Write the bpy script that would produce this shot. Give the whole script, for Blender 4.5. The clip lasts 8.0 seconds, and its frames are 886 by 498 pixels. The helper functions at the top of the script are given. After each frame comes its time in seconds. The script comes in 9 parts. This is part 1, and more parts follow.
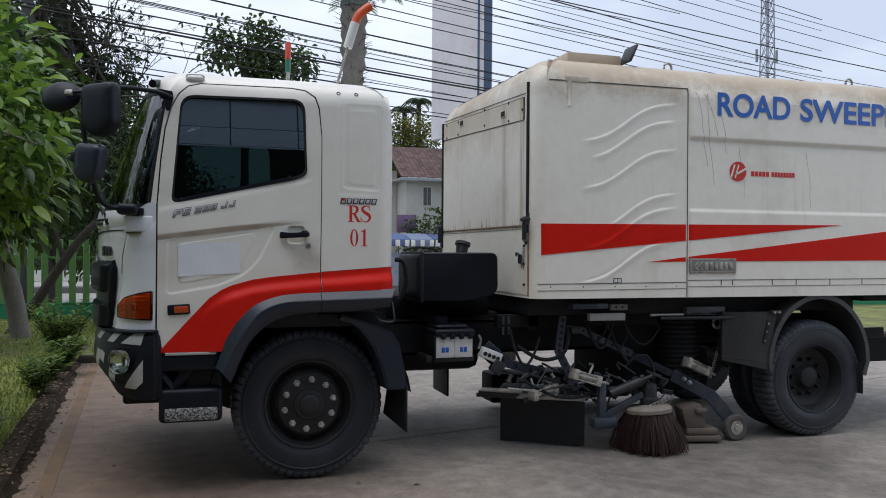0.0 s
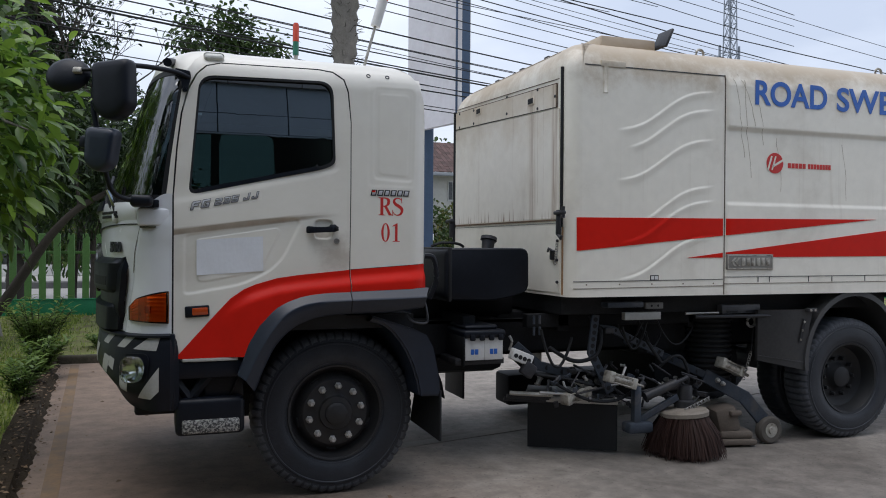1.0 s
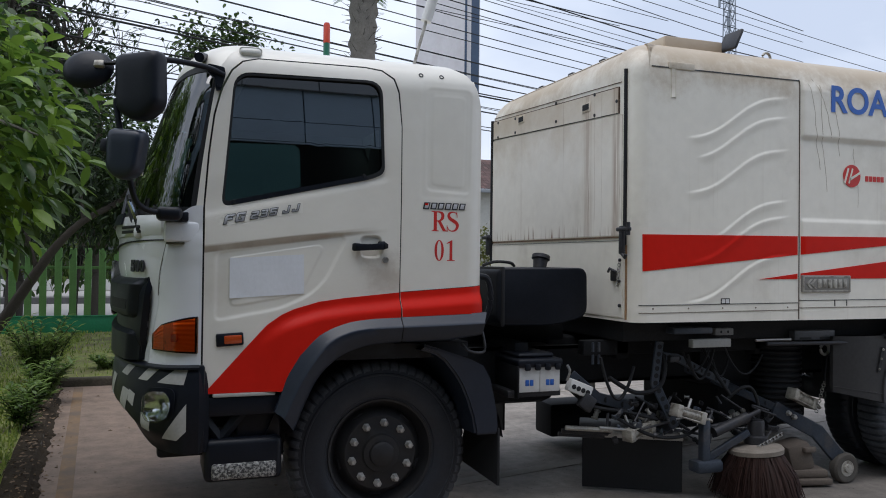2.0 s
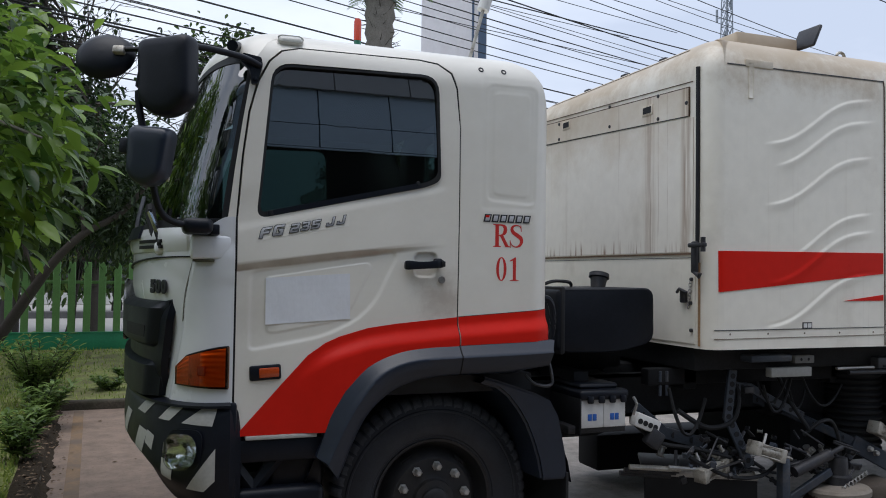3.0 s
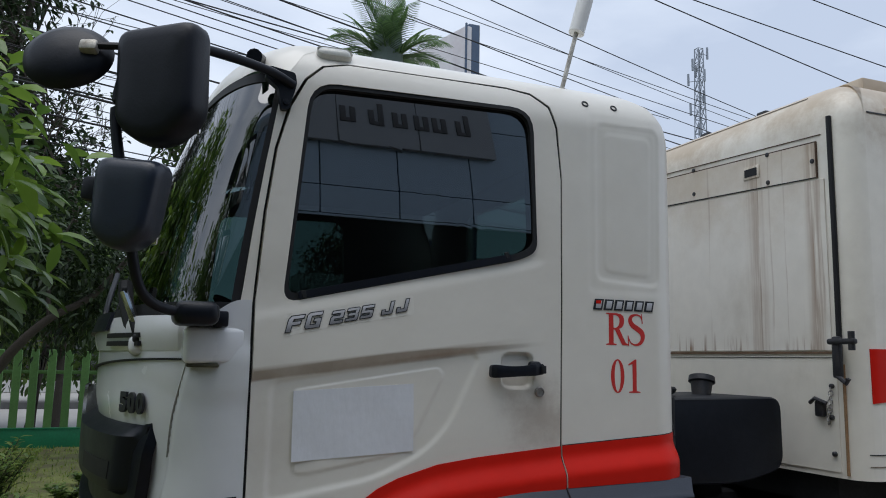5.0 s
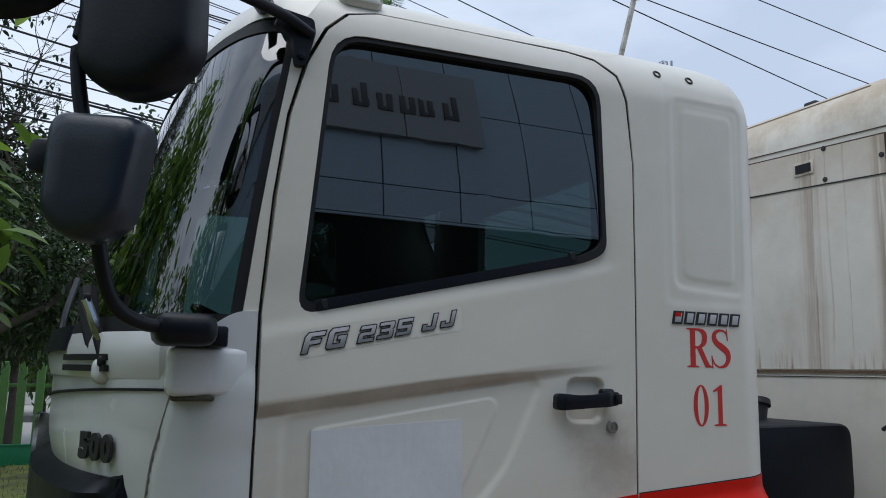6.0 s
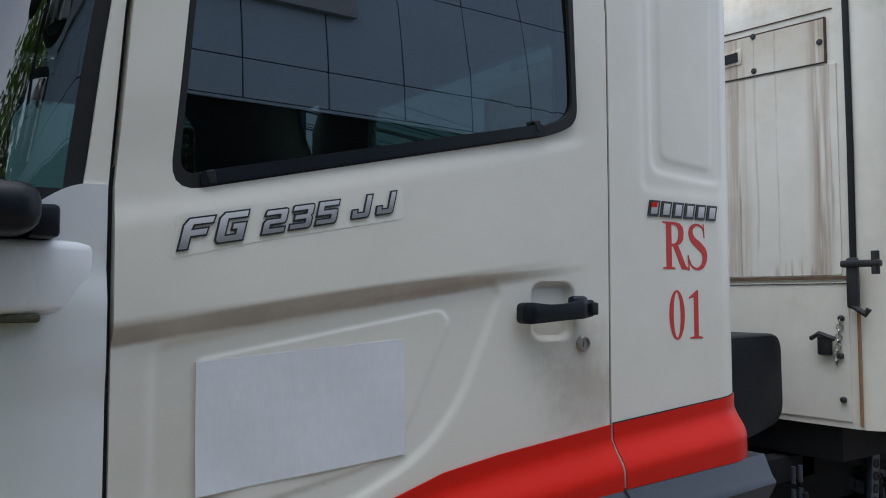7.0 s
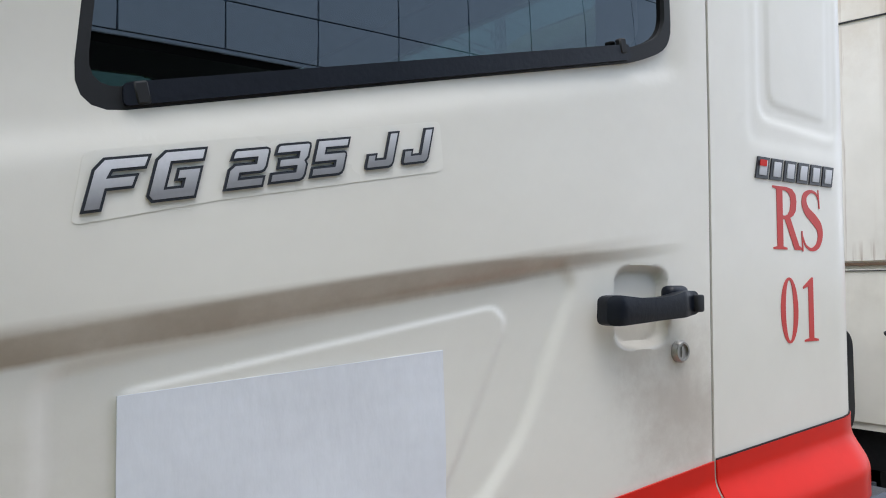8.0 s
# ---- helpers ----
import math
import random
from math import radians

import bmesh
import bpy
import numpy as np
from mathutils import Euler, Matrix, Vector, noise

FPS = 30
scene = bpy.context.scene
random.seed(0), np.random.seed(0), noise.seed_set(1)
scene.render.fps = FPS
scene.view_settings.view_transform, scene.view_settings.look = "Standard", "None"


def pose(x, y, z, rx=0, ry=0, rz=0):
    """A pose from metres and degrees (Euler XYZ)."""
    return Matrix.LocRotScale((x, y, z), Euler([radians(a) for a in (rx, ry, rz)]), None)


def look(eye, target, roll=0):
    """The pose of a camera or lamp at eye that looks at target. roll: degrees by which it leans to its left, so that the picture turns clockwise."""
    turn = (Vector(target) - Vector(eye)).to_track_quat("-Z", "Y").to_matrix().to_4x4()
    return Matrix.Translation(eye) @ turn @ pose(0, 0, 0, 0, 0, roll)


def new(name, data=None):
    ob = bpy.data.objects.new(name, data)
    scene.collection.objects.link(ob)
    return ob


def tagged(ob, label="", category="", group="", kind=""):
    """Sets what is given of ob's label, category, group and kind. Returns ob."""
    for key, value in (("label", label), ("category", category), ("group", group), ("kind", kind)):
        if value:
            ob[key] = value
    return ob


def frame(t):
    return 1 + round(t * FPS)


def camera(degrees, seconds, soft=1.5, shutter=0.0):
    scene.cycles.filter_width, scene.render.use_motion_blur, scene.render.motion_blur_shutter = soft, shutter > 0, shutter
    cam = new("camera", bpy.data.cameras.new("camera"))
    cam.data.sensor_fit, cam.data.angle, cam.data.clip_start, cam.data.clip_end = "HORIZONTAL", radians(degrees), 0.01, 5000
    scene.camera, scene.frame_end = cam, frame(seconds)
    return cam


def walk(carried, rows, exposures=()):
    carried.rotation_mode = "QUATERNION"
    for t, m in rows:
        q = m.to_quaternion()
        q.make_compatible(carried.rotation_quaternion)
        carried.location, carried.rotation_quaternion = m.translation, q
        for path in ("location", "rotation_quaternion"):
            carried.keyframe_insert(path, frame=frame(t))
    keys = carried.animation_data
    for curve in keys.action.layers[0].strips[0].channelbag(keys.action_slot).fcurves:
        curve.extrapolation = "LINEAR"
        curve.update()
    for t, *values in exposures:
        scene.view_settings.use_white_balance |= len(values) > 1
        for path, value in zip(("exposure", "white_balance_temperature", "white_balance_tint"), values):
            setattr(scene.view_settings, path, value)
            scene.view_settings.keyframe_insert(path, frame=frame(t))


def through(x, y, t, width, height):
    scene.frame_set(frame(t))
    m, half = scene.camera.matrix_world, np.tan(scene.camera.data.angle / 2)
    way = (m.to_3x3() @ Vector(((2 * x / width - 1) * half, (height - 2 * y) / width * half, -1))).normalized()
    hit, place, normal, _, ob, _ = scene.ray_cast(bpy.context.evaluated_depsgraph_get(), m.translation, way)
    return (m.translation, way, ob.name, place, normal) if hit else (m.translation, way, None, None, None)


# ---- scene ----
cam = camera(58.0, 8.0, soft=1.0)
PATH = [
    (0, (-0.729, -5.14, 1.518), (-0.137, -3.23, 1.524), 0.4),
    (0.5, (-0.877, -4.876, 1.535), (-0.27, -2.971, 1.544), 0.5),
    (1, (-1.04, -4.64, 1.53), (-0.364, -2.758, 1.52), 0.4),
    (1.5, (-1.112, -4.342, 1.535), (-0.433, -2.46, 1.544), 0.6),
    (3, (-1.291, -3.424, 1.575), (-0.602, -1.547, 1.638), 0.8),
    (3.5, (-1.301, -3.127, 1.579), (-0.612, -1.251, 1.663), 0.9),
    (4, (-1.336, -2.838, 1.601), (-0.595, -0.983, 1.714), 0.9),
    (4.5, (-1.318, -2.553, 1.611), (-0.581, -0.706, 1.827), 1.0),
    (5, (-1.291, -2.299, 1.641), (-0.561, -0.458, 1.919), 1.1),
    (5.2, (-1.315, -2.191, 1.637), (-0.585, -0.355, 1.95), 1.1),
    (6.3, (-1.273, -1.573, 1.692), (-0.397, 0.203, 1.974), 0.6),
    (6.5, (-1.243, -1.469, 1.675), (-0.304, 0.281, 1.91), 0.3),
    (7, (-1.206, -1.184, 1.645), (-0.067, 0.456, 1.764), -0.1),
    (7.5, (-1.093, -0.948, 1.639), (0.088, 0.664, 1.729), -0.1),
    (8, (-1.014, -0.757, 1.648), (0.157, 0.862, 1.738), -0.2),
]
walk(cam, [(t, look(eye, target, roll)) for t, eye, target, roll in PATH], exposures=[(0.0, 0.29, 6280, 12), (3.0, 0.29, 6250, 12), (4.5, 0.22, 6230, 11), (5.2, 0.13, 6200, 10), (6.5, 0.16, 6030, 9), (7.0, 0.52, 6080, 10), (7.5, 1.32, 6240, 12), (8.0, 1.28, 6370, 11)])

# ---- world and light: bright overcast noon ----
world = bpy.data.worlds.new("world")
scene.world = world
world.use_nodes = True
wn, wl = world.node_tree.nodes, world.node_tree.links
sky = wn.new("ShaderNodeTexSky")
sky.sky_type, sky.sun_disc = "NISHITA", False
sky.sun_elevation, sky.sun_rotation = radians(79), radians(233)
sky.air_density, sky.dust_density = 1.5, 4.0
wtc = wn.new("ShaderNodeTexCoord")
wmap = wn.new("ShaderNodeMapping")
wmap.inputs["Scale"].default_value = (1.0, 1.0, 2.6)
cloud = wn.new("ShaderNodeTexNoise")
cloud.inputs["Scale"].default_value, cloud.inputs["Detail"].default_value = 2.3, 6.0
cramp = wn.new("ShaderNodeValToRGB")
cramp.color_ramp.elements[0].position, cramp.color_ramp.elements[0].color = 0.36, (4.9, 5.5, 6.6, 1)
cramp.color_ramp.elements[1].position, cramp.color_ramp.elements[1].color = 0.63, (7.4, 7.9, 8.7, 1)
wmix = wn.new("ShaderNodeMixRGB")
wmix.inputs[0].default_value = 0.88
bg = wn["Background"]
bg.inputs["Strength"].default_value = 0.112
wl.new(wtc.outputs["Generated"], wmap.inputs[0])
wl.new(wmap.outputs[0], cloud.inputs["Vector"])
wl.new(cloud.outputs["Fac"], cramp.inputs[0])
wl.new(sky.outputs[0], wmix.inputs[1])
wl.new(cramp.outputs[0], wmix.inputs[2])
wl.new(wmix.outputs[0], bg.inputs["Color"])
sun = new("sun", bpy.data.lights.new("sun", "SUN"))
sun.data.energy, sun.data.angle, sun.data.color = 1.2, radians(50), (1.0, 0.97, 0.93)
sun.matrix_world = look((-4, -3, 26), (0, 0, 0))


# ---- helpers for materials ----
def node(nt, kind, **values):
    n = nt.nodes.new(kind)
    for key, value in values.items():
        n.inputs[key.replace("_", " ")].default_value = value
    return n


def surf(name, col, rough=0.5, metal=0.0, var=0.12, scale=5.0, bump=0.0, bscale=60.0, dirt=0.0, dirt_col=(0.12, 0.09, 0.06),
         dscale=2.5, stretch=(1, 1, 1), spec=0.5, coat=0.0, island=0.0, dark=0.5, wide=0.25):
    """A plain surface: colour varied at two scales, stains of dirt_col, fine relief."""
    m = bpy.data.materials.new(name)
    m.use_nodes = True
    nt, ln = m.node_tree, m.node_tree.links
    p = nt.nodes["Principled BSDF"]
    tc = node(nt, "ShaderNodeTexCoord")
    mp = node(nt, "ShaderNodeMapping", Scale=stretch)
    ln.new(tc.outputs["Object"], mp.inputs[0])
    n1 = node(nt, "ShaderNodeTexNoise", Scale=scale, Detail=6.0, Roughness=0.6)
    n2 = node(nt, "ShaderNodeTexNoise", Scale=scale * 9, Detail=3.0)
    for n in (n1, n2):
        ln.new(tc.outputs["Object"], n.inputs["Vector"])
    add = node(nt, "ShaderNodeMath")
    ln.new(n1.outputs["Fac"], add.inputs[0])
    ln.new(n2.outputs["Fac"], add.inputs[1])
    r = node(nt, "ShaderNodeMapRange")
    r.inputs["From Min"].default_value, r.inputs["From Max"].default_value = 0.6, 1.4
    r.inputs["To Min"].default_value, r.inputs["To Max"].default_value = 1 - var, 1 + var
    ln.new(add.outputs[0], r.inputs["Value"])
    mul = node(nt, "ShaderNodeVectorMath")
    mul.operation = "SCALE"
    mul.inputs[0].default_value = col
    ln.new(r.outputs[0], mul.inputs["Scale"])
    out = mul.outputs[0]
    if island:
        info = node(nt, "ShaderNodeObjectInfo")
        geo = node(nt, "ShaderNodeNewGeometry")
        sm = node(nt, "ShaderNodeMath")
        ln.new(info.outputs["Random"], sm.inputs[0])
        ln.new(geo.outputs["Random Per Island"], sm.inputs[1])
        r2 = node(nt, "ShaderNodeMapRange")
        r2.inputs["From Max"].default_value = 2.0
        r2.inputs["To Min"].default_value, r2.inputs["To Max"].default_value = 1 - island, 1 + island
        ln.new(sm.outputs[0], r2.inputs["Value"])
        mul2 = node(nt, "ShaderNodeVectorMath")
        mul2.operation = "SCALE"
        ln.new(out, mul2.inputs[0])
        ln.new(r2.outputs[0], mul2.inputs["Scale"])
        out = mul2.outputs[0]
    if dirt:
        d1 = node(nt, "ShaderNodeTexNoise", Scale=dscale, Detail=7.0, Roughness=0.65)
        ln.new(mp.outputs[0], d1.inputs["Vector"])
        dr = node(nt, "ShaderNodeMapRange")
        dr.inputs["From Min"].default_value, dr.inputs["From Max"].default_value = dark, dark + wide
        dr.interpolation_type = "SMOOTHSTEP"
        dr.inputs["To Max"].default_value = dirt
        ln.new(d1.outputs["Fac"], dr.inputs["Value"])
        mx = node(nt, "ShaderNodeMixRGB")
        mx.inputs[2].default_value = (*dirt_col, 1)
        ln.new(dr.outputs[0], mx.inputs[0])
        ln.new(out, mx.inputs[1])
        out = mx.outputs[0]
    ln.new(out, p.inputs["Base Color"])
    rr = node(nt, "ShaderNodeMapRange")
    rr.inputs["From Min"].default_value, rr.inputs["From Max"].default_value = 0.1, 0.9
    rr.inputs["To Min"].default_value, rr.inputs["To Max"].default_value = max(0.02, rough - 0.08), min(1.0, rough + 0.08)
    ln.new(n1.outputs["Fac"], rr.inputs["Value"])
    ln.new(rr.outputs[0], p.inputs["Roughness"])
    p.inputs["Metallic"].default_value = metal
    p.inputs["Specular IOR Level"].default_value = spec
    p.inputs["Coat Weight"].default_value = coat
    p.inputs["Coat Roughness"].default_value = 0.12
    if bump:
        nb = node(nt, "ShaderNodeTexNoise", Scale=bscale, Detail=5.0)
        ln.new(mp.outputs[0], nb.inputs["Vector"])
        b = node(nt, "ShaderNodeBump", Strength=bump, Distance=0.01)
        ln.new(nb.outputs["Fac"], b.inputs["Height"])
        ln.new(b.outputs[0], p.inputs["Normal"])
    return m


def streaked(name, col, stain, amount, rough=0.4, low=0.52):
    """Old painted sheet with vertical run stains."""
    m = surf(name, col, rough, var=0.05, scale=1.6, dirt=0.35, dirt_col=(0.42, 0.36, 0.27), dscale=1.3, dark=0.52, bump=0.02, bscale=300)
    nt, ln = m.node_tree, m.node_tree.links
    p = nt.nodes["Principled BSDF"]
    src = p.inputs["Base Color"].links[0].from_socket
    tc = node(nt, "ShaderNodeTexCoord")
    mp = node(nt, "ShaderNodeMapping", Scale=(30.0, 30.0, 0.9))
    ln.new(tc.outputs["Object"], mp.inputs[0])
    n = node(nt, "ShaderNodeTexNoise", Scale=1.0, Detail=4.0, Roughness=0.55)
    ln.new(mp.outputs[0], n.inputs["Vector"])
    big = node(nt, "ShaderNodeTexNoise", Scale=1.7, Detail=2.0)
    ln.new(tc.outputs["Object"], big.inputs["Vector"])
    a = node(nt, "ShaderNodeMapRange")
    a.inputs["From Min"].default_value, a.inputs["From Max"].default_value = low, low + 0.2
    ln.new(n.outputs["Fac"], a.inputs["Value"])
    b = node(nt, "ShaderNodeMapRange")
    b.inputs["From Min"].default_value, b.inputs["From Max"].default_value, b.inputs["To Max"].default_value = 0.42, 0.68, amount
    ln.new(big.outputs["Fac"], b.inputs["Value"])
    f = node(nt, "ShaderNodeMath")
    f.operation = "MULTIPLY"
    ln.new(a.outputs[0], f.inputs[0])
    ln.new(b.outputs[0], f.inputs[1])
    mx = node(nt, "ShaderNodeMixRGB")
    mx.inputs[2].default_value = (*stain, 1)
    ln.new(f.outputs[0], mx.inputs[0])
    ln.new(src, mx.inputs[1])
    ln.new(mx.outputs[0], p.inputs["Base Color"])
    return m


def pane(name, tint, rough=0.0, mirror=0.0):
    """Thin tinted glass: Fresnel gloss over a coloured see-through sheet."""
    m = bpy.data.materials.new(name)
    m.use_nodes = True
    nt, ln = m.node_tree, m.node_tree.links
    nt.nodes.clear()
    out = node(nt, "ShaderNodeOutputMaterial")
    see = node(nt, "ShaderNodeBsdfTransparent", Color=(*tint, 1))
    gloss = node(nt, "ShaderNodeBsdfGlossy", Roughness=rough)
    fr = node(nt, "ShaderNodeFresnel", IOR=1.5)
    ad = node(nt, "ShaderNodeMath")
    ad.inputs[1].default_value = mirror
    ad.use_clamp = True
    ln.new(fr.outputs[0], ad.inputs[0])
    mix = node(nt, "ShaderNodeMixShader")
    ln.new(ad.outputs[0], mix.inputs[0])
    ln.new(see.outputs[0], mix.inputs[1])
    ln.new(gloss.outputs[0], mix.inputs[2])
    ln.new(mix.outputs[0], out.inputs[0])
    return m


def leafy(name, a, b, rough=0.45, through=0.25):
    """Leaves: each island its own green between a and b, slightly see-through."""
    m = bpy.data.materials.new(name)
    m.use_nodes = True
    nt, ln = m.node_tree, m.node_tree.links
    p = nt.nodes["Principled BSDF"]
    geo = node(nt, "ShaderNodeNewGeometry")
    mx = node(nt, "ShaderNodeMixRGB")
    mx.inputs[1].default_value, mx.inputs[2].default_value = (*a, 1), (*b, 1)
    ln.new(geo.outputs["Random Per Island"], mx.inputs[0])
    ln.new(mx.outputs[0], p.inputs["Base Color"])
    p.inputs["Roughness"].default_value = rough
    out = nt.nodes["Material Output"]
    tr = node(nt, "ShaderNodeBsdfTranslucent")
    ln.new(mx.outputs[0], tr.inputs["Color"])
    ms = node(nt, "ShaderNodeMixShader")
    ms.inputs[0].default_value = through
    ln.new(p.outputs[0], ms.inputs[1])
    ln.new(tr.outputs[0], ms.inputs[2])
    ln.new(ms.outputs[0], out.inputs[0])
    return m


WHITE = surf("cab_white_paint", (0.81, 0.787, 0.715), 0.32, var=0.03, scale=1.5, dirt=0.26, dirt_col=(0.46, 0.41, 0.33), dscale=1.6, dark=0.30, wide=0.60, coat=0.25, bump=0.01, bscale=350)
# the cab's white again, with the blue sky reflection mixed into its colour
SKYWHITE = surf("cab_white_sky_tint", (0.745, 0.765, 0.785), 0.26, var=0.03, scale=1.5, dirt=0.22, dirt_col=(0.46, 0.42, 0.35), dscale=1.6, dark=0.34, wide=0.60, coat=0.5, bump=0.01, bscale=350)
BOXWHITE = streaked("hopper_cream_paint", (0.86, 0.825, 0.73), (0.36, 0.26, 0.16), 0.20, low=0.57)
RUSTWHITE = streaked("hopper_front_rusty_paint", (0.86, 0.825, 0.745), (0.50, 0.40, 0.28), 0.10, low=0.58)


def rust_runs(m, centres, foot, colour=(0.17, 0.075, 0.028)):
    """Brown runs down from leaking fittings at y = centres, and short rust spikes that creep up from a ledge at z = foot."""
    nt, ln = m.node_tree, m.node_tree.links
    p = nt.nodes["Principled BSDF"]
    src = p.inputs["Base Color"].links[0].from_socket
    tc = node(nt, "ShaderNodeTexCoord")
    xyz = node(nt, "ShaderNodeSeparateXYZ")
    ln.new(tc.outputs["Object"], xyz.inputs[0])
    mp = node(nt, "ShaderNodeMapping", Scale=(1.0, 34.0, 1.6))
    ln.new(tc.outputs["Object"], mp.inputs[0])
    fine = node(nt, "ShaderNodeTexNoise", Scale=1.0, Detail=5.0, Roughness=0.6)
    ln.new(mp.outputs[0], fine.inputs["Vector"])

    def ranged(sock, a, b, lo=0.0, hi=1.0):
        r = node(nt, "ShaderNodeMapRange")
        for key, v in zip(("From Min", "From Max", "To Min", "To Max"), (a, b, lo, hi)):
            r.inputs[key].default_value = v
        ln.new(sock, r.inputs["Value"])
        return r.outputs[0]

    def op(kind, a, b):
        o = node(nt, "ShaderNodeMath")
        o.operation = kind
        for i, v in enumerate((a, b)):
            if isinstance(v, float):
                o.inputs[i].default_value = v
            else:
                ln.new(v, o.inputs[i])
        return o.outputs[0]

    wob = op("MULTIPLY", op("SUBTRACT", fine.outputs["Fac"], 0.5), 0.05)
    total = None
    for y, w, k in centres:
        d = op("ABSOLUTE", op("ADD", op("SUBTRACT", xyz.outputs["Y"], y), wob), 0.0)
        f = op("MULTIPLY", ranged(d, w, w * 0.15, 0.0, k), ranged(fine.outputs["Fac"], 0.36, 0.58))
        total = f if total is None else op("MAXIMUM", total, f)
    patch = node(nt, "ShaderNodeTexNoise", Scale=3.1, Detail=3.0)
    ln.new(tc.outputs["Object"], patch.inputs["Vector"])
    climb = op("ADD", op("MULTIPLY", patch.outputs["Fac"], 0.30), foot - 0.06)
    height = op("SUBTRACT", climb, xyz.outputs["Z"])
    spikes = op("MULTIPLY", ranged(height, 0.0, 0.09), ranged(fine.outputs["Fac"], 0.545, 0.64))
    total = op("MINIMUM", op("MAXIMUM", total, op("MULTIPLY", spikes, 0.85)), 0.92)
    mx = node(nt, "ShaderNodeMixRGB")
    mx.inputs[2].default_value = (*colour, 1)
    ln.new(total, mx.inputs[0])
    ln.new(src, mx.inputs[1])
    ln.new(mx.outputs[0], p.inputs["Base Color"])
    return m


def weathered(m, low, high, colour, amount):
    """Beige weathering on the upper part of the sheet, above low and full at high, in soft patches."""
    nt, ln = m.node_tree, m.node_tree.links
    p = nt.nodes["Principled BSDF"]
    src = p.inputs["Base Color"].links[0].from_socket
    tc = node(nt, "ShaderNodeTexCoord")
    xyz = node(nt, "ShaderNodeSeparateXYZ")
    ln.new(tc.outputs["Object"], xyz.inputs[0])
    n = node(nt, "ShaderNodeTexNoise", Scale=3.4, Detail=7.0, Roughness=0.7)
    ln.new(tc.outputs["Object"], n.inputs["Vector"])
    ad = node(nt, "ShaderNodeMath")
    ad.operation = "MULTIPLY_ADD"
    ad.inputs[1].default_value = 0.8
    ln.new(n.outputs["Fac"], ad.inputs[0])
    ln.new(xyz.outputs["Z"], ad.inputs[2])
    mr = node(nt, "ShaderNodeMapRange")
    mr.interpolation_type = "SMOOTHSTEP"
    for key, v in zip(("From Min", "From Max", "To Min", "To Max"), (low + 0.40, high + 0.40, 0.0, amount)):
        mr.inputs[key].default_value = v
    ln.new(ad.outputs[0], mr.inputs["Value"])
    mx = node(nt, "ShaderNodeMixRGB")
    mx.inputs[2].default_value = (*colour, 1)
    ln.new(mr.outputs[0], mx.inputs[0])
    ln.new(src, mx.inputs[1])
    ln.new(mx.outputs[0], p.inputs["Base Color"])


weathered(BOXWHITE, 2.55, 2.95, (0.43, 0.33, 0.21), 0.85)
weathered(RUSTWHITE, 2.15, 2.92, (0.50, 0.385, 0.25), 0.72)
rust_runs(RUSTWHITE, ((0.768, 0.013, 0.92), (0.79, 0.085, 0.46), (0.43, 0.055, 0.72), (0.388, 0.006, 0.55), (0.60, 0.0035, 0.40), (0.695, 0.006, 0.30), (1.13, 0.008, 0.35), (1.835, 0.02, 0.25)), 1.722, (0.27, 0.155, 0.075))
RED = surf("red_paint", (0.62, 0.019, 0.011), 0.30, var=0.06, scale=2.0, spec=0.09, coat=0.0, dirt=0.15, dirt_col=(0.34, 0.03, 0.018), dark=0.5)
BLUE = surf("blue_lettering", (0.025, 0.13, 0.50), 0.4, var=0.06)
REDTEXT = surf("red_lettering", (0.58, 0.028, 0.022), 0.45, var=0.06)
PLASTIC = surf("grey_black_plastic", (0.0135, 0.0200, 0.0345), 0.34, var=0.12, scale=4, dirt=0.2, dirt_col=(0.045, 0.05, 0.06), dscale=3, bump=0.06, bscale=220, spec=0.5)
BLACK = surf("black_plastic", (0.0062, 0.0082, 0.0138), 0.42, var=0.2, scale=6, dirt=0.25, dirt_col=(0.024, 0.028, 0.038), bump=0.05, bscale=150, spec=0.28)
SEAL = surf("rubber_seal", (0.016, 0.017, 0.019), 0.6, var=0.15, scale=9, spec=0.3)
TYRE = surf("tyre_rubber", (0.016, 0.020, 0.028), 0.52, var=0.25, scale=7, dirt=0.6, dirt_col=(0.036, 0.041, 0.050), dscale=4, dark=0.46, bump=0.1, bscale=120)
RIM = surf("rim_dusty_black", (0.018, 0.018, 0.020), 0.55, var=0.25, scale=8, dirt=0.45, dirt_col=(0.05, 0.043, 0.035), dscale=6, bump=0.05)
STEEL = surf("worn_steel", (0.42, 0.41, 0.39), 0.42, metal=0.8, var=0.2, scale=20, dirt=0.5, dirt_col=(0.14, 0.10, 0.07), dscale=14)
CHROME = surf("chrome", (0.75, 0.76, 0.78), 0.16, metal=1.0, var=0.06, scale=15)
GREASE = surf("greasy_dark_steel", (0.036, 0.037, 0.042), 0.5, metal=0.3, var=0.35, scale=16, dirt=0.45, dirt_col=(0.085, 0.072, 0.058), dscale=11, bump=0.1, bscale=90)
NAVY = surf("dark_blue_steel", (0.046, 0.058, 0.078), 0.5, metal=0.2, var=0.25, scale=9, dirt=0.5, dirt_col=(0.15, 0.125, 0.10), dscale=7)
ALU = surf("dusty_pale_metal", (0.46, 0.44, 0.39), 0.5, metal=0.5, var=0.25, scale=25, dirt=0.8, dirt_col=(0.09, 0.07, 0.05), dscale=16, dark=0.44)


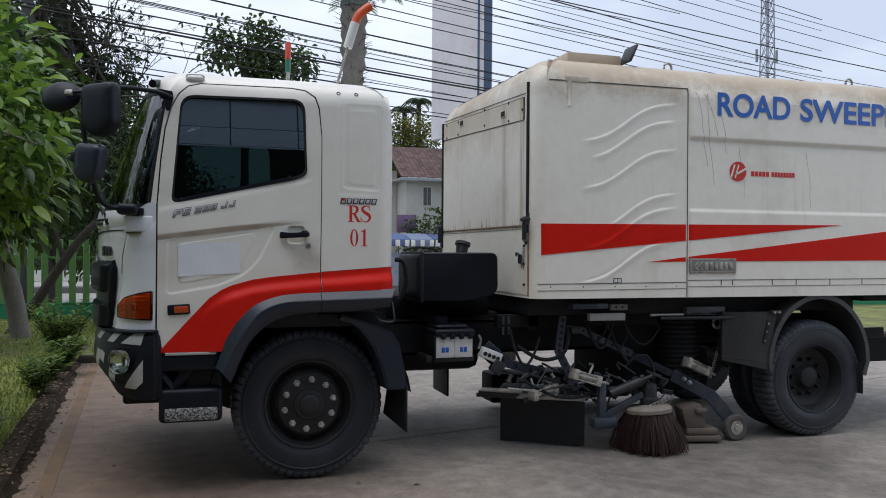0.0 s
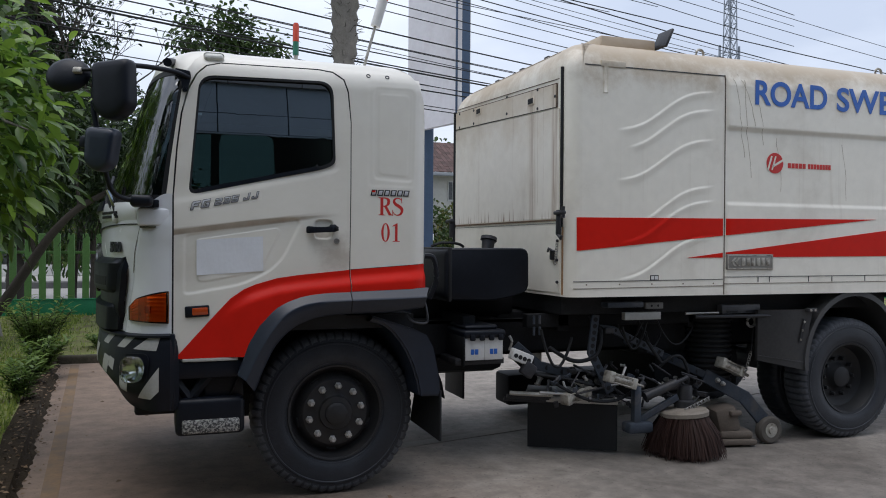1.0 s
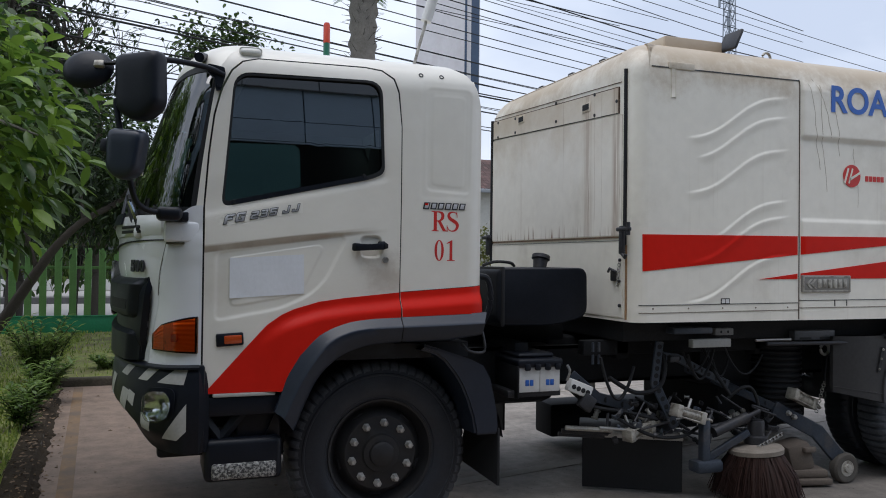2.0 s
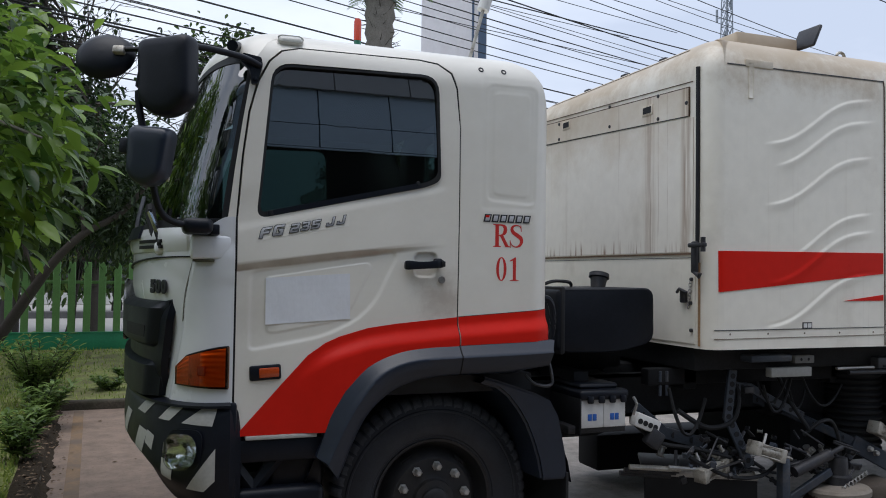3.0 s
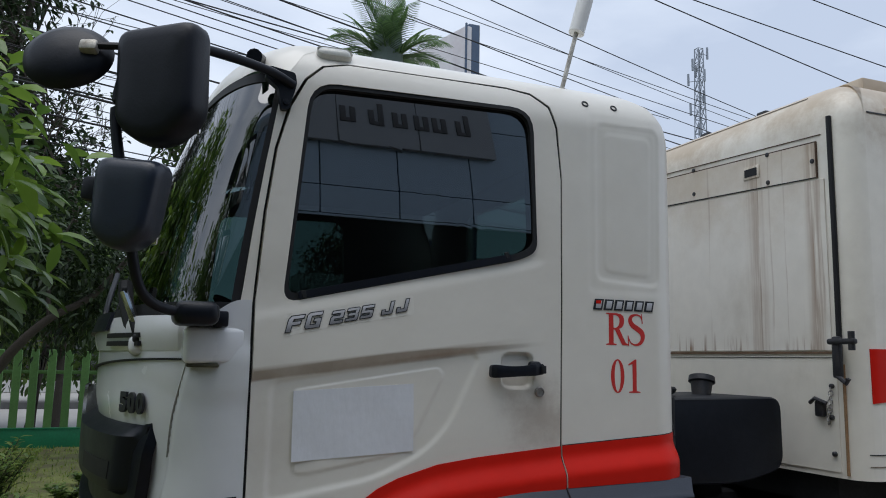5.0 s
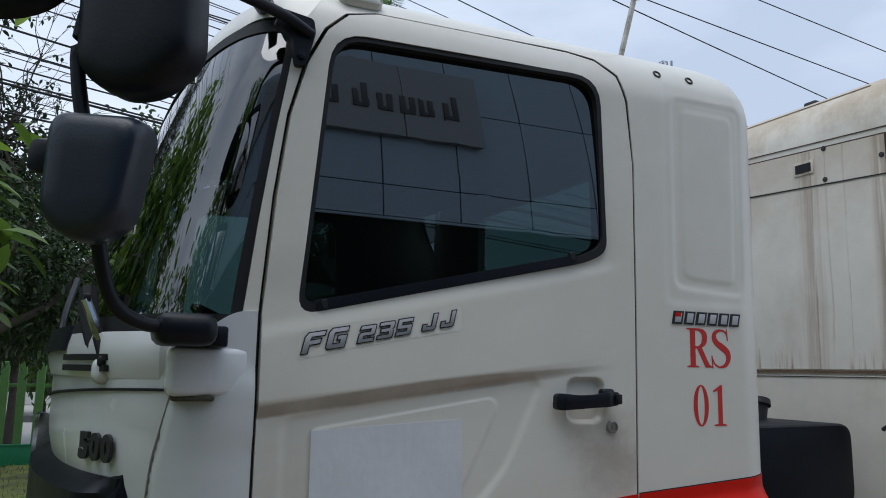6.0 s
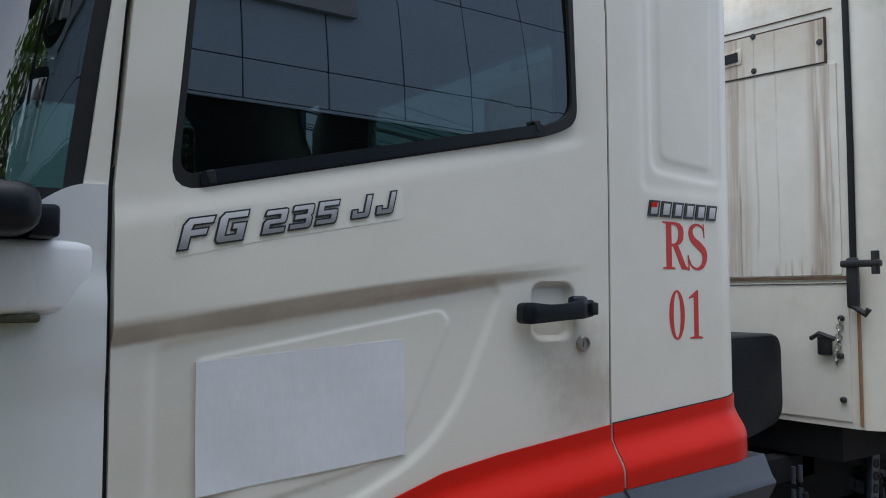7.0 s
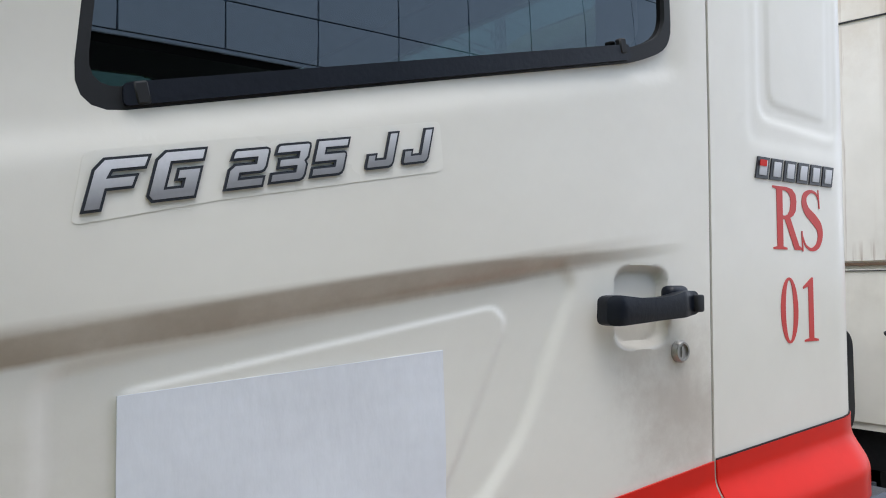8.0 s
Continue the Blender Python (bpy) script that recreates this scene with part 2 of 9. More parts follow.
def graded(m, axis, low, high, dark):
    """A printed fade: the colour goes from dark (a factor) at low to full at high along an axis."""
    nt, ln = m.node_tree, m.node_tree.links
    p = nt.nodes["Principled BSDF"]
    src = p.inputs["Base Color"].links[0].from_socket
    tc = node(nt, "ShaderNodeTexCoord")
    dot = node(nt, "ShaderNodeVectorMath")
    dot.operation = "DOT_PRODUCT"
    dot.inputs[1].default_value = axis
    ln.new(tc.outputs["Object"], dot.inputs[0])
    mr = node(nt, "ShaderNodeMapRange")
    for key, v in zip(("From Min", "From Max", "To Min", "To Max"), (low, high, dark, 1.0)):
        mr.inputs[key].default_value = v
    ln.new(dot.outputs["Value"], mr.inputs["Value"])
    mul = node(nt, "ShaderNodeVectorMath")
    mul.operation = "SCALE"
    ln.new(src, mul.inputs[0])
    ln.new(mr.outputs[0], mul.inputs["Scale"])
    ln.new(mul.outputs[0], p.inputs["Base Color"])
    return m


LETTERSILVER = graded(surf("graded_silver_decal", (0.82, 0.83, 0.87), 0.32, metal=0.0, var=0.06, scale=30), (-0.2136, 0.0, 1.0), 1.902, 1.948, 0.30)
BADGESILVER = graded(surf("badge_silver_decal", (0.78, 0.79, 0.83), 0.32, metal=0.0, var=0.06, scale=30), (0.0, 0.0, 1.0), 1.822, 1.862, 0.4)
DECALDARK = surf("decal_outline", (0.02, 0.022, 0.028), 0.4, var=0.1)
PAPER = surf("white_sheet", (0.74, 0.76, 0.80), 0.6, var=0.05, scale=6, bump=0.10, bscale=22, stretch=(2.2, 1, 0.8))
DOORWHITE = surf("door_white_paint", (0.81, 0.787, 0.715), 0.32, var=0.04, scale=1.5, dirt=0.32, dirt_col=(0.50, 0.44, 0.36), dscale=1.7, dark=0.28, wide=0.62, coat=0.25, bump=0.01, bscale=350)


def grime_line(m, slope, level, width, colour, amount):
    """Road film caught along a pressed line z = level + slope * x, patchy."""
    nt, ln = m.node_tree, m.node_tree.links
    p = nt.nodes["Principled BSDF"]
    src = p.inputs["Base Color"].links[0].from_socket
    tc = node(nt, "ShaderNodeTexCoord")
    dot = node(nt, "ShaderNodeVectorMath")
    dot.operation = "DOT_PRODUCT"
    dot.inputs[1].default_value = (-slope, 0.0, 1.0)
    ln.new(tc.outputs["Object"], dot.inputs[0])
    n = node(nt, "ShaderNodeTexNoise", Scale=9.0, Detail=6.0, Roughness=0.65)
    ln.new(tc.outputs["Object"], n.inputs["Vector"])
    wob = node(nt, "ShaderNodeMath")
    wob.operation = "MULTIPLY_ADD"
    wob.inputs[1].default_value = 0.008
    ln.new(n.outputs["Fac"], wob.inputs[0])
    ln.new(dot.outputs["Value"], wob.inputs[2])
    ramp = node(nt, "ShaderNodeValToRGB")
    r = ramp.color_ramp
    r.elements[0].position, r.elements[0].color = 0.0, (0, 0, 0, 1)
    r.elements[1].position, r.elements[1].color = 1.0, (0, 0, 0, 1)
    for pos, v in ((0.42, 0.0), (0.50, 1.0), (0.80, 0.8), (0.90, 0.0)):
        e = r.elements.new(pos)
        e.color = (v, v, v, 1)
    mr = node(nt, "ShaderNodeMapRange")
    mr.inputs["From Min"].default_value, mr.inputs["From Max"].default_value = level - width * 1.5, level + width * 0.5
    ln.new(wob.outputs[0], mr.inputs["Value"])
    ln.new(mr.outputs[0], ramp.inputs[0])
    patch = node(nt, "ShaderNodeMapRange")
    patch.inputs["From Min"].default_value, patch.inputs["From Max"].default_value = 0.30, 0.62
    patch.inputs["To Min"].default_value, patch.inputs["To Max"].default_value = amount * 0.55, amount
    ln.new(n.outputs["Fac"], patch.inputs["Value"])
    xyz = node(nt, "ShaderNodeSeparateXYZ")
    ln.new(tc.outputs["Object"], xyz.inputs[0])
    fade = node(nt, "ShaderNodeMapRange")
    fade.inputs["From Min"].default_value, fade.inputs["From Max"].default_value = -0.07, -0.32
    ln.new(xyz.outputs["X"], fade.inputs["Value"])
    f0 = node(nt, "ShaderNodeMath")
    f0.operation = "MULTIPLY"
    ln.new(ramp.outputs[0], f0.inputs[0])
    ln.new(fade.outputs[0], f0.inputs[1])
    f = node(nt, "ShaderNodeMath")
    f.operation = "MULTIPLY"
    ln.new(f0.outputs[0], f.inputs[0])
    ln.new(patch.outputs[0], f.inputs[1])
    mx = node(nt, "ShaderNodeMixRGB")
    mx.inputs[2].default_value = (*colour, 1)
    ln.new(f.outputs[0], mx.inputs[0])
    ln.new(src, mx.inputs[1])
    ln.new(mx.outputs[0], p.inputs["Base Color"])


def smudge(m, centre, reach, colour, amount):
    """A patch of rubbed-in dirt round a point, broken up by noise."""
    nt, ln = m.node_tree, m.node_tree.links
    p = nt.nodes["Principled BSDF"]
    src = p.inputs["Base Color"].links[0].from_socket
    tc = node(nt, "ShaderNodeTexCoord")
    far = node(nt, "ShaderNodeVectorMath")
    far.operation = "DISTANCE"
    far.inputs[1].default_value = centre
    ln.new(tc.outputs["Object"], far.inputs[0])
    n = node(nt, "ShaderNodeTexNoise", Scale=11.0, Detail=7.0, Roughness=0.7)
    ln.new(tc.outputs["Object"], n.inputs["Vector"])
    ad = node(nt, "ShaderNodeMath")
    ad.operation = "MULTIPLY_ADD"
    ad.inputs[1].default_value = reach * 1.4
    ln.new(n.outputs["Fac"], ad.inputs[0])
    ln.new(far.outputs["Value"], ad.inputs[2])
    mr = node(nt, "ShaderNodeMapRange")
    mr.interpolation_type = "SMOOTHSTEP"
    for key, v in zip(("From Min", "From Max", "To Min", "To Max"), (reach * 1.7, reach * 0.7, 0.0, amount)):
        mr.inputs[key].default_value = v
    ln.new(ad.outputs[0], mr.inputs["Value"])
    mx = node(nt, "ShaderNodeMixRGB")
    mx.inputs[2].default_value = (*colour, 1)
    ln.new(mr.outputs[0], mx.inputs[0])
    ln.new(src, mx.inputs[1])
    ln.new(mx.outputs[0], p.inputs["Base Color"])


smudge(DOORWHITE, (-0.03, 0.0, 1.46), 0.17, (0.38, 0.31, 0.25), 0.60)
smudge(DOORWHITE, (-0.14, 0.0, 1.56), 0.07, (0.42, 0.36, 0.30), 0.30)
smudge(DOORWHITE, (-0.88, 0.0, 1.40), 0.16, (0.46, 0.41, 0.34), 0.25)
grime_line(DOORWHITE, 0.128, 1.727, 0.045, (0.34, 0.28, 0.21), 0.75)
BATTERY = surf("battery_white_plastic", (0.70, 0.70, 0.68), 0.4, var=0.08, scale=8, dirt=0.3, dirt_col=(0.3, 0.27, 0.22), dscale=9)
LENS = pane("clear_lens", (0.92, 0.94, 0.95), 0.03, 0.04)
DOORGLASS = pane("tinted_door_glass", (0.045, 0.070, 0.074), 0.0, 0.18)
SCREEN = pane("windscreen_glass", (0.11, 0.16, 0.165), 0.0, 0.14)
MIRROR = surf("mirror_glass", (0.85, 0.87, 0.88), 0.03, metal=1.0, var=0.01)
UNDER = surf("dark_underside", (0.017, 0.018, 0.020), 0.7, var=0.3, scale=9, spec=0.2, dirt=0.3, dirt_col=(0.016, 0.014, 0.012), dscale=8)
BRISTLE = surf("brush_bristles", (0.028, 0.0095, 0.006), 0.75, var=0.4, scale=30, island=0.5)
STRIPEW = surf("bumper_white_stripe", (0.42, 0.42, 0.40), 0.45, var=0.12, scale=8, dirt=0.4, dirt_col=(0.2, 0.18, 0.15), dscale=8)
INTERIOR = surf("cab_interior_trim", (0.02, 0.021, 0.024), 0.8, var=0.15)
SEATFABRIC = surf("seat_fabric", (0.06, 0.065, 0.075), 0.9, var=0.2, scale=30)


# ---- helpers for shapes ----
def shade(me, angle=38):
    me.shade_smooth()
    me.set_sharp_from_angle(angle=radians(angle))


def part(name, bm, material, parent, label="", angle=38):
    """Links a bmesh as one mesh object under a thing or a part."""
    me = bpy.data.meshes.new(name)
    bm.normal_update()
    bm.to_mesh(me)
    bm.free()
    for m in material if isinstance(material, (list, tuple)) else (material,):
        me.materials.append(m)
    shade(me, angle)
    ob = new(name, me)
    ob.parent = parent
    ob.matrix_parent_inverse = parent.matrix_basis.inverted()
    if label:
        ob["label"] = label
    return ob


def thing(name, at, label, category, group="", kind=""):
    ob = new(name)
    ob.location = at
    ob.empty_display_size = 0.2
    return tagged(ob, label, category, group, kind)


def solo(name, bm, material, at, label, category="", group="", kind="", angle=38):
    """A top-level thing of one mesh, its origin at its base."""
    bmesh.ops.translate(bm, verts=bm.verts, vec=-Vector(at))
    me = bpy.data.meshes.new(name)
    bm.normal_update()
    bm.to_mesh(me)
    bm.free()
    me.materials.append(material)
    shade(me, angle)
    ob = new(name, me)
    ob.location = at
    return tagged(ob, label, category, group, kind)


def block(bm, lo, hi, bevel=0.0, seg=2, m=None):
    """A box between two corners with rounded edges, added to bm."""
    lo, hi = Vector(lo), Vector(hi)
    geo = bmesh.ops.create_cube(bm, size=1.0)
    vs = geo["verts"]
    for v in vs:
        v.co = Vector(((lo.x + hi.x) / 2 + v.co.x * (hi.x - lo.x), (lo.y + hi.y) / 2 + v.co.y * (hi.y - lo.y), (lo.z + hi.z) / 2 + v.co.z * (hi.z - lo.z)))
    if bevel:
        es = list({e for v in vs for e in v.link_edges})
        r = bmesh.ops.bevel(bm, geom=es, offset=bevel, segments=seg, profile=0.5, affect="EDGES")
        vs = list({v for f in r["faces"] for v in f.verts} | {v for v in vs if v.is_valid})
    if m is not None:
        bmesh.ops.transform(bm, matrix=m, verts=vs)
    return vs


def boxed(lo, hi, bevel=0.0, seg=2, m=None):
    bm = bmesh.new()
    block(bm, lo, hi, bevel, seg, m)
    return bm


def lathe(bm, profile, at=(0, 0, 0), axis="Y", n=40, close=False):
    """Turns (radius, height) pairs round an axis through at."""
    at = Vector(at)
    rings = []
    for r, h in profile:
        ring = []
        for i in range(n):
            a = 2 * math.pi * i / n
            c, s = r * math.cos(a), r * math.sin(a)
            ring.append(bm.verts.new(at + Vector((c, h, s) if axis == "Y" else (c, s, h) if axis == "Z" else (h, c, s))))
        rings.append(ring)
    fs = []
    for k in range(len(rings) - 1):
        for i in range(n):
            j = (i + 1) % n
            fs.append(bm.faces.new((rings[k][i], rings[k][j], rings[k + 1][j], rings[k + 1][i])))
    if close:
        fs.append(bm.faces.new(rings[0]))
        fs.append(bm.faces.new(list(reversed(rings[-1]))))
    bmesh.ops.recalc_face_normals(bm, faces=fs)
    return fs


def tube(bm, pts, r, n=8, cap=True, r2=None):
    """A round bar along points; r2: the radius at its end."""
    pts = [Vector(p) for p in pts]
    up = Vector((0, 0, 1))
    rings = []
    for i, p in enumerate(pts):
        d = (pts[min(i + 1, len(pts) - 1)] - pts[max(i - 1, 0)]).normalized()
        side = d.cross(up)
        if side.length < 0.05:
            side = d.cross(Vector((1, 0, 0)))
        side.normalize()
        other = side.cross(d)
        rad = r if r2 is None else r + (r2 - r) * i / (len(pts) - 1)
        rings.append([bm.verts.new(p + (side * math.cos(2 * math.pi * k / n) + other * math.sin(2 * math.pi * k / n)) * rad) for k in range(n)])
    for a, b in zip(rings, rings[1:]):
        for k in range(n):
            bm.faces.new((a[k], a[(k + 1) % n], b[(k + 1) % n], b[k]))
    if cap:
        bm.faces.new(list(reversed(rings[0])))
        bm.faces.new(rings[-1])
    return bm


def curve_pts(pts, n=8):
    """A smooth line through points."""
    pts = [Vector(p) for p in pts]
    out = []
    for i in range(len(pts) - 1):
        a, b = pts[max(i - 1, 0)], pts[i]
        c, d = pts[i + 1], pts[min(i + 2, len(pts) - 1)]
        for k in range(n):
            t = k / n
            out.append(0.5 * ((2 * b) + (c - a) * t + (2 * a - 5 * b + 4 * c - d) * t * t + (3 * b - a - 3 * c + d) * t ** 3))
    out.append(pts[-1])
    return out


def bent(pts, r, n=8, k=6):
    return tube(bmesh.new(), curve_pts(pts, k), r, n)


def smooth01(t):
    t = min(1.0, max(0.0, t))
    return t * t * (3 - 2 * t)


def rounded(poly, r, n=5):
    """The polygon (2D) with its corners rounded; r one radius or one a corner."""
    out = []
    m = len(poly)
    rs = r if isinstance(r, (list, tuple)) else [r] * m
    for i in range(m):
        p, a, b = Vector(poly[i]), Vector(poly[i - 1]), Vector(poly[(i + 1) % m])
        rr = min(rs[i], (a - p).length * 0.45, (b - p).length * 0.45)
        u, v = p + (a - p).normalized() * rr, p + (b - p).normalized() * rr
        if rr < 1e-4:
            out.append(p)
            continue
        for k in range(n + 1):
            t = k / n
            out.append((1 - t) ** 2 * u + 2 * t * (1 - t) * p + t * t * v)
    return [(q.x, q.y) for q in out]


def inside(x, z, poly, soft):
    """1 well inside a convex polygon (points in clockwise order as seen), falling to 0 over soft at its edge."""
    d = 9.0
    for i in range(len(poly)):
        ax, az = poly[i]
        bx, bz = poly[(i + 1) % len(poly)]
        ln = math.hypot(bx - ax, bz - az)
        d = min(d, ((bz - az) * (x - ax) - (bx - ax) * (z - az)) / ln)
    return smooth01(d / soft + 0.5)


def sheet(outline, holes=(), step=0.03, depth=None, thick=0.02, plane="xz", zstep=None):
    """A plate with an outline and holes, cut into a grid, laid on depth(u, v) and given thickness. plane xz: faces -y; yz: faces -x."""
    bm = bmesh.new()
    for loop in (outline, *holes):
        vs = [bm.verts.new((u, 0, v)) for u, v in loop]
        for i in range(len(vs)):
            bm.edges.new((vs[i], vs[(i + 1) % len(vs)]))
    bmesh.ops.triangle_fill(bm, use_beauty=True, edges=bm.edges[:], normal=(0, -1, 0))
    us, ws = [p[0] for p in outline], [p[1] for p in outline]
    for k, (a, b, st) in enumerate(((min(us), max(us), step), (min(ws), max(ws), zstep or step))):
        if not st:
            continue
        if isinstance(st, list):
            cuts = [c for c in st if a + 1e-5 < c < b - 1e-5]
        else:
            cuts = [c * st for c in range(math.ceil(a / st), math.ceil((b - 1e-5) / st))]
        for c in cuts:
            co, no = ((c, 0, 0), (1, 0, 0)) if k == 0 else ((0, 0, c), (0, 0, 1))
            bmesh.ops.bisect_plane(bm, geom=bm.verts[:] + bm.edges[:] + bm.faces[:], plane_co=co, plane_no=no, dist=1e-5)
    for f in bm.faces:
        f.normal_update()
    flip = [f for f in bm.faces if f.normal.y > 0]
    if flip:
        bmesh.ops.reverse_faces(bm, faces=flip)
    rim = [e for e in bm.edges if len(e.link_faces) == 1]
    back = {}
    front = bm.faces[:]
    for v in bm.verts[:]:
        v.co.y = depth(v.co.x, v.co.z) if depth else 0.0
    if thick:
        for e in rim:
            for v in e.verts:
                if v not in back:
                    back[v] = bm.verts.new(v.co + Vector((0, thick, 0)))
        for e in rim:
            f = e.link_faces[0]
            a, b = e.verts
            for l in f.loops:
                if l.edge == e:
                    a, b = l.vert, l.link_loop_next.vert
            bm.faces.new((b, a, back[a], back[b]))
    if plane == "yz":
        for v in bm.verts:
            v.co = Vector((v.co.y, v.co.x, v.co.z))
        bmesh.ops.reverse_faces(bm, faces=bm.faces[:])
    return bm


def spans(*runs):
    """Cut positions: (from, to, step) runs joined."""
    out = []
    for a, b, st in runs:
        n = max(1, round((b - a) / st))
        out += [a + (b - a) * i / n for i in range(n)]
    return out + [runs[-1][1]]


def inset(poly, d):
    """A polygon moved inwards by d along its corner bisectors."""
    area = sum(poly[i - 1][0] * poly[i][1] - poly[i][0] * poly[i - 1][1] for i in range(len(poly)))
    sg = 1 if area > 0 else -1
    out = []
    for i in range(len(poly)):
        p, a, b = Vector(poly[i]), Vector(poly[i - 1]), Vector(poly[(i + 1) % len(poly)])
        u, v = (p - a).normalized(), (b - p).normalized()
        n1, n2 = Vector((-u.y, u.x)) * sg, Vector((-v.y, v.x)) * sg
        k = n1 + n2
        q = p + k * (d / max(0.35, k.length_squared / 2))
        out.append((q.x, q.y))
    return out


def text_mesh(body, width, height, shear=0.0, bold=0.0, extrude=0.001):
    """Lettering as a bmesh in the x-z plane from (0, 0), facing -y, width x height."""
    cu = bpy.data.curves.new("lettering", "FONT")
    cu.body, cu.size, cu.extrude, cu.offset, cu.shear, cu.resolution_u = body, 1.0, 0.02, bold, shear, 6
    ob = bpy.data.objects.new("lettering", cu)
    me = bpy.data.meshes.new_from_object(ob)
    bm = bmesh.new()
    bm.from_mesh(me)
    bpy.data.objects.remove(ob)
    bpy.data.meshes.remove(me)
    xs, ys = [v.co.x for v in bm.verts], [v.co.y for v in bm.verts]
    sx, sy = width / (max(xs) - min(xs)), height / (max(ys) - min(ys))
    for v in bm.verts:
        v.co = Vector(((v.co.x - min(xs)) * sx, -v.co.z / 0.02 * extrude, (v.co.y - min(ys)) * sy))
    return bm


def merged(target, source, m=None):
    """Adds a bmesh to another one and frees it."""
    if m is not None:
        bmesh.ops.transform(source, matrix=m, verts=source.verts)
    me = bpy.data.meshes.new("swap")
    source.to_mesh(me)
    source.free()
    target.from_mesh(me)
    bpy.data.meshes.remove(me)
    return target


def moved(bm, m):
    bmesh.ops.transform(bm, matrix=m, verts=bm.verts)
    return bm


# ---- the road sweeper truck: front axle at x = 0, near side at y = 0 ----
CABW = 2.45
truck = thing("road_sweeper_truck", (2.4, 1.25, 0.0), "white road sweeper truck with red stripes, parked on stained concrete", "truck")


def arc01(t):
    t = min(1.0, max(0.0, t))
    return 1 - math.sqrt(1 - t * t)


# the red stripe's upper edge, and the line where the wheel arch meets the cab
STRIPE_TOP = [(-0.947, 0.890), (-0.931, 0.903), (-0.75, 1.105), (-0.644, 1.220), (-0.571, 1.270), (-0.51, 1.297), (-0.384, 1.333), (-0.255, 1.351), (0.04, 1.379), (0.53, 1.414)]
ARCH_TOP = [(-0.605, 0.79), (-0.575, 0.875), (-0.536, 0.985), (-0.485, 1.07), (-0.387, 1.170), (-0.259, 1.226), (-0.127, 1.247), (0.04, 1.254), (0.30, 1.263), (0.524, 1.270)]


def along(line, x):
    """The height of a line of (x, z) points at x."""
    if x <= line[0][0]:
        return line[0][1]
    for (ax, az), (bx, bz) in zip(line, line[1:]):
        if x <= bx:
            return az + (bz - az) * (x - ax) / (bx - ax)
    return line[-1][1]


def cab_y(x, z):
    y = 0.17 * arc01((z - 2.44) / 0.19) + 0.10 * arc01((x - 0.41) / 0.12)
    y -= 0.034 * smooth01((along(STRIPE_TOP, x) - 0.026 - z) / 0.07) * smooth01((x + 0.72) / 0.22)
    return y


RECESS1 = rounded([(-0.893, 1.245), (-0.891, 1.574), (-0.277, 1.674), (-0.252, 1.650), (-0.345, 1.455), (-0.425, 1.372), (-0.58, 1.300)], [0.03, 0.03, 0.03, 0.02, 0.05, 0.06, 0.06], 4)
RECESS2 = rounded([(-0.822, 1.318), (-0.830, 1.551), (-0.385, 1.622), (-0.366, 1.600), (-0.458, 1.416), (-0.530, 1.362), (-0.777, 1.318)], [0.03, 0.02, 0.02, 0.015, 0.03, 0.03, 0.03], 4)
QUARTER = rounded([(0.183, 1.925), (0.183, 2.468), (0.440, 2.468), (0.430, 1.910)], 0.035, 4)
QUARTER2 = rounded([(0.213, 1.952), (0.213, 2.435), (0.405, 2.435), (0.395, 1.940)], 0.03, 4)
BELT = rounded([(0.15, 1.880), (0.15, 2.50), (0.47, 2.50), (0.46, 1.878)], 0.03, 4)


def door_y(x, z):
    y = cab_y(x, z)
    if 1.2 < z < 1.75:
        y += 0.006 * inside(x, z, RECESS1, 0.020) - 0.0032 * inside(x, z, RECESS2, 0.006)
    top = 1.604 + 0.15 * (x + 0.93) - 0.028 * smooth01((x + 0.6) / 0.6)
    deep = 0.027 - 0.012 * smooth01((x + 0.55) / 0.35)
    sill = min(1.797 + 0.227 * (x + 0.873), 1.995) - 0.004
    belly = min(1.0, max(0.0, (z - top + deep) / deep)) * (1 - 0.45 * smooth01((z - top) / 0.25))
    y -= 0.015 * belly * smooth01((0.03 - x) / 0.55)
    y -= 0.008 * (smooth01((sill - z) / 0.035) - 1) * smooth01((z - sill + 0.3) / 0.26) * smooth01((-0.0 - x) / 0.06) * smooth01((sill + 0.18 - z) / 0.14) * 0.6
    px, pz = (x + 0.117) / 0.057, (z - 1.616) / 0.057
    y += 0.015 * smooth01((1.06 - (px ** 4 + pz ** 4) ** 0.25) / 0.22)
    return y


def quarter_y(x, z):
    if x < 0.1:
        return cab_y(x, z)
    return cab_y(x, z) + 0.0026 * inside(x, z, QUARTER, 0.016) - 0.0017 * inside(x, z, QUARTER2, 0.011) + 0.0016 * inside(x, z, BELT, 0.026)


# side panel: A-pillar, cantrail and rear quarter in one pressing, open round the door
side_out = [(-0.989, 1.795), (-0.984, 1.83), (-0.965, 2.0), (-0.938, 2.2), (-0.913, 2.36), (-0.893, 2.47), (-0.835, 2.56), (-0.76, 2.61), (-0.6, 2.628), (0.24, 2.628), (0.33, 2.615),
            (0.42, 2.565), (0.475, 2.495), (0.51, 2.40), (0.525, 2.25), (0.528, 1.266), (0.046, 1.250), (0.044, 1.37), (0.048, 1.85), (0.047, 2.25), (0.030, 2.43), (0.004, 2.505), (-0.06, 2.549), (-0.15, 2.560),
            (-0.70, 2.550), (-0.78, 2.528), (-0.835, 2.475), (-0.882, 2.38), (-0.915, 2.25), (-0.938, 2.06), (-0.952, 1.86), (-0.956, 1.795)]
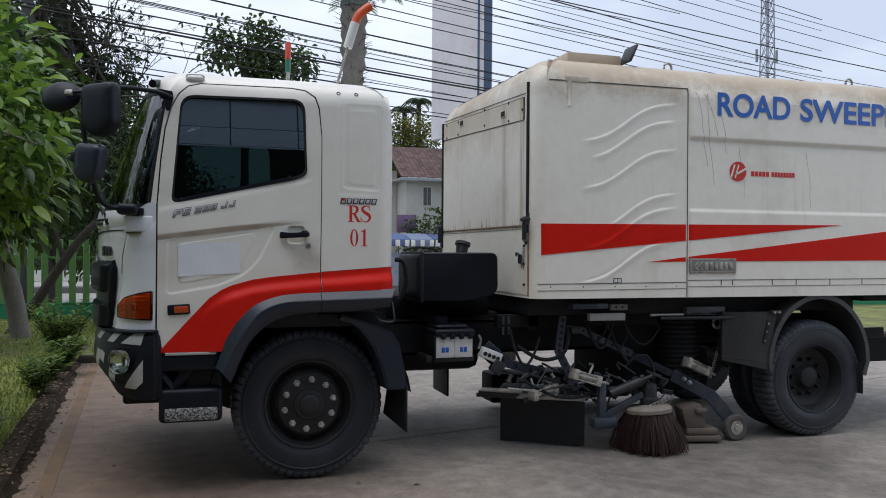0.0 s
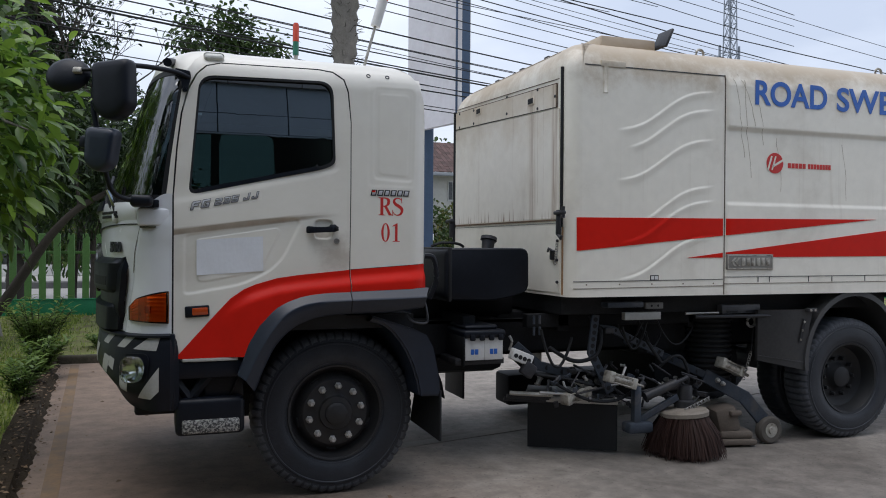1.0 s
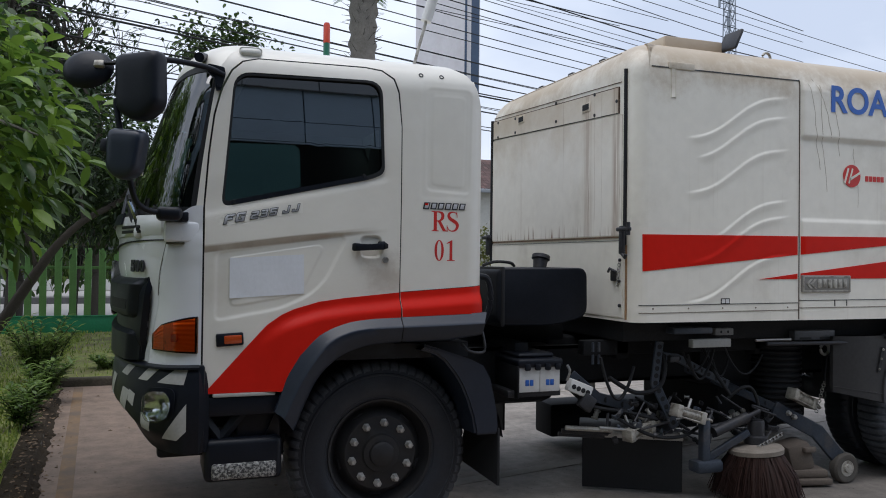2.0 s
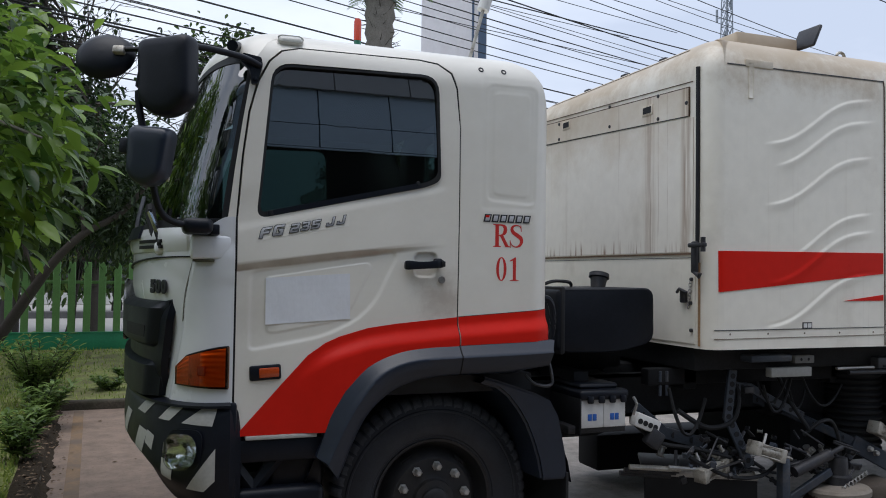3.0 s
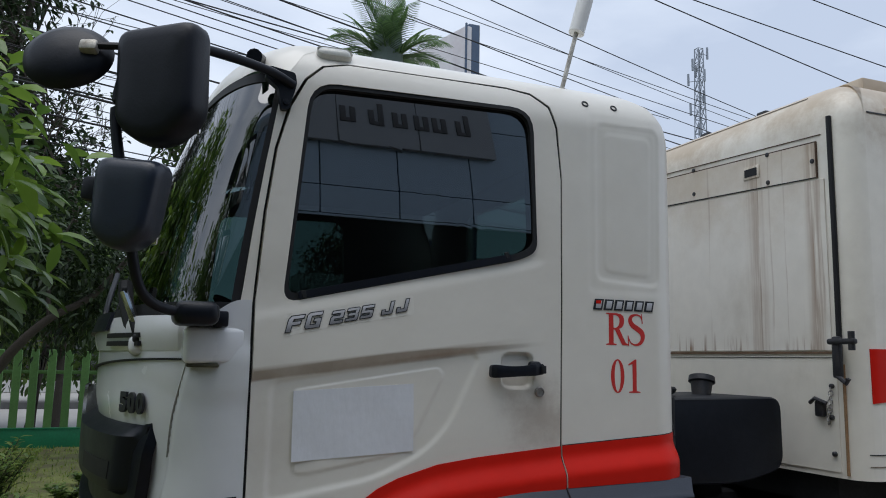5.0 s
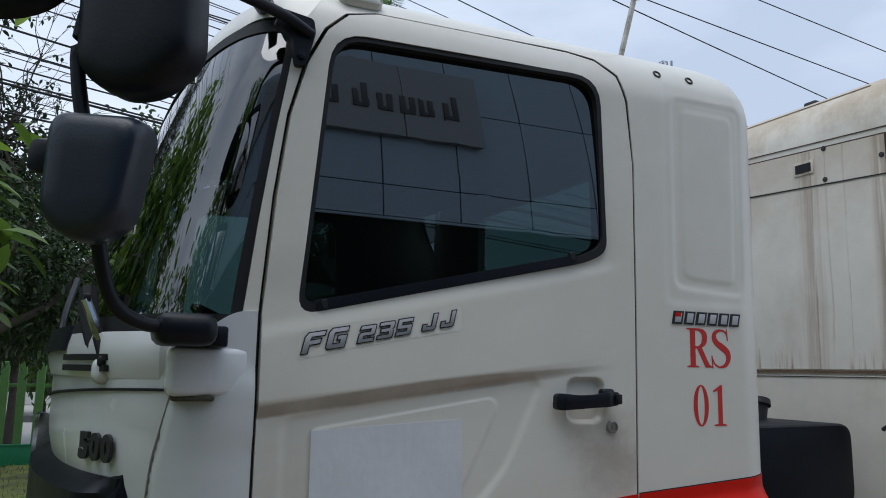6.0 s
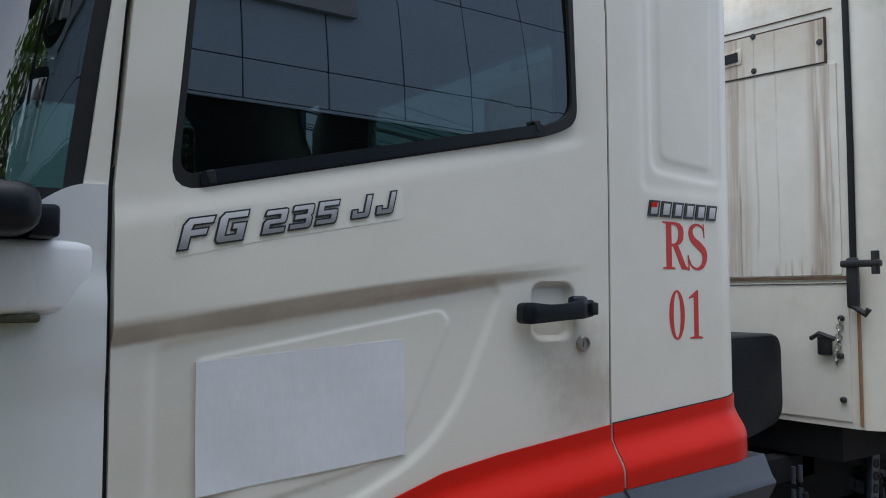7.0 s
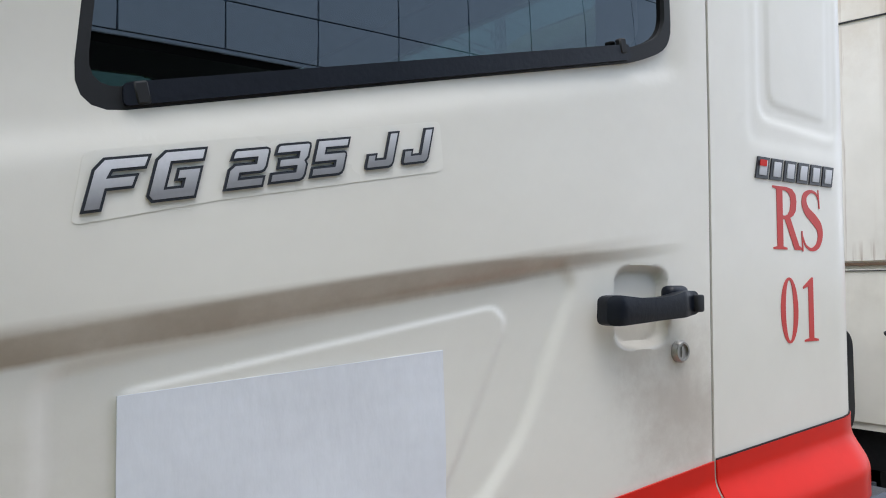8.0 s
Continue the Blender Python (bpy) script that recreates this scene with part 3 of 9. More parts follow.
cab = part("cab_side_panel", sheet(side_out, (), spans((-1.03, 0.05, 0.03), (0.05, 0.14, 0.03), (0.14, 0.53, 0.007)), quarter_y, 0.03, zstep=spans((1.2, 1.45, 0.008), (1.45, 1.86, 0.04), (1.86, 1.98, 0.006), (1.98, 2.40, 0.03), (2.40, 2.64, 0.008))), WHITE, truck, "cream white painted cab shell")
door_out = [(-0.947, 0.890), (-0.948, 1.80), (-0.943, 1.86), (-0.929, 2.06), (-0.906, 2.25), (-0.873, 2.378), (-0.828, 2.468), (-0.776, 2.519), (-0.70, 2.541), (-0.15, 2.551), (-0.065, 2.540), (-0.004, 2.498), (0.021, 2.428),
            (0.041, 2.25), (0.042, 1.85), (0.038, 1.37), (0.040, 1.250)] + [(x, z - 0.004) for x, z in reversed(ARCH_TOP[2:7])] + [(-0.570, 0.890)]
win_out = rounded([(-0.873, 1.797), (-0.818, 2.466), (-0.066, 2.484), (-0.048, 2.000), (-0.118, 1.968)], [0.05, 0.085, 0.085, 0.10, 0.05])
win_in = rounded([(-0.860, 1.822), (-0.807, 2.453), (-0.079, 2.471), (-0.062, 2.018), (-0.128, 1.987)], [0.035, 0.075, 0.075, 0.088, 0.04])
DOORX = spans((-0.95, -0.20, 0.006), (-0.20, -0.03, 0.005), (-0.03, 0.04, 0.01))
DOORZ = spans((0.90, 1.20, 0.03), (1.20, 1.55, 0.0055), (1.55, 1.72, 0.003), (1.72, 2.02, 0.012), (2.02, 2.44, 0.05), (2.44, 2.56, 0.015))
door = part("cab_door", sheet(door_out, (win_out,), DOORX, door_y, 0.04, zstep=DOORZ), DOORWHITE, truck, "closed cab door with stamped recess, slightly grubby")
part("window_seal", sheet(win_out, (win_in,), 0.03, lambda x, z: cab_y(x, z) - 0.004, 0.05), SEAL, door, "black rubber window seal")
sill = rounded([(-0.828, 1.8105), (-0.829, 1.832), (-0.148, 1.987), (-0.143, 1.9655)], 0.006, 3)
part("window_wiper_strip", sheet(sill, (), 0.05, lambda x, z: cab_y(x, z) - 0.009, 0.02), BLACK, door, "black plastic window sill strip")
for cx, cz in ((-0.812, 1.826), (-0.160, 1.983)):
    part("strip_clip", boxed((-0.007, -0.0105, -0.012), (0.007, 0.0, 0.010), 0.002, 1, pose(cx, 0, cz, 0, -13, 0)), SEAL, door)
part("window_glass", sheet(inset(win_in, -0.006), (), 0.04, lambda x, z: 0.003 + (z - 2.10) ** 2 / 8.6, 0.0), DOORGLASS, door, "dark tinted side window")
# red stripe
red_door = STRIPE_TOP[:-2] + [(0.038, 1.3788), (0.039, 1.250)] + [(x, z - 0.004) for x, z in reversed(ARCH_TOP[2:7])] + [(-0.568, 0.891)]
part("red_stripe", sheet(red_door, (), 0.009, lambda x, z: door_y(x, z) - 0.004, 0.003), RED, door, "glossy red swoosh stripe")
red_rear = [(0.047, 1.252), (0.045, 1.3795), (0.30, 1.3975), (0.527, 1.4135), (0.530, 1.268)]
part("red_stripe", sheet(red_rear, (), 0.009, lambda x, z: cab_y(x, z) - 0.004, 0.003), RED, cab, "glossy red stripe")
part("stripe_groove", sheet([(0.045, 1.3795), (0.045, 1.382), (0.30, 1.400), (0.527, 1.416), (0.527, 1.4135), (0.30, 1.3975)], (), 0.03, lambda x, z: cab_y(x, z) - 0.003, 0.002), SEAL, cab)
part("door_lower_trim", boxed((-0.90, -0.012, 0.872), (-0.60, 0.02, 0.889), 0.004), STRIPEW, door)
# dark shut lines behind the gaps
gap = bmesh.new()
block(gap, (-0.962, 0.010, 0.9), (-0.935, 0.07, 1.83))
block(gap, (-0.972, 0.026, 1.80), (-0.90, 0.07, 2.30))
seam_out = [(0.028, 1.252), (0.030, 1.85), (0.029, 2.25), (0.012, 2.42), (-0.018, 2.486), (-0.07, 2.528), (-0.15, 2.538), (-0.70, 2.528), (-0.775, 2.508)]
seam_in = [(-0.78, 2.534), (-0.70, 2.562), (-0.15, 2.572), (-0.05, 2.560), (0.015, 2.514), (0.043, 2.44), (0.060, 2.25), (0.061, 1.85), (0.058, 1.252)]
merged(gap, sheet(seam_out + seam_in, (), 0.03, lambda x, z: cab_y(x, z) + 0.004, 0.014))
part("door_gasket", gap, SEAL, cab)
part("pillar_seam", boxed((-0.990, -0.003, 1.789), (-0.954, 0.01, 1.7935), 0.001), SEAL, cab)

# sheet of white paper-like film taped on the door
film = [(-0.827, 1.352), (-0.828, 1.549), (-0.466, 1.572), (-0.462, 1.374)]
part("taped_sheet", sheet(film, (), 0.03, lambda x, z: 0.0005 - 0.0012 * math.sin(x * 23) * math.sin(z * 31) - 0.004 * inside(x, z, [(-0.84, 1.33), (-0.84, 1.40), (-0.75, 1.33)], 0.05), 0.002), PAPER, door, "white sheet of film taped over a mark")

# door handle, lock
grip = rounded([(-0.222, 1.592), (-0.220, 1.635), (-0.160, 1.629), (-0.105, 1.631), (-0.070, 1.639), (-0.042, 1.638), (-0.040, 1.606), (-0.070, 1.601), (-0.115, 1.599), (-0.160, 1.596)], [0.014, 0.014, 0.02, 0.02, 0.008, 0.008, 0.010, 0.015, 0.02, 0.02], 6)


def grip_y(x, z):
    """The pull bar bows out a little, with softened long edges and a raised rib at its hinge end."""
    mid = 1.613 + 0.05 * (x + 0.19)
    return -0.037 - 0.007 * (1 - min(1.0, abs(z - mid) / 0.026) ** 3) + 0.004 * smooth01((x + 0.075) / 0.02) + 0.016 * smooth01((-0.196 - x) / 0.028) ** 2


part("door_handle", sheet(grip, (), 0.007, grip_y, 0.018), BLACK, door, "black plastic pull handle")
part("handle_end", boxed((-0.084, -0.028, 1.602), (-0.044, -0.002, 1.646), 0.009, 3), BLACK, door)
part("handle_end", boxed((-0.186, -0.028, 1.602), (-0.166, 0.0, 1.624), 0.005, 2), BLACK, door)
part("handle_button", boxed((-0.053, -0.047, 1.608), (-0.037, -0.036, 1.633), 0.003), SEAL, door)
lock = bmesh.new()
lathe(lock, [(0.0165, 0.004), (0.0165, -0.006), (0.014, -0.010), (0.0115, -0.010), (0.0115, -0.007), (0.0, -0.007)], (-0.039, 0, 1.549), n=24)
block(lock, (-0.0412, -0.0085, 1.5415), (-0.0368, -0.0072, 1.5565))
part("door_lock", lock, STEEL, door, "round steel key lock")


# lettering on the cab
def letters(body, x, z, w, h, material, parent, y=-0.003, shear=0.0, bold=0.0, tilt=0.0, turn=None, label="", extrude=0.001):
    bm = text_mesh(body, w, h, shear, bold, extrude)
    m = pose(x, y, z, 0, -tilt, 0) if turn is None else turn
    return part("lettering", moved(bm, m), material, parent, label)


# squared italic model lettering, unit high and wide
BLOCKY = {
    "F": [(0, 0), (0, 0.80), (0.14, 1), (1, 1), (0.97, 0.72), (0.38, 0.72), (0.36, 0.65), (0.86, 0.65), (0.83, 0.37), (0.36, 0.37), (0.36, 0)],
    "G": [(0.14, 0), (0, 0.14), (0, 0.84), (0.14, 1), (1, 1), (1, 0.72), (0.36, 0.72), (0.36, 0.28), (0.64, 0.28), (0.64, 0.37), (0.48, 0.37), (0.48, 0.63), (1, 0.63), (1, 0)],
    "2": [(0, 0), (0, 0.52), (0.13, 0.645), (0.64, 0.645), (0.64, 0.71), (0, 0.71), (0.03, 0.94), (0.08, 1), (0.87, 1), (0.97, 0.95), (1, 0.86), (1, 0.49), (0.96, 0.39), (0.88, 0.355), (0.36, 0.355), (0.36, 0.29), (1, 0.29), (1, 0)],
    "3": [(0, 0), (0, 0.29), (0.64, 0.29), (0.64, 0.355), (0.14, 0.355), (0.14, 0.645), (0.64, 0.645), (0.64, 0.71), (0, 0.71), (0.02, 0.95), (0.08, 1), (0.87, 1), (0.97, 0.96), (1, 0.87), (1, 0.58), (0.94, 0.5), (1, 0.42), (1, 0.13), (0.96, 0.04), (0.87, 0)],
    "5": [(0, 0), (0, 0.29), (0.64, 0.29), (0.64, 0.355), (0, 0.355), (0, 1), (1, 1), (1, 0.71), (0.36, 0.71), (0.36, 0.645), (0.87, 0.645), (0.97, 0.60), (1, 0.51), (1, 0.13), (0.96, 0.04), (0.87, 0)],
    "J": [(0.12, 0), (0.03, 0.04), (0, 0.12), (0, 0.44), (0.36, 0.44), (0.36, 0.30), (0.62, 0.30), (0.62, 1), (1, 1), (1, 0.14), (0.96, 0.04), (0.86, 0)],
}
decal = rounded([(-0.872, 1.700), (-0.862, 1.766), (-0.478, 1.838), (-0.474, 1.780), (-0.74, 1.730)], 0.008, 3)
part("decal_film", sheet(decal, (), 0.03, lambda x, z: door_y(x, z) - 0.0006, 0.0003), surf("clear_decal_film", (0.79, 0.767, 0.697), 0.28, var=0.03), door, "clear film round the model lettering")
for ch, x0, z0, w, h in (("F", -0.860, 1.7165, 0.048, 0.050), ("G", -0.806, 1.7285, 0.046, 0.050), ("2", -0.733, 1.7445, 0.040, 0.042), ("3", -0.687, 1.7545, 0.039, 0.042), ("5", -0.642, 1.764, 0.039, 0.042), ("J", -0.577, 1.7775, 0.036, 0.042), ("J", -0.530, 1.787, 0.036, 0.042)):
    o = [(x0 - 0.005 + u * w * 1.02 + v * h * 0.24, z0 - 0.0065 + v * h + u * w * 0.185) for u, v in BLOCKY[ch]]
    letter = part("model_letter", sheet(o, (), 0, lambda x, z: door_y(x, z) - 0.0036, 0.002), DECALDARK, door, "silver model letter with a dark outline")
    part("letter_face", sheet(inset(o, 0.0025), (), 0, lambda x, z: door_y(x, z) - 0.0044, 0.0007), LETTERSILVER, letter, "silver letter face")


def stroke(pts, widths):
    """The outline of a pen stroke through points with its widths."""
    c = curve_pts([(x, 0, z) for x, z in pts], 5)
    n = len(c)
    a, b = [], []
    for i, p in enumerate(c):
        d = (c[min(i + 1, n - 1)] - c[max(i - 1, 0)]).normalized()
        f = i / (n - 1) * (len(widths) - 1)
        k = min(len(widths) - 2, int(f))
        w = (widths[k] + (widths[k + 1] - widths[k]) * (f - k)) / 2
        nx, nz = -d.z, d.x
        a.append((p.x + nx * w, p.z + nz * w))
        b.append((p.x - nx * w, p.z - nz * w))
    return a + b[::-1]


def ring(cx, cz, rx, rz, n=28):
    return [(cx + rx * math.cos(2 * math.pi * k / n), cz + rz * math.sin(2 * math.pi * k / n)) for k in range(n)]


# bookish letters with serifs, unit high: lists of (outline, holes)
GLYPHS = {
    "R": [([(0.0, 0), (0.0, 0.03), (0.10, 0.05), (0.10, 0.95), (0.0, 0.97), (0.0, 1.0), (0.36, 1.0), (0.50, 0.975), (0.585, 0.90), (0.61, 0.78), (0.585, 0.63), (0.52, 0.55), (0.44, 0.51), (0.66, 0.07), (0.74, 0.03), (0.74, 0), (0.54, 0), (0.30, 0.48), (0.25, 0.48), (0.25, 0.05), (0.35, 0.03), (0.35, 0)],
           [[(0.25, 0.94), (0.33, 0.94), (0.41, 0.90), (0.45, 0.83), (0.455, 0.74), (0.43, 0.63), (0.38, 0.565), (0.32, 0.54), (0.25, 0.54)]])],
    "S": [(stroke([(0.50, 0.78), (0.44, 0.92), (0.29, 0.965), (0.14, 0.90), (0.105, 0.77), (0.18, 0.64), (0.34, 0.53), (0.48, 0.41), (0.51, 0.25), (0.43, 0.095), (0.27, 0.035), (0.12, 0.10), (0.045, 0.25)], [0.02, 0.04, 0.05, 0.10, 0.13, 0.15, 0.17, 0.16, 0.13, 0.10, 0.05, 0.04, 0.02]), []),
          ([(0.485, 0.70), (0.465, 1.0), (0.49, 1.0), (0.515, 0.70)], []), ([(0.03, 0.0), (0.015, 0.32), (0.045, 0.32), (0.06, 0.0)], [])],
    "0": [(ring(0.27, 0.5, 0.25, 0.5), [ring(0.27, 0.5, 0.115, 0.46)])],
    "1": [([(0.06, 0), (0.06, 0.03), (0.19, 0.05), (0.19, 0.86), (0.05, 0.82), (0.04, 0.85), (0.28, 1.0), (0.325, 1.0), (0.325, 0.05), (0.45, 0.03), (0.45, 0)], [])],
}


def serif(ch, x, z, w, h):
    bm = bmesh.new()
    span = {"R": 0.74, "S": 0.56, "0": 0.54, "1": 0.45}[ch]
    for k, (o, holes) in enumerate(GLYPHS[ch]):
        f = lambda q: [(x + u / span * w, z + v * h) for u, v in q]
        merged(bm, sheet(f(o), [f(q) for q in holes], 0.02, lambda a, b, k=k: cab_y(a, b) - 0.0009 - 0.0001 * k, 0.0006))
    part("unit_letter" if ch in "RS" else "unit_digit", bm, REDTEXT, cab, "red serif unit letter" if ch in "RS" else "red serif unit digit")


serif("R", 0.214, 1.706, 0.088, 0.107)
serif("S", 0.298, 1.704, 0.069, 0.110)
serif("0", 0.230, 1.547, 0.057, 0.112)
serif("1", 0.296, 1.548, 0.052, 0.111)
# maker's badge on the quarter: plain slanted blocks
for i in range(6):
    bx = 0.164 + i * 0.0405
    o = [(bx, 1.822), (bx + 0.008, 1.858), (bx + 0.042, 1.858), (bx + 0.034, 1.822)]
    bar = part("badge_bar", sheet(o, (), 0.02, lambda x, z: quarter_y(x, z) - 0.003, 0.003), DECALDARK, cab)
    face = [(bx + 0.008 * q + s, 1.822 + 0.036 * q) for q, s in ((0.15, 0.0070), (0.85, 0.0070), (0.85, 0.0270), (0.15, 0.0270))]
    part("bar_face", sheet(face, (), 0.02, lambda x, z: quarter_y(x, z) - 0.0045, 0.0015), BADGESILVER, bar)
    if i == 0:
        part("bar_tip", sheet([(bx + 0.009, 1.8425), (bx + 0.0115, 1.853), (bx + 0.030, 1.853), (bx + 0.028, 1.8425)], (), 0, lambda x, z: quarter_y(x, z) - 0.0055, 0.001), RED, bar)

# rivets and roof marker lamp
for rx in (0.153, 0.270):
    rv = bmesh.new()
    lathe(rv, [(0.0135, 0.010), (0.0135, -0.001), (0.011, -0.003), (0.0085, -0.002), (0.0075, 0.001), (0.0, 0.001)], n=18)
    part("cab_plug", moved(rv, pose(rx, 0.0245, 2.540, -29, 0, 0)), GREASE, cab)
mk_m = pose(-0.737, 0.060, 2.570, -42, -1, 0)
part("roof_marker_lamp", boxed((-0.056, -0.034, -0.026), (0.056, -0.004, 0.026), 0.024, 5, mk_m), surf("milky_lens", (0.50, 0.50, 0.46), 0.22, var=0.12, scale=18, coat=0.4), cab, "milky roof marker lamp")
part("marker_base", boxed((-0.062, -0.008, -0.030), (0.062, 0.016, 0.030), 0.02, 4, mk_m), GREASE, cab)

# side repeater
part("side_repeater_frame", boxed((-0.888, -0.012, 1.120), (-0.757, 0.01, 1.183), 0.008, 2, pose(-0.82, 0, 1.15, 0, -3, 0) @ pose(0.82, 0, -1.15)), BLACK, door, "black lamp frame")
part("side_repeater", boxed((-0.850, -0.019, 1.131), (-0.766, -0.008, 1.172), 0.005, 2, pose(-0.82, 0, 1.15, 0, -3, 0) @ pose(0.82, 0, -1.15)), surf("side_lamp_lens", (0.46, 0.070, 0.016), 0.15, var=0.2, scale=40, coat=0.5), door, "dull orange side lamp")


# ---- cab front ----
def front_pt(u, z, off=0.0, x0=-0.957, xf=None, n=2.7, y0=0.0):
    """The cab's front at u (0 at the door gap, 1 in the middle, 2 at the far door) and height z."""
    if xf is None:
        xf = -1.325 - 0.045 * smooth01((z - 1.30) / 0.22)
    w = u if u <= 1 else 2 - u
    a = w * math.pi / 2
    s, c = max(0.0, math.sin(a)), max(0.0, math.cos(a))
    x = x0 - (x0 - xf) * s ** (2 / n) - off * s
    y = y0 + (CABW / 2 - y0) * (1 - c ** (2 / n)) - off * c
    return Vector((x, y if u <= 1 else CABW - y, z))


def loft(f, nu, nv, thick=None, mats=None):
    """A grid f(s, t) over 0..1, with a rim of depth thick (a vector)."""
    bm = bmesh.new()
    g = [[bm.verts.new(f(i / nu, j / nv)) for j in range(nv + 1)] for i in range(nu + 1)]
    for i in range(nu):
        for j in range(nv):
            fc = bm.faces.new((g[i][j], g[i + 1][j], g[i + 1][j + 1], g[i][j + 1]))
            if mats:
                fc.material_index = mats((i + 0.5) / nu, (j + 0.5) / nv)
    if thick is not None:
        t = Vector(thick)
        rim = [g[i][0] for i in range(nu + 1)] + [g[nu][j] for j in range(1, nv + 1)] + [g[i][nv] for i in range(nu - 1, -1, -1)] + [g[0][j] for j in range(nv - 1, 0, -1)]
        bk = [bm.verts.new(v.co + t) for v in rim]
        for k in range(len(rim)):
            l = (k + 1) % len(rim)
            bm.faces.new((rim[l], rim[k], bk[k], bk[l]))
    bmesh.ops.recalc_face_normals(bm, faces=bm.faces[:])
    return bm


def corner_relief(u, z):
    """The corner panels stand proud of the front panel along a slanting edge, with a faint swage line."""
    edge = 0.18 + 0.18 * (1.64 - z) / 0.54
    return 0.005 * smooth01((z - 1.50 - 0.25 * u) / 0.03) * smooth01((0.5 - u) / 0.2) + 0.011 * smooth01((edge - u) / 0.012) * smooth01((1.66 - z) / 0.03)


def panel_top(u):
    return 1.752 + 0.05 * smooth01((0.13 - min(u, 2 - u)) / 0.12)


part("front_panel", loft(lambda s, t: front_pt(2 * s, 1.01 + (panel_top(2 * s) - 1.01) * t, corner_relief(min(2 * s, 2 - 2 * s), 1.01 + 0.77 * t)), 260, 34, (0, 0.02, 0)), SKYWHITE, truck, "white painted cab front")
hoodseam = loft(lambda s, t: front_pt(0.20 + 1.60 * s, 1.630 + 0.006 * t - 0.05 * (1 - abs(2 * s - 1)) ** 2, 0.010), 40, 1, (0.01, 0, 0))
part("hood_seam", hoodseam, SEAL, truck)


# thin grey strip that paints the soft crease's shade along the corner panel
crease_strip = loft(lambda s, t: front_pt(0.181 + 0.09 * s + 0.0016 * t, 1.635 - 0.27 * s, 0.0075), 20, 1, (0.006, 0.004, 0))
part("panel_crease_shade", crease_strip, surf("shaded_seam_paint", (0.34, 0.34, 0.32), 0.6, var=0.2, scale=14), truck)


def grille_pt(s, t, off):
    z = 1.08 + 0.385 * t
    a = 0.425 - 0.075 * t
    return front_pt(a + (2 - 2 * a) * s, z, off, -0.957, -1.325)


part("grille", loft(lambda s, t: grille_pt(s, t, 0.018 + 0.03 * smooth01((1 - abs(2 * t - 1)) * 2)), 40, 12, (0.03, 0, 0)), BLACK, truck, "black plastic front grille")
def chamfer(s):
    """Full depth along the middle, sloping away over the outer ends."""
    return smooth01(s / 0.075) * smooth01((1 - s) / 0.075)


part("grille_bevel", loft(lambda s, t: grille_pt(0.01 + 0.98 * s, 0.40 + 0.55 * t, 0.030 + 0.056 * chamfer(s) * smooth01(t * 6) * smooth01((1 - t) * 7)), 80, 14, (0.03, 0, 0)), BLACK, truck, "bevelled upper grille bar")
part("lower_grille_bar", loft(lambda s, t: grille_pt(0.01 + 0.98 * s, -0.10 + 0.42 * t, 0.030 + 0.046 * chamfer(s) * smooth01((1 - t) * 5)), 80, 10, (0.03, 0, 0)), BLACK, truck)
for s0 in (0.10, 0.72):
    part("grille_slot", loft(lambda s, t, s0=s0: grille_pt(s0 + 0.18 * s, 0.55 + 0.13 * t, 0.0885), 12, 2, (0.02, 0, 0)), SEAL, truck)
em = bmesh.new()
lathe(em, [(0.150, 0.03), (0.165, -0.012), (0.160, -0.024), (0.140, -0.026), (0.132, -0.010), (0.0, -0.006)], (0, 0, 0), axis="X", n=28)
part("front_emblem", moved(em, pose(-1.388, CABW / 2, 1.365)), surf("dark_chrome", (0.16, 0.165, 0.17), 0.25, metal=0.9, var=0.2, scale=15), truck, "round dark chrome emblem ring")
# badge numbers on the front corner
pb, pn = front_pt(0.46, 1.49), front_pt(0.40, 1.49)
yaw = math.degrees(math.atan2(pn.y - pb.y, pn.x - pb.x))
for k, digit in enumerate("500"):
    bd = text_mesh(digit, 0.044, 0.060, 0.0, 0.06, 0.004)
    part("badge_digit", moved(bd, Matrix.Translation(front_pt(0.50, 1.476, 0.014)) @ pose(0, 0, 0, 0, 0, yaw) @ pose(0.053 * k, 0, 0)), DECALDARK, truck, "dark model number digit")


# amber turn lamp wrapping the corner, with a body-colour strip under it
def turn_pt(s, t, off=0.014):
    x_u = 0.015 + 0.30 * (1 - s)
    top = 1.262 - 0.055 * max(0.0, 1 - s) ** 1.3 - 0.03 * max(0, 0.25 - s) * 4
    bot = 1.092 + 0.012 * (1 - s)
    return front_pt(x_u, bot + (top - bot) * t, off)


lamp_zone = lambda s: 0.30 < s < 0.55


def lamp_back(s, t):
    """A reflector in three fields: ribs, a smooth dark hollow, ribs."""
    off = 0.0165 + (0.0 if lamp_zone(s) else 0.0022 * math.sin(t * 46 + s * 9))
    return turn_pt(s, t, off)


AMBERGLASS = pane("amber_glass", (1.0, 0.50, 0.22), 0.03, 0.02)
lamp = part("turn_lamp", loft(lambda s, t: turn_pt(s, t, 0.024 + 0.005 * math.sin(math.pi * s)), 16, 8, (0.01, 0.012, 0)), AMBERGLASS, truck, "amber corner turn lamp")
part("lamp_reflector", loft(lambda s, t: lamp_back(0.02 + 0.96 * s, 0.03 + 0.94 * t), 40, 60, None, lambda s, t: 1 if lamp_zone(s) else 0), (surf("ribbed_reflector", (0.95, 0.42, 0.10), 0.35, metal=0.2, var=0.15, scale=20), surf("lamp_hollow", (0.62, 0.20, 0.05), 0.3, metal=0.3, var=0.3, scale=20)), lamp, "ribbed reflector", 80)
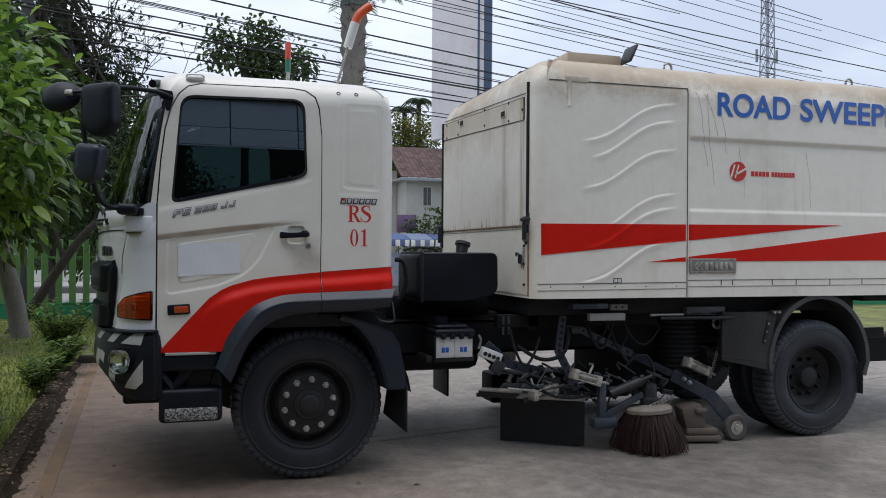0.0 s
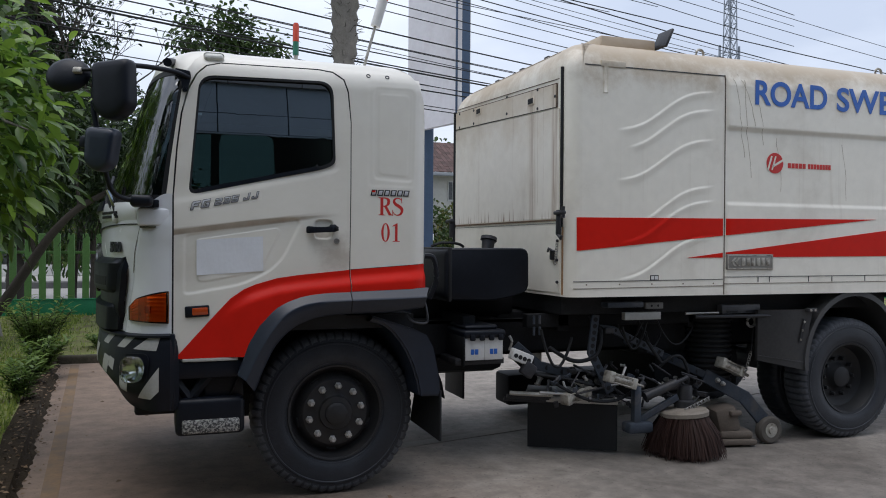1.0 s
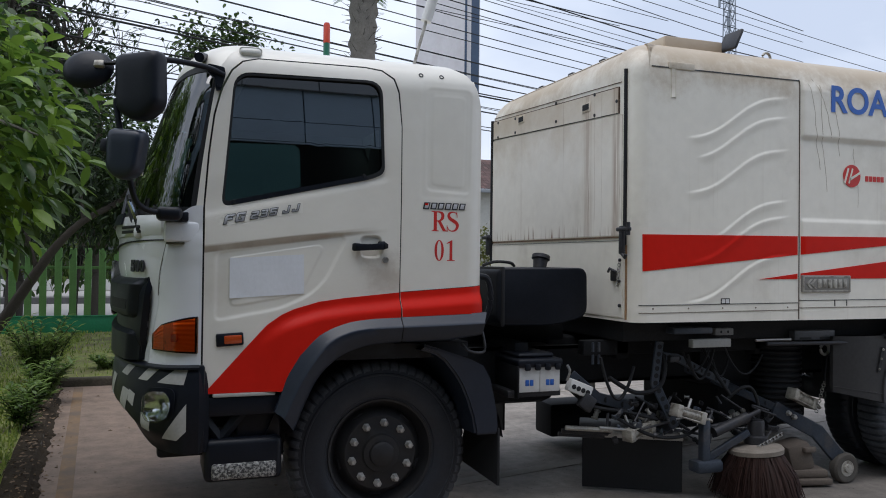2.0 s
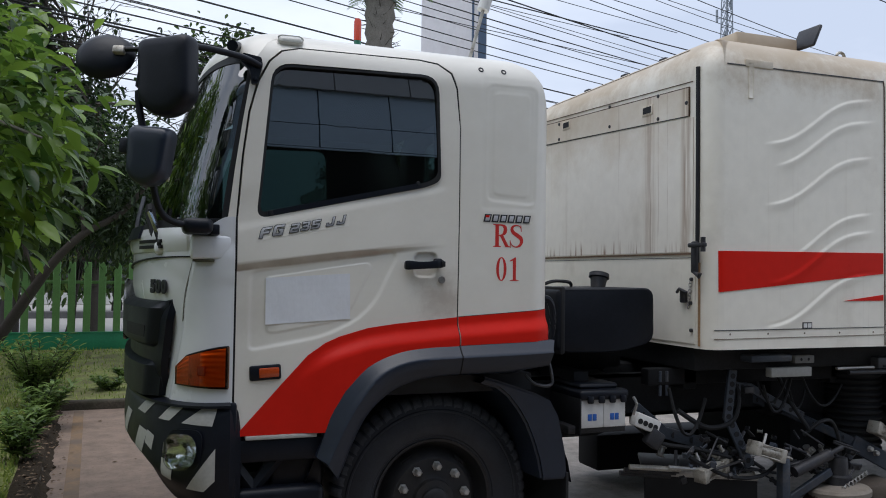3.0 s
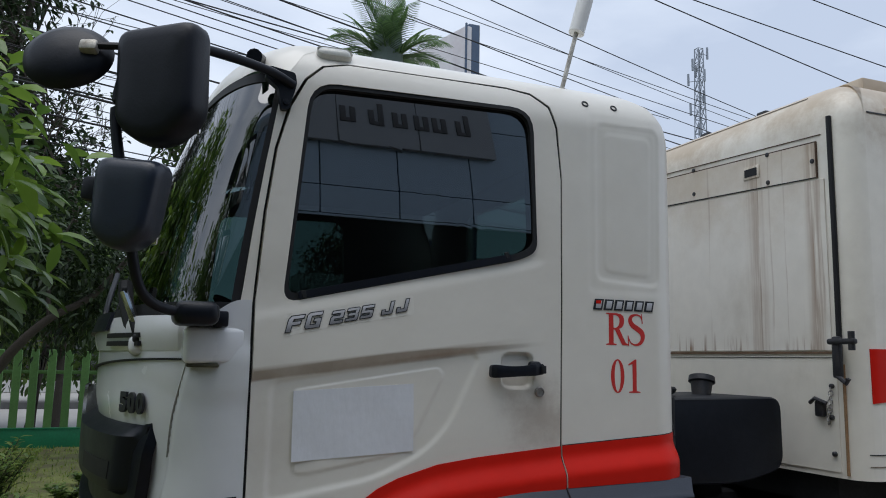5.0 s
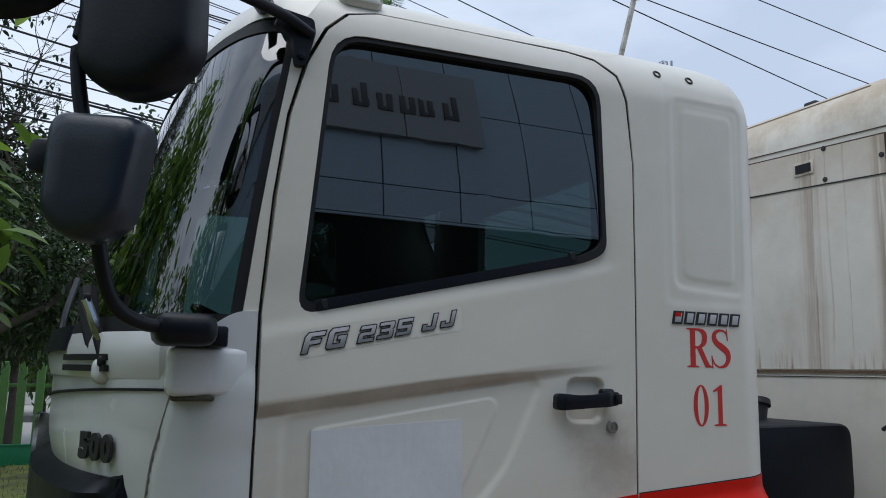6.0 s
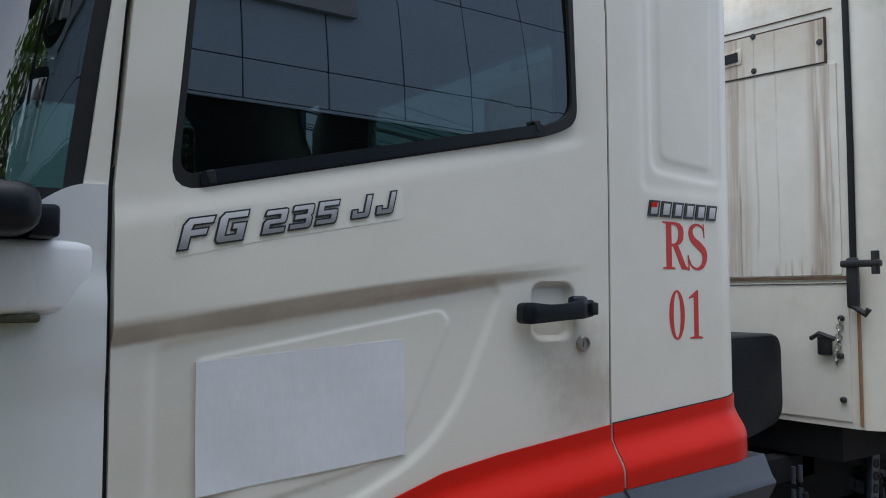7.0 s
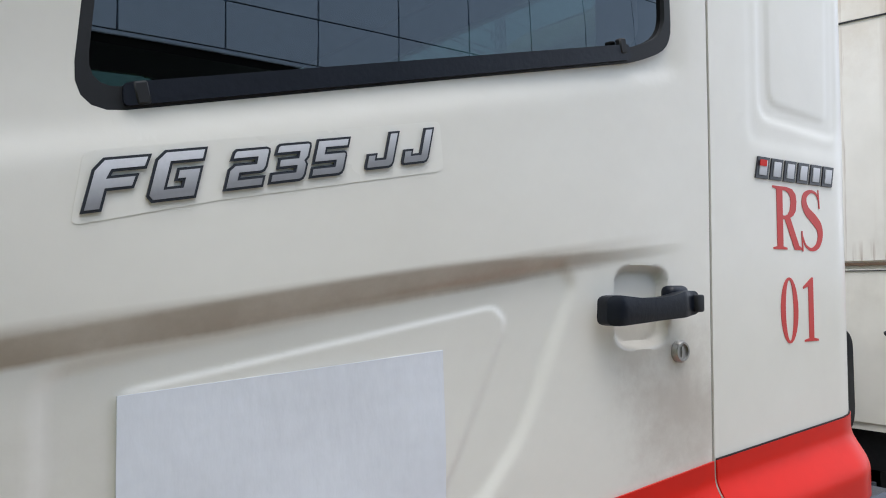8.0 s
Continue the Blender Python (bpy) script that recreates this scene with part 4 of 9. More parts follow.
part("turn_lamp_rim", loft(lambda s, t: turn_pt(-0.015 + 1.03 * s, -0.025 + 1.05 * t, 0.0135), 16, 8, (0.01, 0.02, 0)), SEAL, truck)
part("turn_lamp_bulb", moved(boxed((-0.018, -0.004, -0.02), (0.018, 0.004, 0.02), 0.004), Matrix.Translation(front_pt(0.14, 1.165, 0.022)) @ pose(0, 0, 0, 0, 0, -35)), surf("amber_reflector", (0.55, 0.06, 0.01), 0.25, var=0.2), truck)


# bumper with diagonal hazard stripes, painted on as bands that follow its shape
def bumper_at(u, t, off=0.0):
    w = min(u, 2 - u)
    z = 0.612 + 0.42 * t + 0.10 * smooth01((w - 0.22) / 0.45) * (1 - t)
    bulge = 0.030 * math.sin(math.pi * min(1, 0.12 + 0.8 * t)) - 0.06 * smooth01((0.30 - t) / 0.30) * smooth01((w - 0.05) / 0.2) - 0.015 * smooth01((t - 0.9) / 0.1)
    return front_pt(u, z, bulge + off, -0.965, -1.365, 2.5, -0.022)


bumper = part("bumper", loft(lambda s, t: bumper_at(2 * s, t), 96, 20, (0.05, 0.05, 0)), BLACK, truck, "black bumper with pale diagonal hazard stripes")
for quad in (((0.24, 0.81), (0.07, 0.79), (0.045, 0.97), (0.118, 0.965)), ((0.21, 0.17), (0.107, 0.16), (0.053, 0.265), (0.053, 0.58)), ((0.40, 0.80), (0.32, 0.81), (0.235, 0.96), (0.32, 0.96)), ((0.37, 0.22), (0.30, 0.22), (0.28, 0.42), (0.36, 0.42)),
             ((0.50, 0.45), (0.44, 0.42), (0.42, 0.60), (0.48, 0.62)), ((0.62, 0.25), (0.54, 0.25), (0.48, 0.60), (0.56, 0.60)), ((0.60, 0.78), (0.52, 0.78), (0.44, 0.96), (0.52, 0.96)), ((0.84, 0.30), (0.76, 0.30), (0.67, 0.70), (0.75, 0.70))):
    for far in (False, True):
        def stripe(s, t, quad=quad, far=far):
            (ua, ta), (ub, tb), (uc, tc), (ud, td) = quad
            u = (ua + (ub - ua) * s) * (1 - t) + (ud + (uc - ud) * s) * t
            return bumper_at(2 - u if far else u, (ta + (tb - ta) * s) * (1 - t) + (td + (tc - td) * s) * t, 0.003)

        part("hazard_stripe", loft(stripe, 8, 10), STRIPEW, bumper, "dirty white hazard stripe")
part("bumper_end", boxed((-0.985, -0.028, 0.612), (-0.937, 0.25, 1.032), 0.012), BLACK, truck)
part("bumper_ledge", loft(lambda s, t: front_pt(2 * s, 1.026 + 0.012 * t, 0.03 - 0.06 * t, -0.965, -1.36, 2.5, -0.022), 48, 3, (0, 0, -0.01)), BLACK, truck)
hl_c = bumper_at(0.205, 0.56, 0.0)
hl_m = Matrix.Translation(hl_c) @ pose(0, 0, 0, 4, 0, -38)
opening = sheet(rounded([(-0.095, -0.085), (-0.082, 0.082), (0.085, 0.086), (0.062, -0.078)], 0.05), (), 0, lambda x, z: -0.004, 0.004)
part("lamp_pocket", moved(opening, hl_m), BLACK, bumper)
bowl_out = rounded([(-0.082, -0.074), (-0.072, 0.070), (0.072, 0.074), (0.052, -0.068)], 0.055)
part("headlamp", moved(sheet(bowl_out, (), 0.012, lambda x, z: -0.034 + 0.028 * max(0.0, 1 - (x / 0.085) ** 2 - (z / 0.075) ** 2) + 0.0012 * math.sin(x * 420), 0.002), hl_m), surf("lamp_reflector", (0.72, 0.74, 0.76), 0.12, metal=1.0, var=0.15, scale=30), bumper, "silvery headlamp reflector")
part("headlamp_lens", moved(sheet(inset(bowl_out, -0.004), (), 0.02, lambda x, z: -0.038 - 0.010 * max(0.0, 1 - (x / 0.1) ** 2 - (z / 0.09) ** 2), 0.004), hl_m), LENS, bumper, "clear headlamp glass")

# windscreen, its black border, A-pillar far side
def screen_pt(s, t, off=0.0):
    z = 1.757 + 0.743 * t
    x0 = -0.988 + 0.098 * max(0.0, (z - 1.80) / 0.70) ** 1.15
    xf = -1.335 + 0.235 * max(0.0, t) ** 1.15
    p = front_pt(2 * s, z, off, x0, xf, 2.5, 0.012 + 0.05 * smooth01((t - 0.8) / 0.2))
    return p


part("windscreen", loft(lambda s, t: screen_pt(s, t), 64, 16), SCREEN, truck, "raked wraparound windscreen")
for a0, a1 in ((0.0, 0.012), (0.988, 1.0)):
    part("windscreen_border", loft(lambda s, t, a0=a0, a1=a1: screen_pt(a0 + (a1 - a0) * s, t, 0.005), 4, 16, (0.004, 0.004, 0)), SEAL, truck)
for b0, b1 in ((-0.03, 0.05), (0.955, 1.0)):
    part("windscreen_border", loft(lambda s, t, b0=b0, b1=b1: screen_pt(s, b0 + (b1 - b0) * t, 0.005), 64, 2, (0.006, 0, 0)), SEAL, truck)
part("cowl", loft(lambda s, t: front_pt(0.22 + 1.56 * s, 1.655 + 0.10 * t, 0.012 * math.sin(math.pi * t) + 0.006), 56, 4, (0.02, 0, 0)), SKYWHITE, truck, "white cowl panel under the windscreen")
part("cowl_vent", loft(lambda s, t: front_pt(0.62 + 0.76 * s, 1.715 + 0.06 * t, 0.032 - 0.02 * t), 40, 2, (0.01, 0, 0)), BLACK, truck)


# roof
def screen_top(y):
    """Where the windscreen's top edge runs, for y from the near side."""
    y = min(y, CABW - y)
    c = max(0.0, 1 - (y - 0.062) / (CABW / 2 - 0.062)) ** 1.25
    return -0.89 - 0.21 * max(0.0, 1 - c * c) ** 0.4


def roof_pt(s, t):
    y = 0.165 + (CABW - 0.33) * t
    xf = screen_top(y)
    x = xf + (0.525 - xf) * s
    crown = 0.045 * (1 - (2 * t - 1) ** 2)
    z = 2.628 + crown - (0.124 + crown) * arc01(1 - (x - xf) / 0.20) - 0.17 * arc01((x - 0.34) / 0.19)
    return Vector((x, y, z))


part("roof", loft(roof_pt, 48, 32, (0, 0, -0.02)), WHITE, truck, "white cab roof")
edge_a = [(-0.893, 2.47), (-0.835, 2.56), (-0.76, 2.61), (-0.6, 2.628)]


def corner_pt(s, t):
    """Fills between the pillar's top edge and the front of the roof."""
    k = min(2, int(s * 3))
    f = s * 3 - k
    ax = edge_a[k][0] + (edge_a[k + 1][0] - edge_a[k][0]) * f
    az = edge_a[k][1] + (edge_a[k + 1][1] - edge_a[k][1]) * f
    a = Vector((ax, cab_y(ax, az) - 0.001, az))
    b = roof_pt(0.245 * s, 0.0)
    return a.lerp(b, t) + Vector((-0.25, -0.6, 0.75)) * (0.022 * math.sin(math.pi * t) * (1 - s) ** 0.5)


for far in (False, True):
    rc = loft(corner_pt, 18, 10)
    if far:
        for v in rc.verts:
            v.co.y = CABW - v.co.y
        bmesh.ops.reverse_faces(rc, faces=rc.faces[:])
    part("roof_corner", rc, WHITE, truck)
# far side, rear wall, floor
far_out = [(-1.02, 1.80), (-0.95, 2.36), (-0.845, 2.56), (-0.6, 2.628), (0.24, 2.628), (0.42, 2.565), (0.525, 2.25), (0.528, 0.9), (-0.955, 0.9), (-0.957, 1.80)]
fs = sheet(far_out, (win_in,), 0.04, cab_y, 0.03)
for v in fs.verts:
    v.co.y = CABW - v.co.y
bmesh.ops.reverse_faces(fs, faces=fs.faces[:])
part("far_side_panel", fs, WHITE, truck)
fg = sheet(win_in, (), 0.1, cab_y, 0.0)
for v in fg.verts:
    v.co.y = CABW - v.co.y - 0.02
part("far_window_glass", fg, pane("far_window_glass", (0.25, 0.36, 0.33), 0.0, 0.02), truck)
rear_hole = rounded([(0.64, 1.93), (0.64, 2.45), (1.81, 2.45), (1.81, 1.93)], 0.06)
part("cab_rear_wall", sheet([(0.09, 1.20), (0.09, 2.44), (0.17, 2.565), (CABW - 0.17, 2.565), (CABW - 0.09, 2.44), (CABW - 0.09, 1.20)], (rear_hole,), 0, lambda y, z: 0.478, 0.04, "yz"), WHITE, truck)
part("rear_window_glass", sheet(rear_hole, (), 0, lambda y, z: 0.495, 0.0, "yz"), pane("rear_window_glass", (0.42, 0.58, 0.53), 0.0, 0.02), truck)
part("cab_floor", boxed((-0.98, 0.1, 1.02), (0.47, CABW - 0.1, 1.10)), INTERIOR, truck)
part("headlining", boxed((-0.70, 0.17, 2.53), (0.40, CABW - 0.17, 2.555)), INTERIOR, truck)
part("door_inner_card", boxed((-0.93, 0.055, 1.05), (0.03, 0.075, 1.77)), INTERIOR, door)

# cab inside: dashboard, seats, steering wheel
part("dashboard", boxed((-1.06, 0.14, 1.35), (-0.80, CABW - 0.14, 1.80), 0.06, 3), INTERIOR, truck, "dark grey dashboard")
wheel = bmesh.new()
lathe(wheel, [(0.20 + 0.014 * math.cos(a * math.pi / 4), 0.014 * math.sin(a * math.pi / 4)) for a in range(9)], axis="Z", n=36)
for a in (90, 210, 330):
    tube(wheel, [(0, 0, -0.02), (0.2 * math.cos(radians(a)), 0.2 * math.sin(radians(a)), 0)], 0.013, 8)
lathe(wheel, [(0.06, -0.03), (0.06, 0.0), (0.0, 0.01)], axis="Z", n=20)
part("steering_wheel", moved(wheel, pose(-0.70, CABW - 0.62, 1.83, 0, 32, 0)), BLACK, truck, "black steering wheel")
for sy in (0.55, CABW - 0.62):
    st = bmesh.new()
    block(st, (-0.42, sy - 0.24, 1.22), (0.10, sy + 0.24, 1.48), 0.06, 3)
    block(st, (0.06, sy - 0.23, 1.42), (0.22, sy + 0.23, 1.86), 0.06, 3, pose(0.14, 0, 1.42, 0, 10, 0) @ pose(-0.14, 0, -1.42))
    part("seat", st, SEATFABRIC, truck, "dark fabric cab seat")

# ---- wheel arch, step, mudguard ----
ARCH_EDGE = [(-0.570, 0.77), (-0.530, 0.860), (-0.482, 0.955), (-0.425, 1.042), (-0.350, 1.130), (-0.255, 1.181), (-0.135, 1.203), (0.04, 1.210), (0.30, 1.217), (0.498, 1.223)]
ARCH_LIP = [(-0.512, 0.694), (-0.487, 0.75), (-0.460, 0.82), (-0.393, 0.951), (-0.293, 1.049), (-0.185, 1.096), (-0.09, 1.113), (0.04, 1.121), (0.28, 1.126), (0.490, 1.150)]


def arch_section(a, b, c):
    """The plastic arch in section: a ledge from the cab (a) out to a soft edge (b), a face down to the lip (c), and the lip turned in."""
    f = lambda p, q, t: (p.x + (q.x - p.x) * t, p.z + (q.z - p.z) * t)
    pts = [(f(a, a, 0), 0.03), (f(a, a, 0), -0.034), (f(a, b, 0.7), -0.062), (f(a, b, 0.93), -0.072), (f(b, c, 0.03), -0.079), (f(b, c, 0.12), -0.082), (f(b, c, 0.5), -0.070), (f(b, c, 0.90), -0.052), (f(b, c, 1.0), -0.040), (f(b, c, 1.02), 0.22)]
    return [Vector((x, y, z)) for (x, z), y in pts]


arch_lines = [curve_pts([(x, 0, z) for x, z in line], 6) for line in (ARCH_TOP, ARCH_EDGE, ARCH_LIP)]
arch = bmesh.new()
arch_rows = [[arch.verts.new(p) for p in arch_section(a, b, c)] for a, b, c in zip(*arch_lines)]
for p, q in zip(arch_rows, arch_rows[1:]):
    for k in range(len(p) - 1):
        arch.faces.new((p[k], p[k + 1], q[k + 1], q[k]))
for row in (arch_rows[0], list(reversed(arch_rows[-1]))):
    arch.faces.new(row)
bmesh.ops.recalc_face_normals(arch, faces=arch.faces[:])
part("wheel_arch_flare", arch, PLASTIC, truck, "dark grey plastic wheel arch")
joint = [v + Vector((0, -0.0015, 0.0)) for v in arch_section(arch_lines[0][42], arch_lines[1][42], arch_lines[2][42])[1:9]]
part("flare_joint", tube(bmesh.new(), joint, 0.003, 5), SEAL, truck)
lpts = [(0.66 * math.cos(radians(a)), 0.52 + 0.60 * math.sin(radians(a))) for a in range(5, 176, 10)]
part("wheel_arch_liner", loft(lambda s, t: Vector((lpts[min(17, int(s * 17 + 0.5))][0], 0.03 + 0.60 * t, lpts[min(17, int(s * 17 + 0.5))][1])), 17, 2), BLACK, truck)
part("wheel_arch_back", boxed((-0.75, 0.62, 0.62), (0.62, 0.66, 1.2)), BLACK, truck)
# rear mudguard, curved over the back of the wheel
gpts = [(0.187, 1.10), (0.273, 1.075), (0.361, 1.045), (0.45, 1.015), (0.526, 0.977), (0.570, 0.90), (0.607, 0.73), (0.618, 0.60)]
gin = [(0.17, 1.07), (0.25, 1.045), (0.303, 1.005), (0.36, 0.935), (0.40, 0.87), (0.435, 0.79), (0.465, 0.70), (0.485, 0.60)]
mg = bmesh.new()
a = [bm_v for bm_v in (mg.verts.new((x, -0.005, z)) for x, z in gpts)]
b = [mg.verts.new((x, -0.005 + 0.012, z)) for x, z in gin]
c = [mg.verts.new((x, 0.46, z)) for x, z in gpts]
d = [mg.verts.new((x - 0.03, 0.46, z - 0.01)) for x, z in gin]
for k in range(len(gpts) - 1):
    for p, q in ((a, b), (c, a), (b, d)):
        mg.faces.new((p[k], p[k + 1], q[k + 1], q[k]))
mg.faces.new((a[-1], b[-1], d[-1], c[-1]))
bmesh.ops.recalc_face_normals(mg, faces=mg.faces[:])
bev = [e for e in mg.edges if e.calc_face_angle(0) > 0.6]
bmesh.ops.bevel(mg, geom=bev, offset=0.012, segments=2, affect="EDGES")
part("mudguard", mg, PLASTIC, truck, "grey plastic rear mudguard")
fl = bmesh.new()
fv = [fl.verts.new(p) for p in ((0.625, 0.0, 0.63), (0.615, 0.45, 0.63), (0.575, 0.45, 0.36), (0.625, 0.0, 0.318))]
fl.faces.new(fv)
r = bmesh.ops.extrude_face_region(fl, geom=fl.faces[:])
bmesh.ops.translate(fl, verts=[g for g in r["geom"] if isinstance(g, bmesh.types.BMVert)], vec=(-0.012, 0, 0))
bmesh.ops.recalc_face_normals(fl, faces=fl.faces[:])
part("mud_flap", fl, SEAL, truck, "black rubber mud flap")
part("mudguard_bracket", bent([(0.40, 0.02, 1.10), (0.44, -0.01, 1.06), (0.52, -0.01, 1.055), (0.525, 0.0, 1.12), (0.52, 0.03, 1.18)], 0.008, 6), GREASE, truck)

step = bmesh.new()
block(step, (-0.935, 0.0, 0.455), (-0.56, 0.34, 0.665), 0.03, 3)
part("cab_step", step, BLACK, truck, "black plastic cab step")
part("step_tread", boxed((-0.900, -0.014, 0.470), (-0.590, 0.06, 0.548), 0.012, 2), surf("worn_step_tread", (0.40, 0.40, 0.38), 0.5, metal=0.2, var=0.4, scale=60, bump=0.6, bscale=120, dirt=0.95, dirt_col=(0.03, 0.032, 0.036), dscale=70, dark=0.42, wide=0.14), truck, "worn chequered step tread")
for bx in ((-0.955, 0.79), (-0.750, 0.79)):
    part("step_brace", tube(bmesh.new(), [(bx[0], 0.06, bx[1]), (-0.858, 0.06, 0.655)], 0.030, 6), BLACK, truck)
part("step_bracket", boxed((-0.78, 0.06, 0.64), (-0.56, 0.35, 0.86), 0.02), BLACK, truck)
part("sill_panel", boxed((-0.955, 0.0, 0.775), (-0.57, 0.06, 0.873), 0.015), BLACK, truck)
part("step_stay", bent([(-0.99, 0.08, 0.80), (-0.97, 0.06, 0.72), (-0.94, 0.05, 0.62)], 0.016, 8), GREASE, truck)


# ---- wheels ----
def tyre_mesh(w, r=0.50):
    """A worn truck tyre round the y axis, outer face at y = 0, with lugs on its shoulders."""
    bm = bmesh.new()
    n = 224
    prof = [(0.285, 0.030, 0), (0.294, 0.012, 0), (0.304, 0.010, 0), (0.308, 0.004, 0), (0.318, 0.002, 0), (0.326, -0.003, 0), (0.36, -0.006, 0), (0.41, -0.004, 0), (0.418, -0.002, 0), (0.422, -0.005, 0), (0.430, -0.004, 0), (0.434, 0.001, 0), (0.440, 0.002, 0), (0.450, 0.004, 1), (0.462, 0.006, 1), (0.470, 0.010, 1), (0.484, 0.022, 1), (r - 0.004, 0.040, 1), (r, 0.065, 1), (r, 0.10, 2), (r, w - 0.10, 2), (r, w - 0.065, 1), (r - 0.004, w - 0.040, 1), (0.484, w - 0.022, 1), (0.44, w, 0), (0.35, w, 0), (0.285, w - 0.03, 0)]
    rings = []
    for pr, py, k in prof:
        ring = []
        for i in range(n):
            a = 2 * math.pi * i / n
            g = 0.008 if k == 1 and i % 4 < 1 else (0.006 if k == 2 and i % 8 < 2 else 0)
            ring.append(bm.verts.new(((pr - g) * math.cos(a), py, (pr - g) * math.sin(a))))
        rings.append(ring)
    for (p, q), (one, two) in zip(zip(rings, rings[1:]), zip(prof, prof[1:])):
        for i in range(n):
            f = bm.faces.new((p[i], p[(i + 1) % n], q[(i + 1) % n], q[i]))
            f.material_index = 1 if one[2] and two[2] and one[0] > 0.445 and i % 4 else 0
    bmesh.ops.recalc_face_normals(bm, faces=bm.faces[:])
    return bm


# lug faces: dust plus painted-in sheen; grooves keep the dark rubber as painted shade
TREAD = surf("dusty_lit_tread", (0.074, 0.080, 0.092), 0.8, var=0.35, scale=9, dirt=0.6, dirt_col=(0.026, 0.030, 0.038), dscale=7, dark=0.48, bump=0.15, bscale=120)


def nut(bm, at, r, h):
    lathe(bm, [(r * 1.25, 0), (r * 1.2, -h * 0.25), (r, -h * 0.3), (r, -h), (r * 0.6, -h * 1.25), (0, -h * 1.25)], at, n=6)


NUTSTEEL = surf("bright_worn_steel", (0.50, 0.49, 0.47), 0.45, metal=0.5, var=0.2, scale=30, dirt=0.4, dirt_col=(0.2, 0.17, 0.13), dscale=20)


def front_wheel(at):
    w = part("front_wheel", moved(tyre_mesh(0.26), pose(*at)), (TYRE, TREAD), truck, "black truck tyre with dusty worn tread")
    rim = bmesh.new()
    lathe(rim, [(0.285, 0.03), (0.295, 0.016), (0.291, 0.006), (0.279, 0.010), (0.267, 0.035), (0.253, 0.075), (0.242, 0.085), (0.224, 0.060), (0.210, 0.030), (0.197, 0.018), (0.115, 0.015), (0.105, 0.010), (0.098, -0.010), (0.07, -0.014), (0.066, -0.03), (0.05, -0.04), (0.0, -0.042)], at, n=72)
    part("rim", rim, RIM, w, "dusty black steel rim")
    for k in range(10):
        a = radians(36 * k + 12)
        nb = bmesh.new()
        nut(nb, (at[0] + 0.163 * math.cos(a), at[1] + 0.016, at[2] + 0.163 * math.sin(a)), 0.0185, 0.034)
        part("lug_nut", nb, NUTSTEEL, w, "worn steel lug nut")
    for k in range(5):
        a = radians(72 * k + 50)
        hole = boxed((-0.030, -0.002, -0.011), (0.030, 0.004, 0.011), 0.0)
        part("hand_hole", moved(hole, pose(at[0] + 0.224 * math.cos(a), at[1] + 0.056, at[2] + 0.224 * math.sin(a), 0, 90 - math.degrees(a), 0) @ pose(0, 0, 0, 28, 0, 0)), SEAL, w)
    return w


front_wheel((0, 0.175, 0.50))


REARRIM = surf("rear_rim_black", (0.009, 0.010, 0.012), 0.6, var=0.25, scale=8, dirt=0.4, dirt_col=(0.018, 0.017, 0.016), dscale=6)
REAR = pose(4.213, 0, 0.482) @ Matrix.Scale(0.964, 4)


def rear_wheel(y):
    m = REAR @ pose(0, y / 0.964, 0)
    w = part("rear_wheel", moved(tyre_mesh(0.25), m), (TYRE, TREAD), truck, "black truck tyre with dusty worn tread")
    rim = bmesh.new()
    lathe(rim, [(0.285, 0.03), (0.295, 0.016), (0.291, 0.006), (0.279, 0.010), (0.262, 0.05), (0.250, 0.12), (0.21, 0.14), (0.185, 0.145), (0.13, 0.145), (0.105, 0.13), (0.085, 0.085), (0.06, 0.075), (0.0, 0.075)], (0, 0, 0), n=64)
    part("rim", moved(rim, m), REARRIM, w, "dusty black dished rim")
    for k in range(10):
        a = radians(36 * k)
        nb = bmesh.new()
        nut(nb, (0.155 * math.cos(a), 0.145, 0.155 * math.sin(a)), 0.016, 0.03)
        part("lug_nut", moved(nb, m), REARRIM, w)
    return w


rear_wheel(0.29)
# plain dark rubber on these treads puts their shade into the colour
for name, m in (("inner_rear_wheel", REAR @ pose(0, 0.62, 0)), ("far_rear_wheel", REAR @ pose(0, 2.02, 0)), ("far_front_wheel", pose(0, 2.05, 0.50))):
    part(name, moved(tyre_mesh(0.25), m), (TYRE, TYRE), truck)
part("rear_axle", tube(bmesh.new(), [(4.2, 0.5, 0.5), (4.2, 2.0, 0.5)], 0.09, 12), GREASE, truck)
part("front_axle", tube(bmesh.new(), [(0, 0.4, 0.48), (0, 2.1, 0.48)], 0.06, 12), GREASE, truck)

# rear mudguard: a tall half drum with a rolled edge and a curved front apron
GUARD = surf("dusty_grey_mudguard", (0.050, 0.051, 0.054), 0.5, var=0.2, scale=4, dirt=0.5, dirt_col=(0.085, 0.078, 0.066), dscale=4)
APRON = surf("dusty_dark_apron", (0.026, 0.0255, 0.026), 0.6, var=0.3, scale=5, dirt=0.5, dirt_col=(0.050, 0.043, 0.035), dscale=5)
arcp = [(4.66, 0.50)] + [(4.198 + 0.50 * math.cos(radians(a)), 0.62 + 0.56 * math.sin(radians(a))) for a in range(0, 181, 6)] + [(3.705, 0.575)]


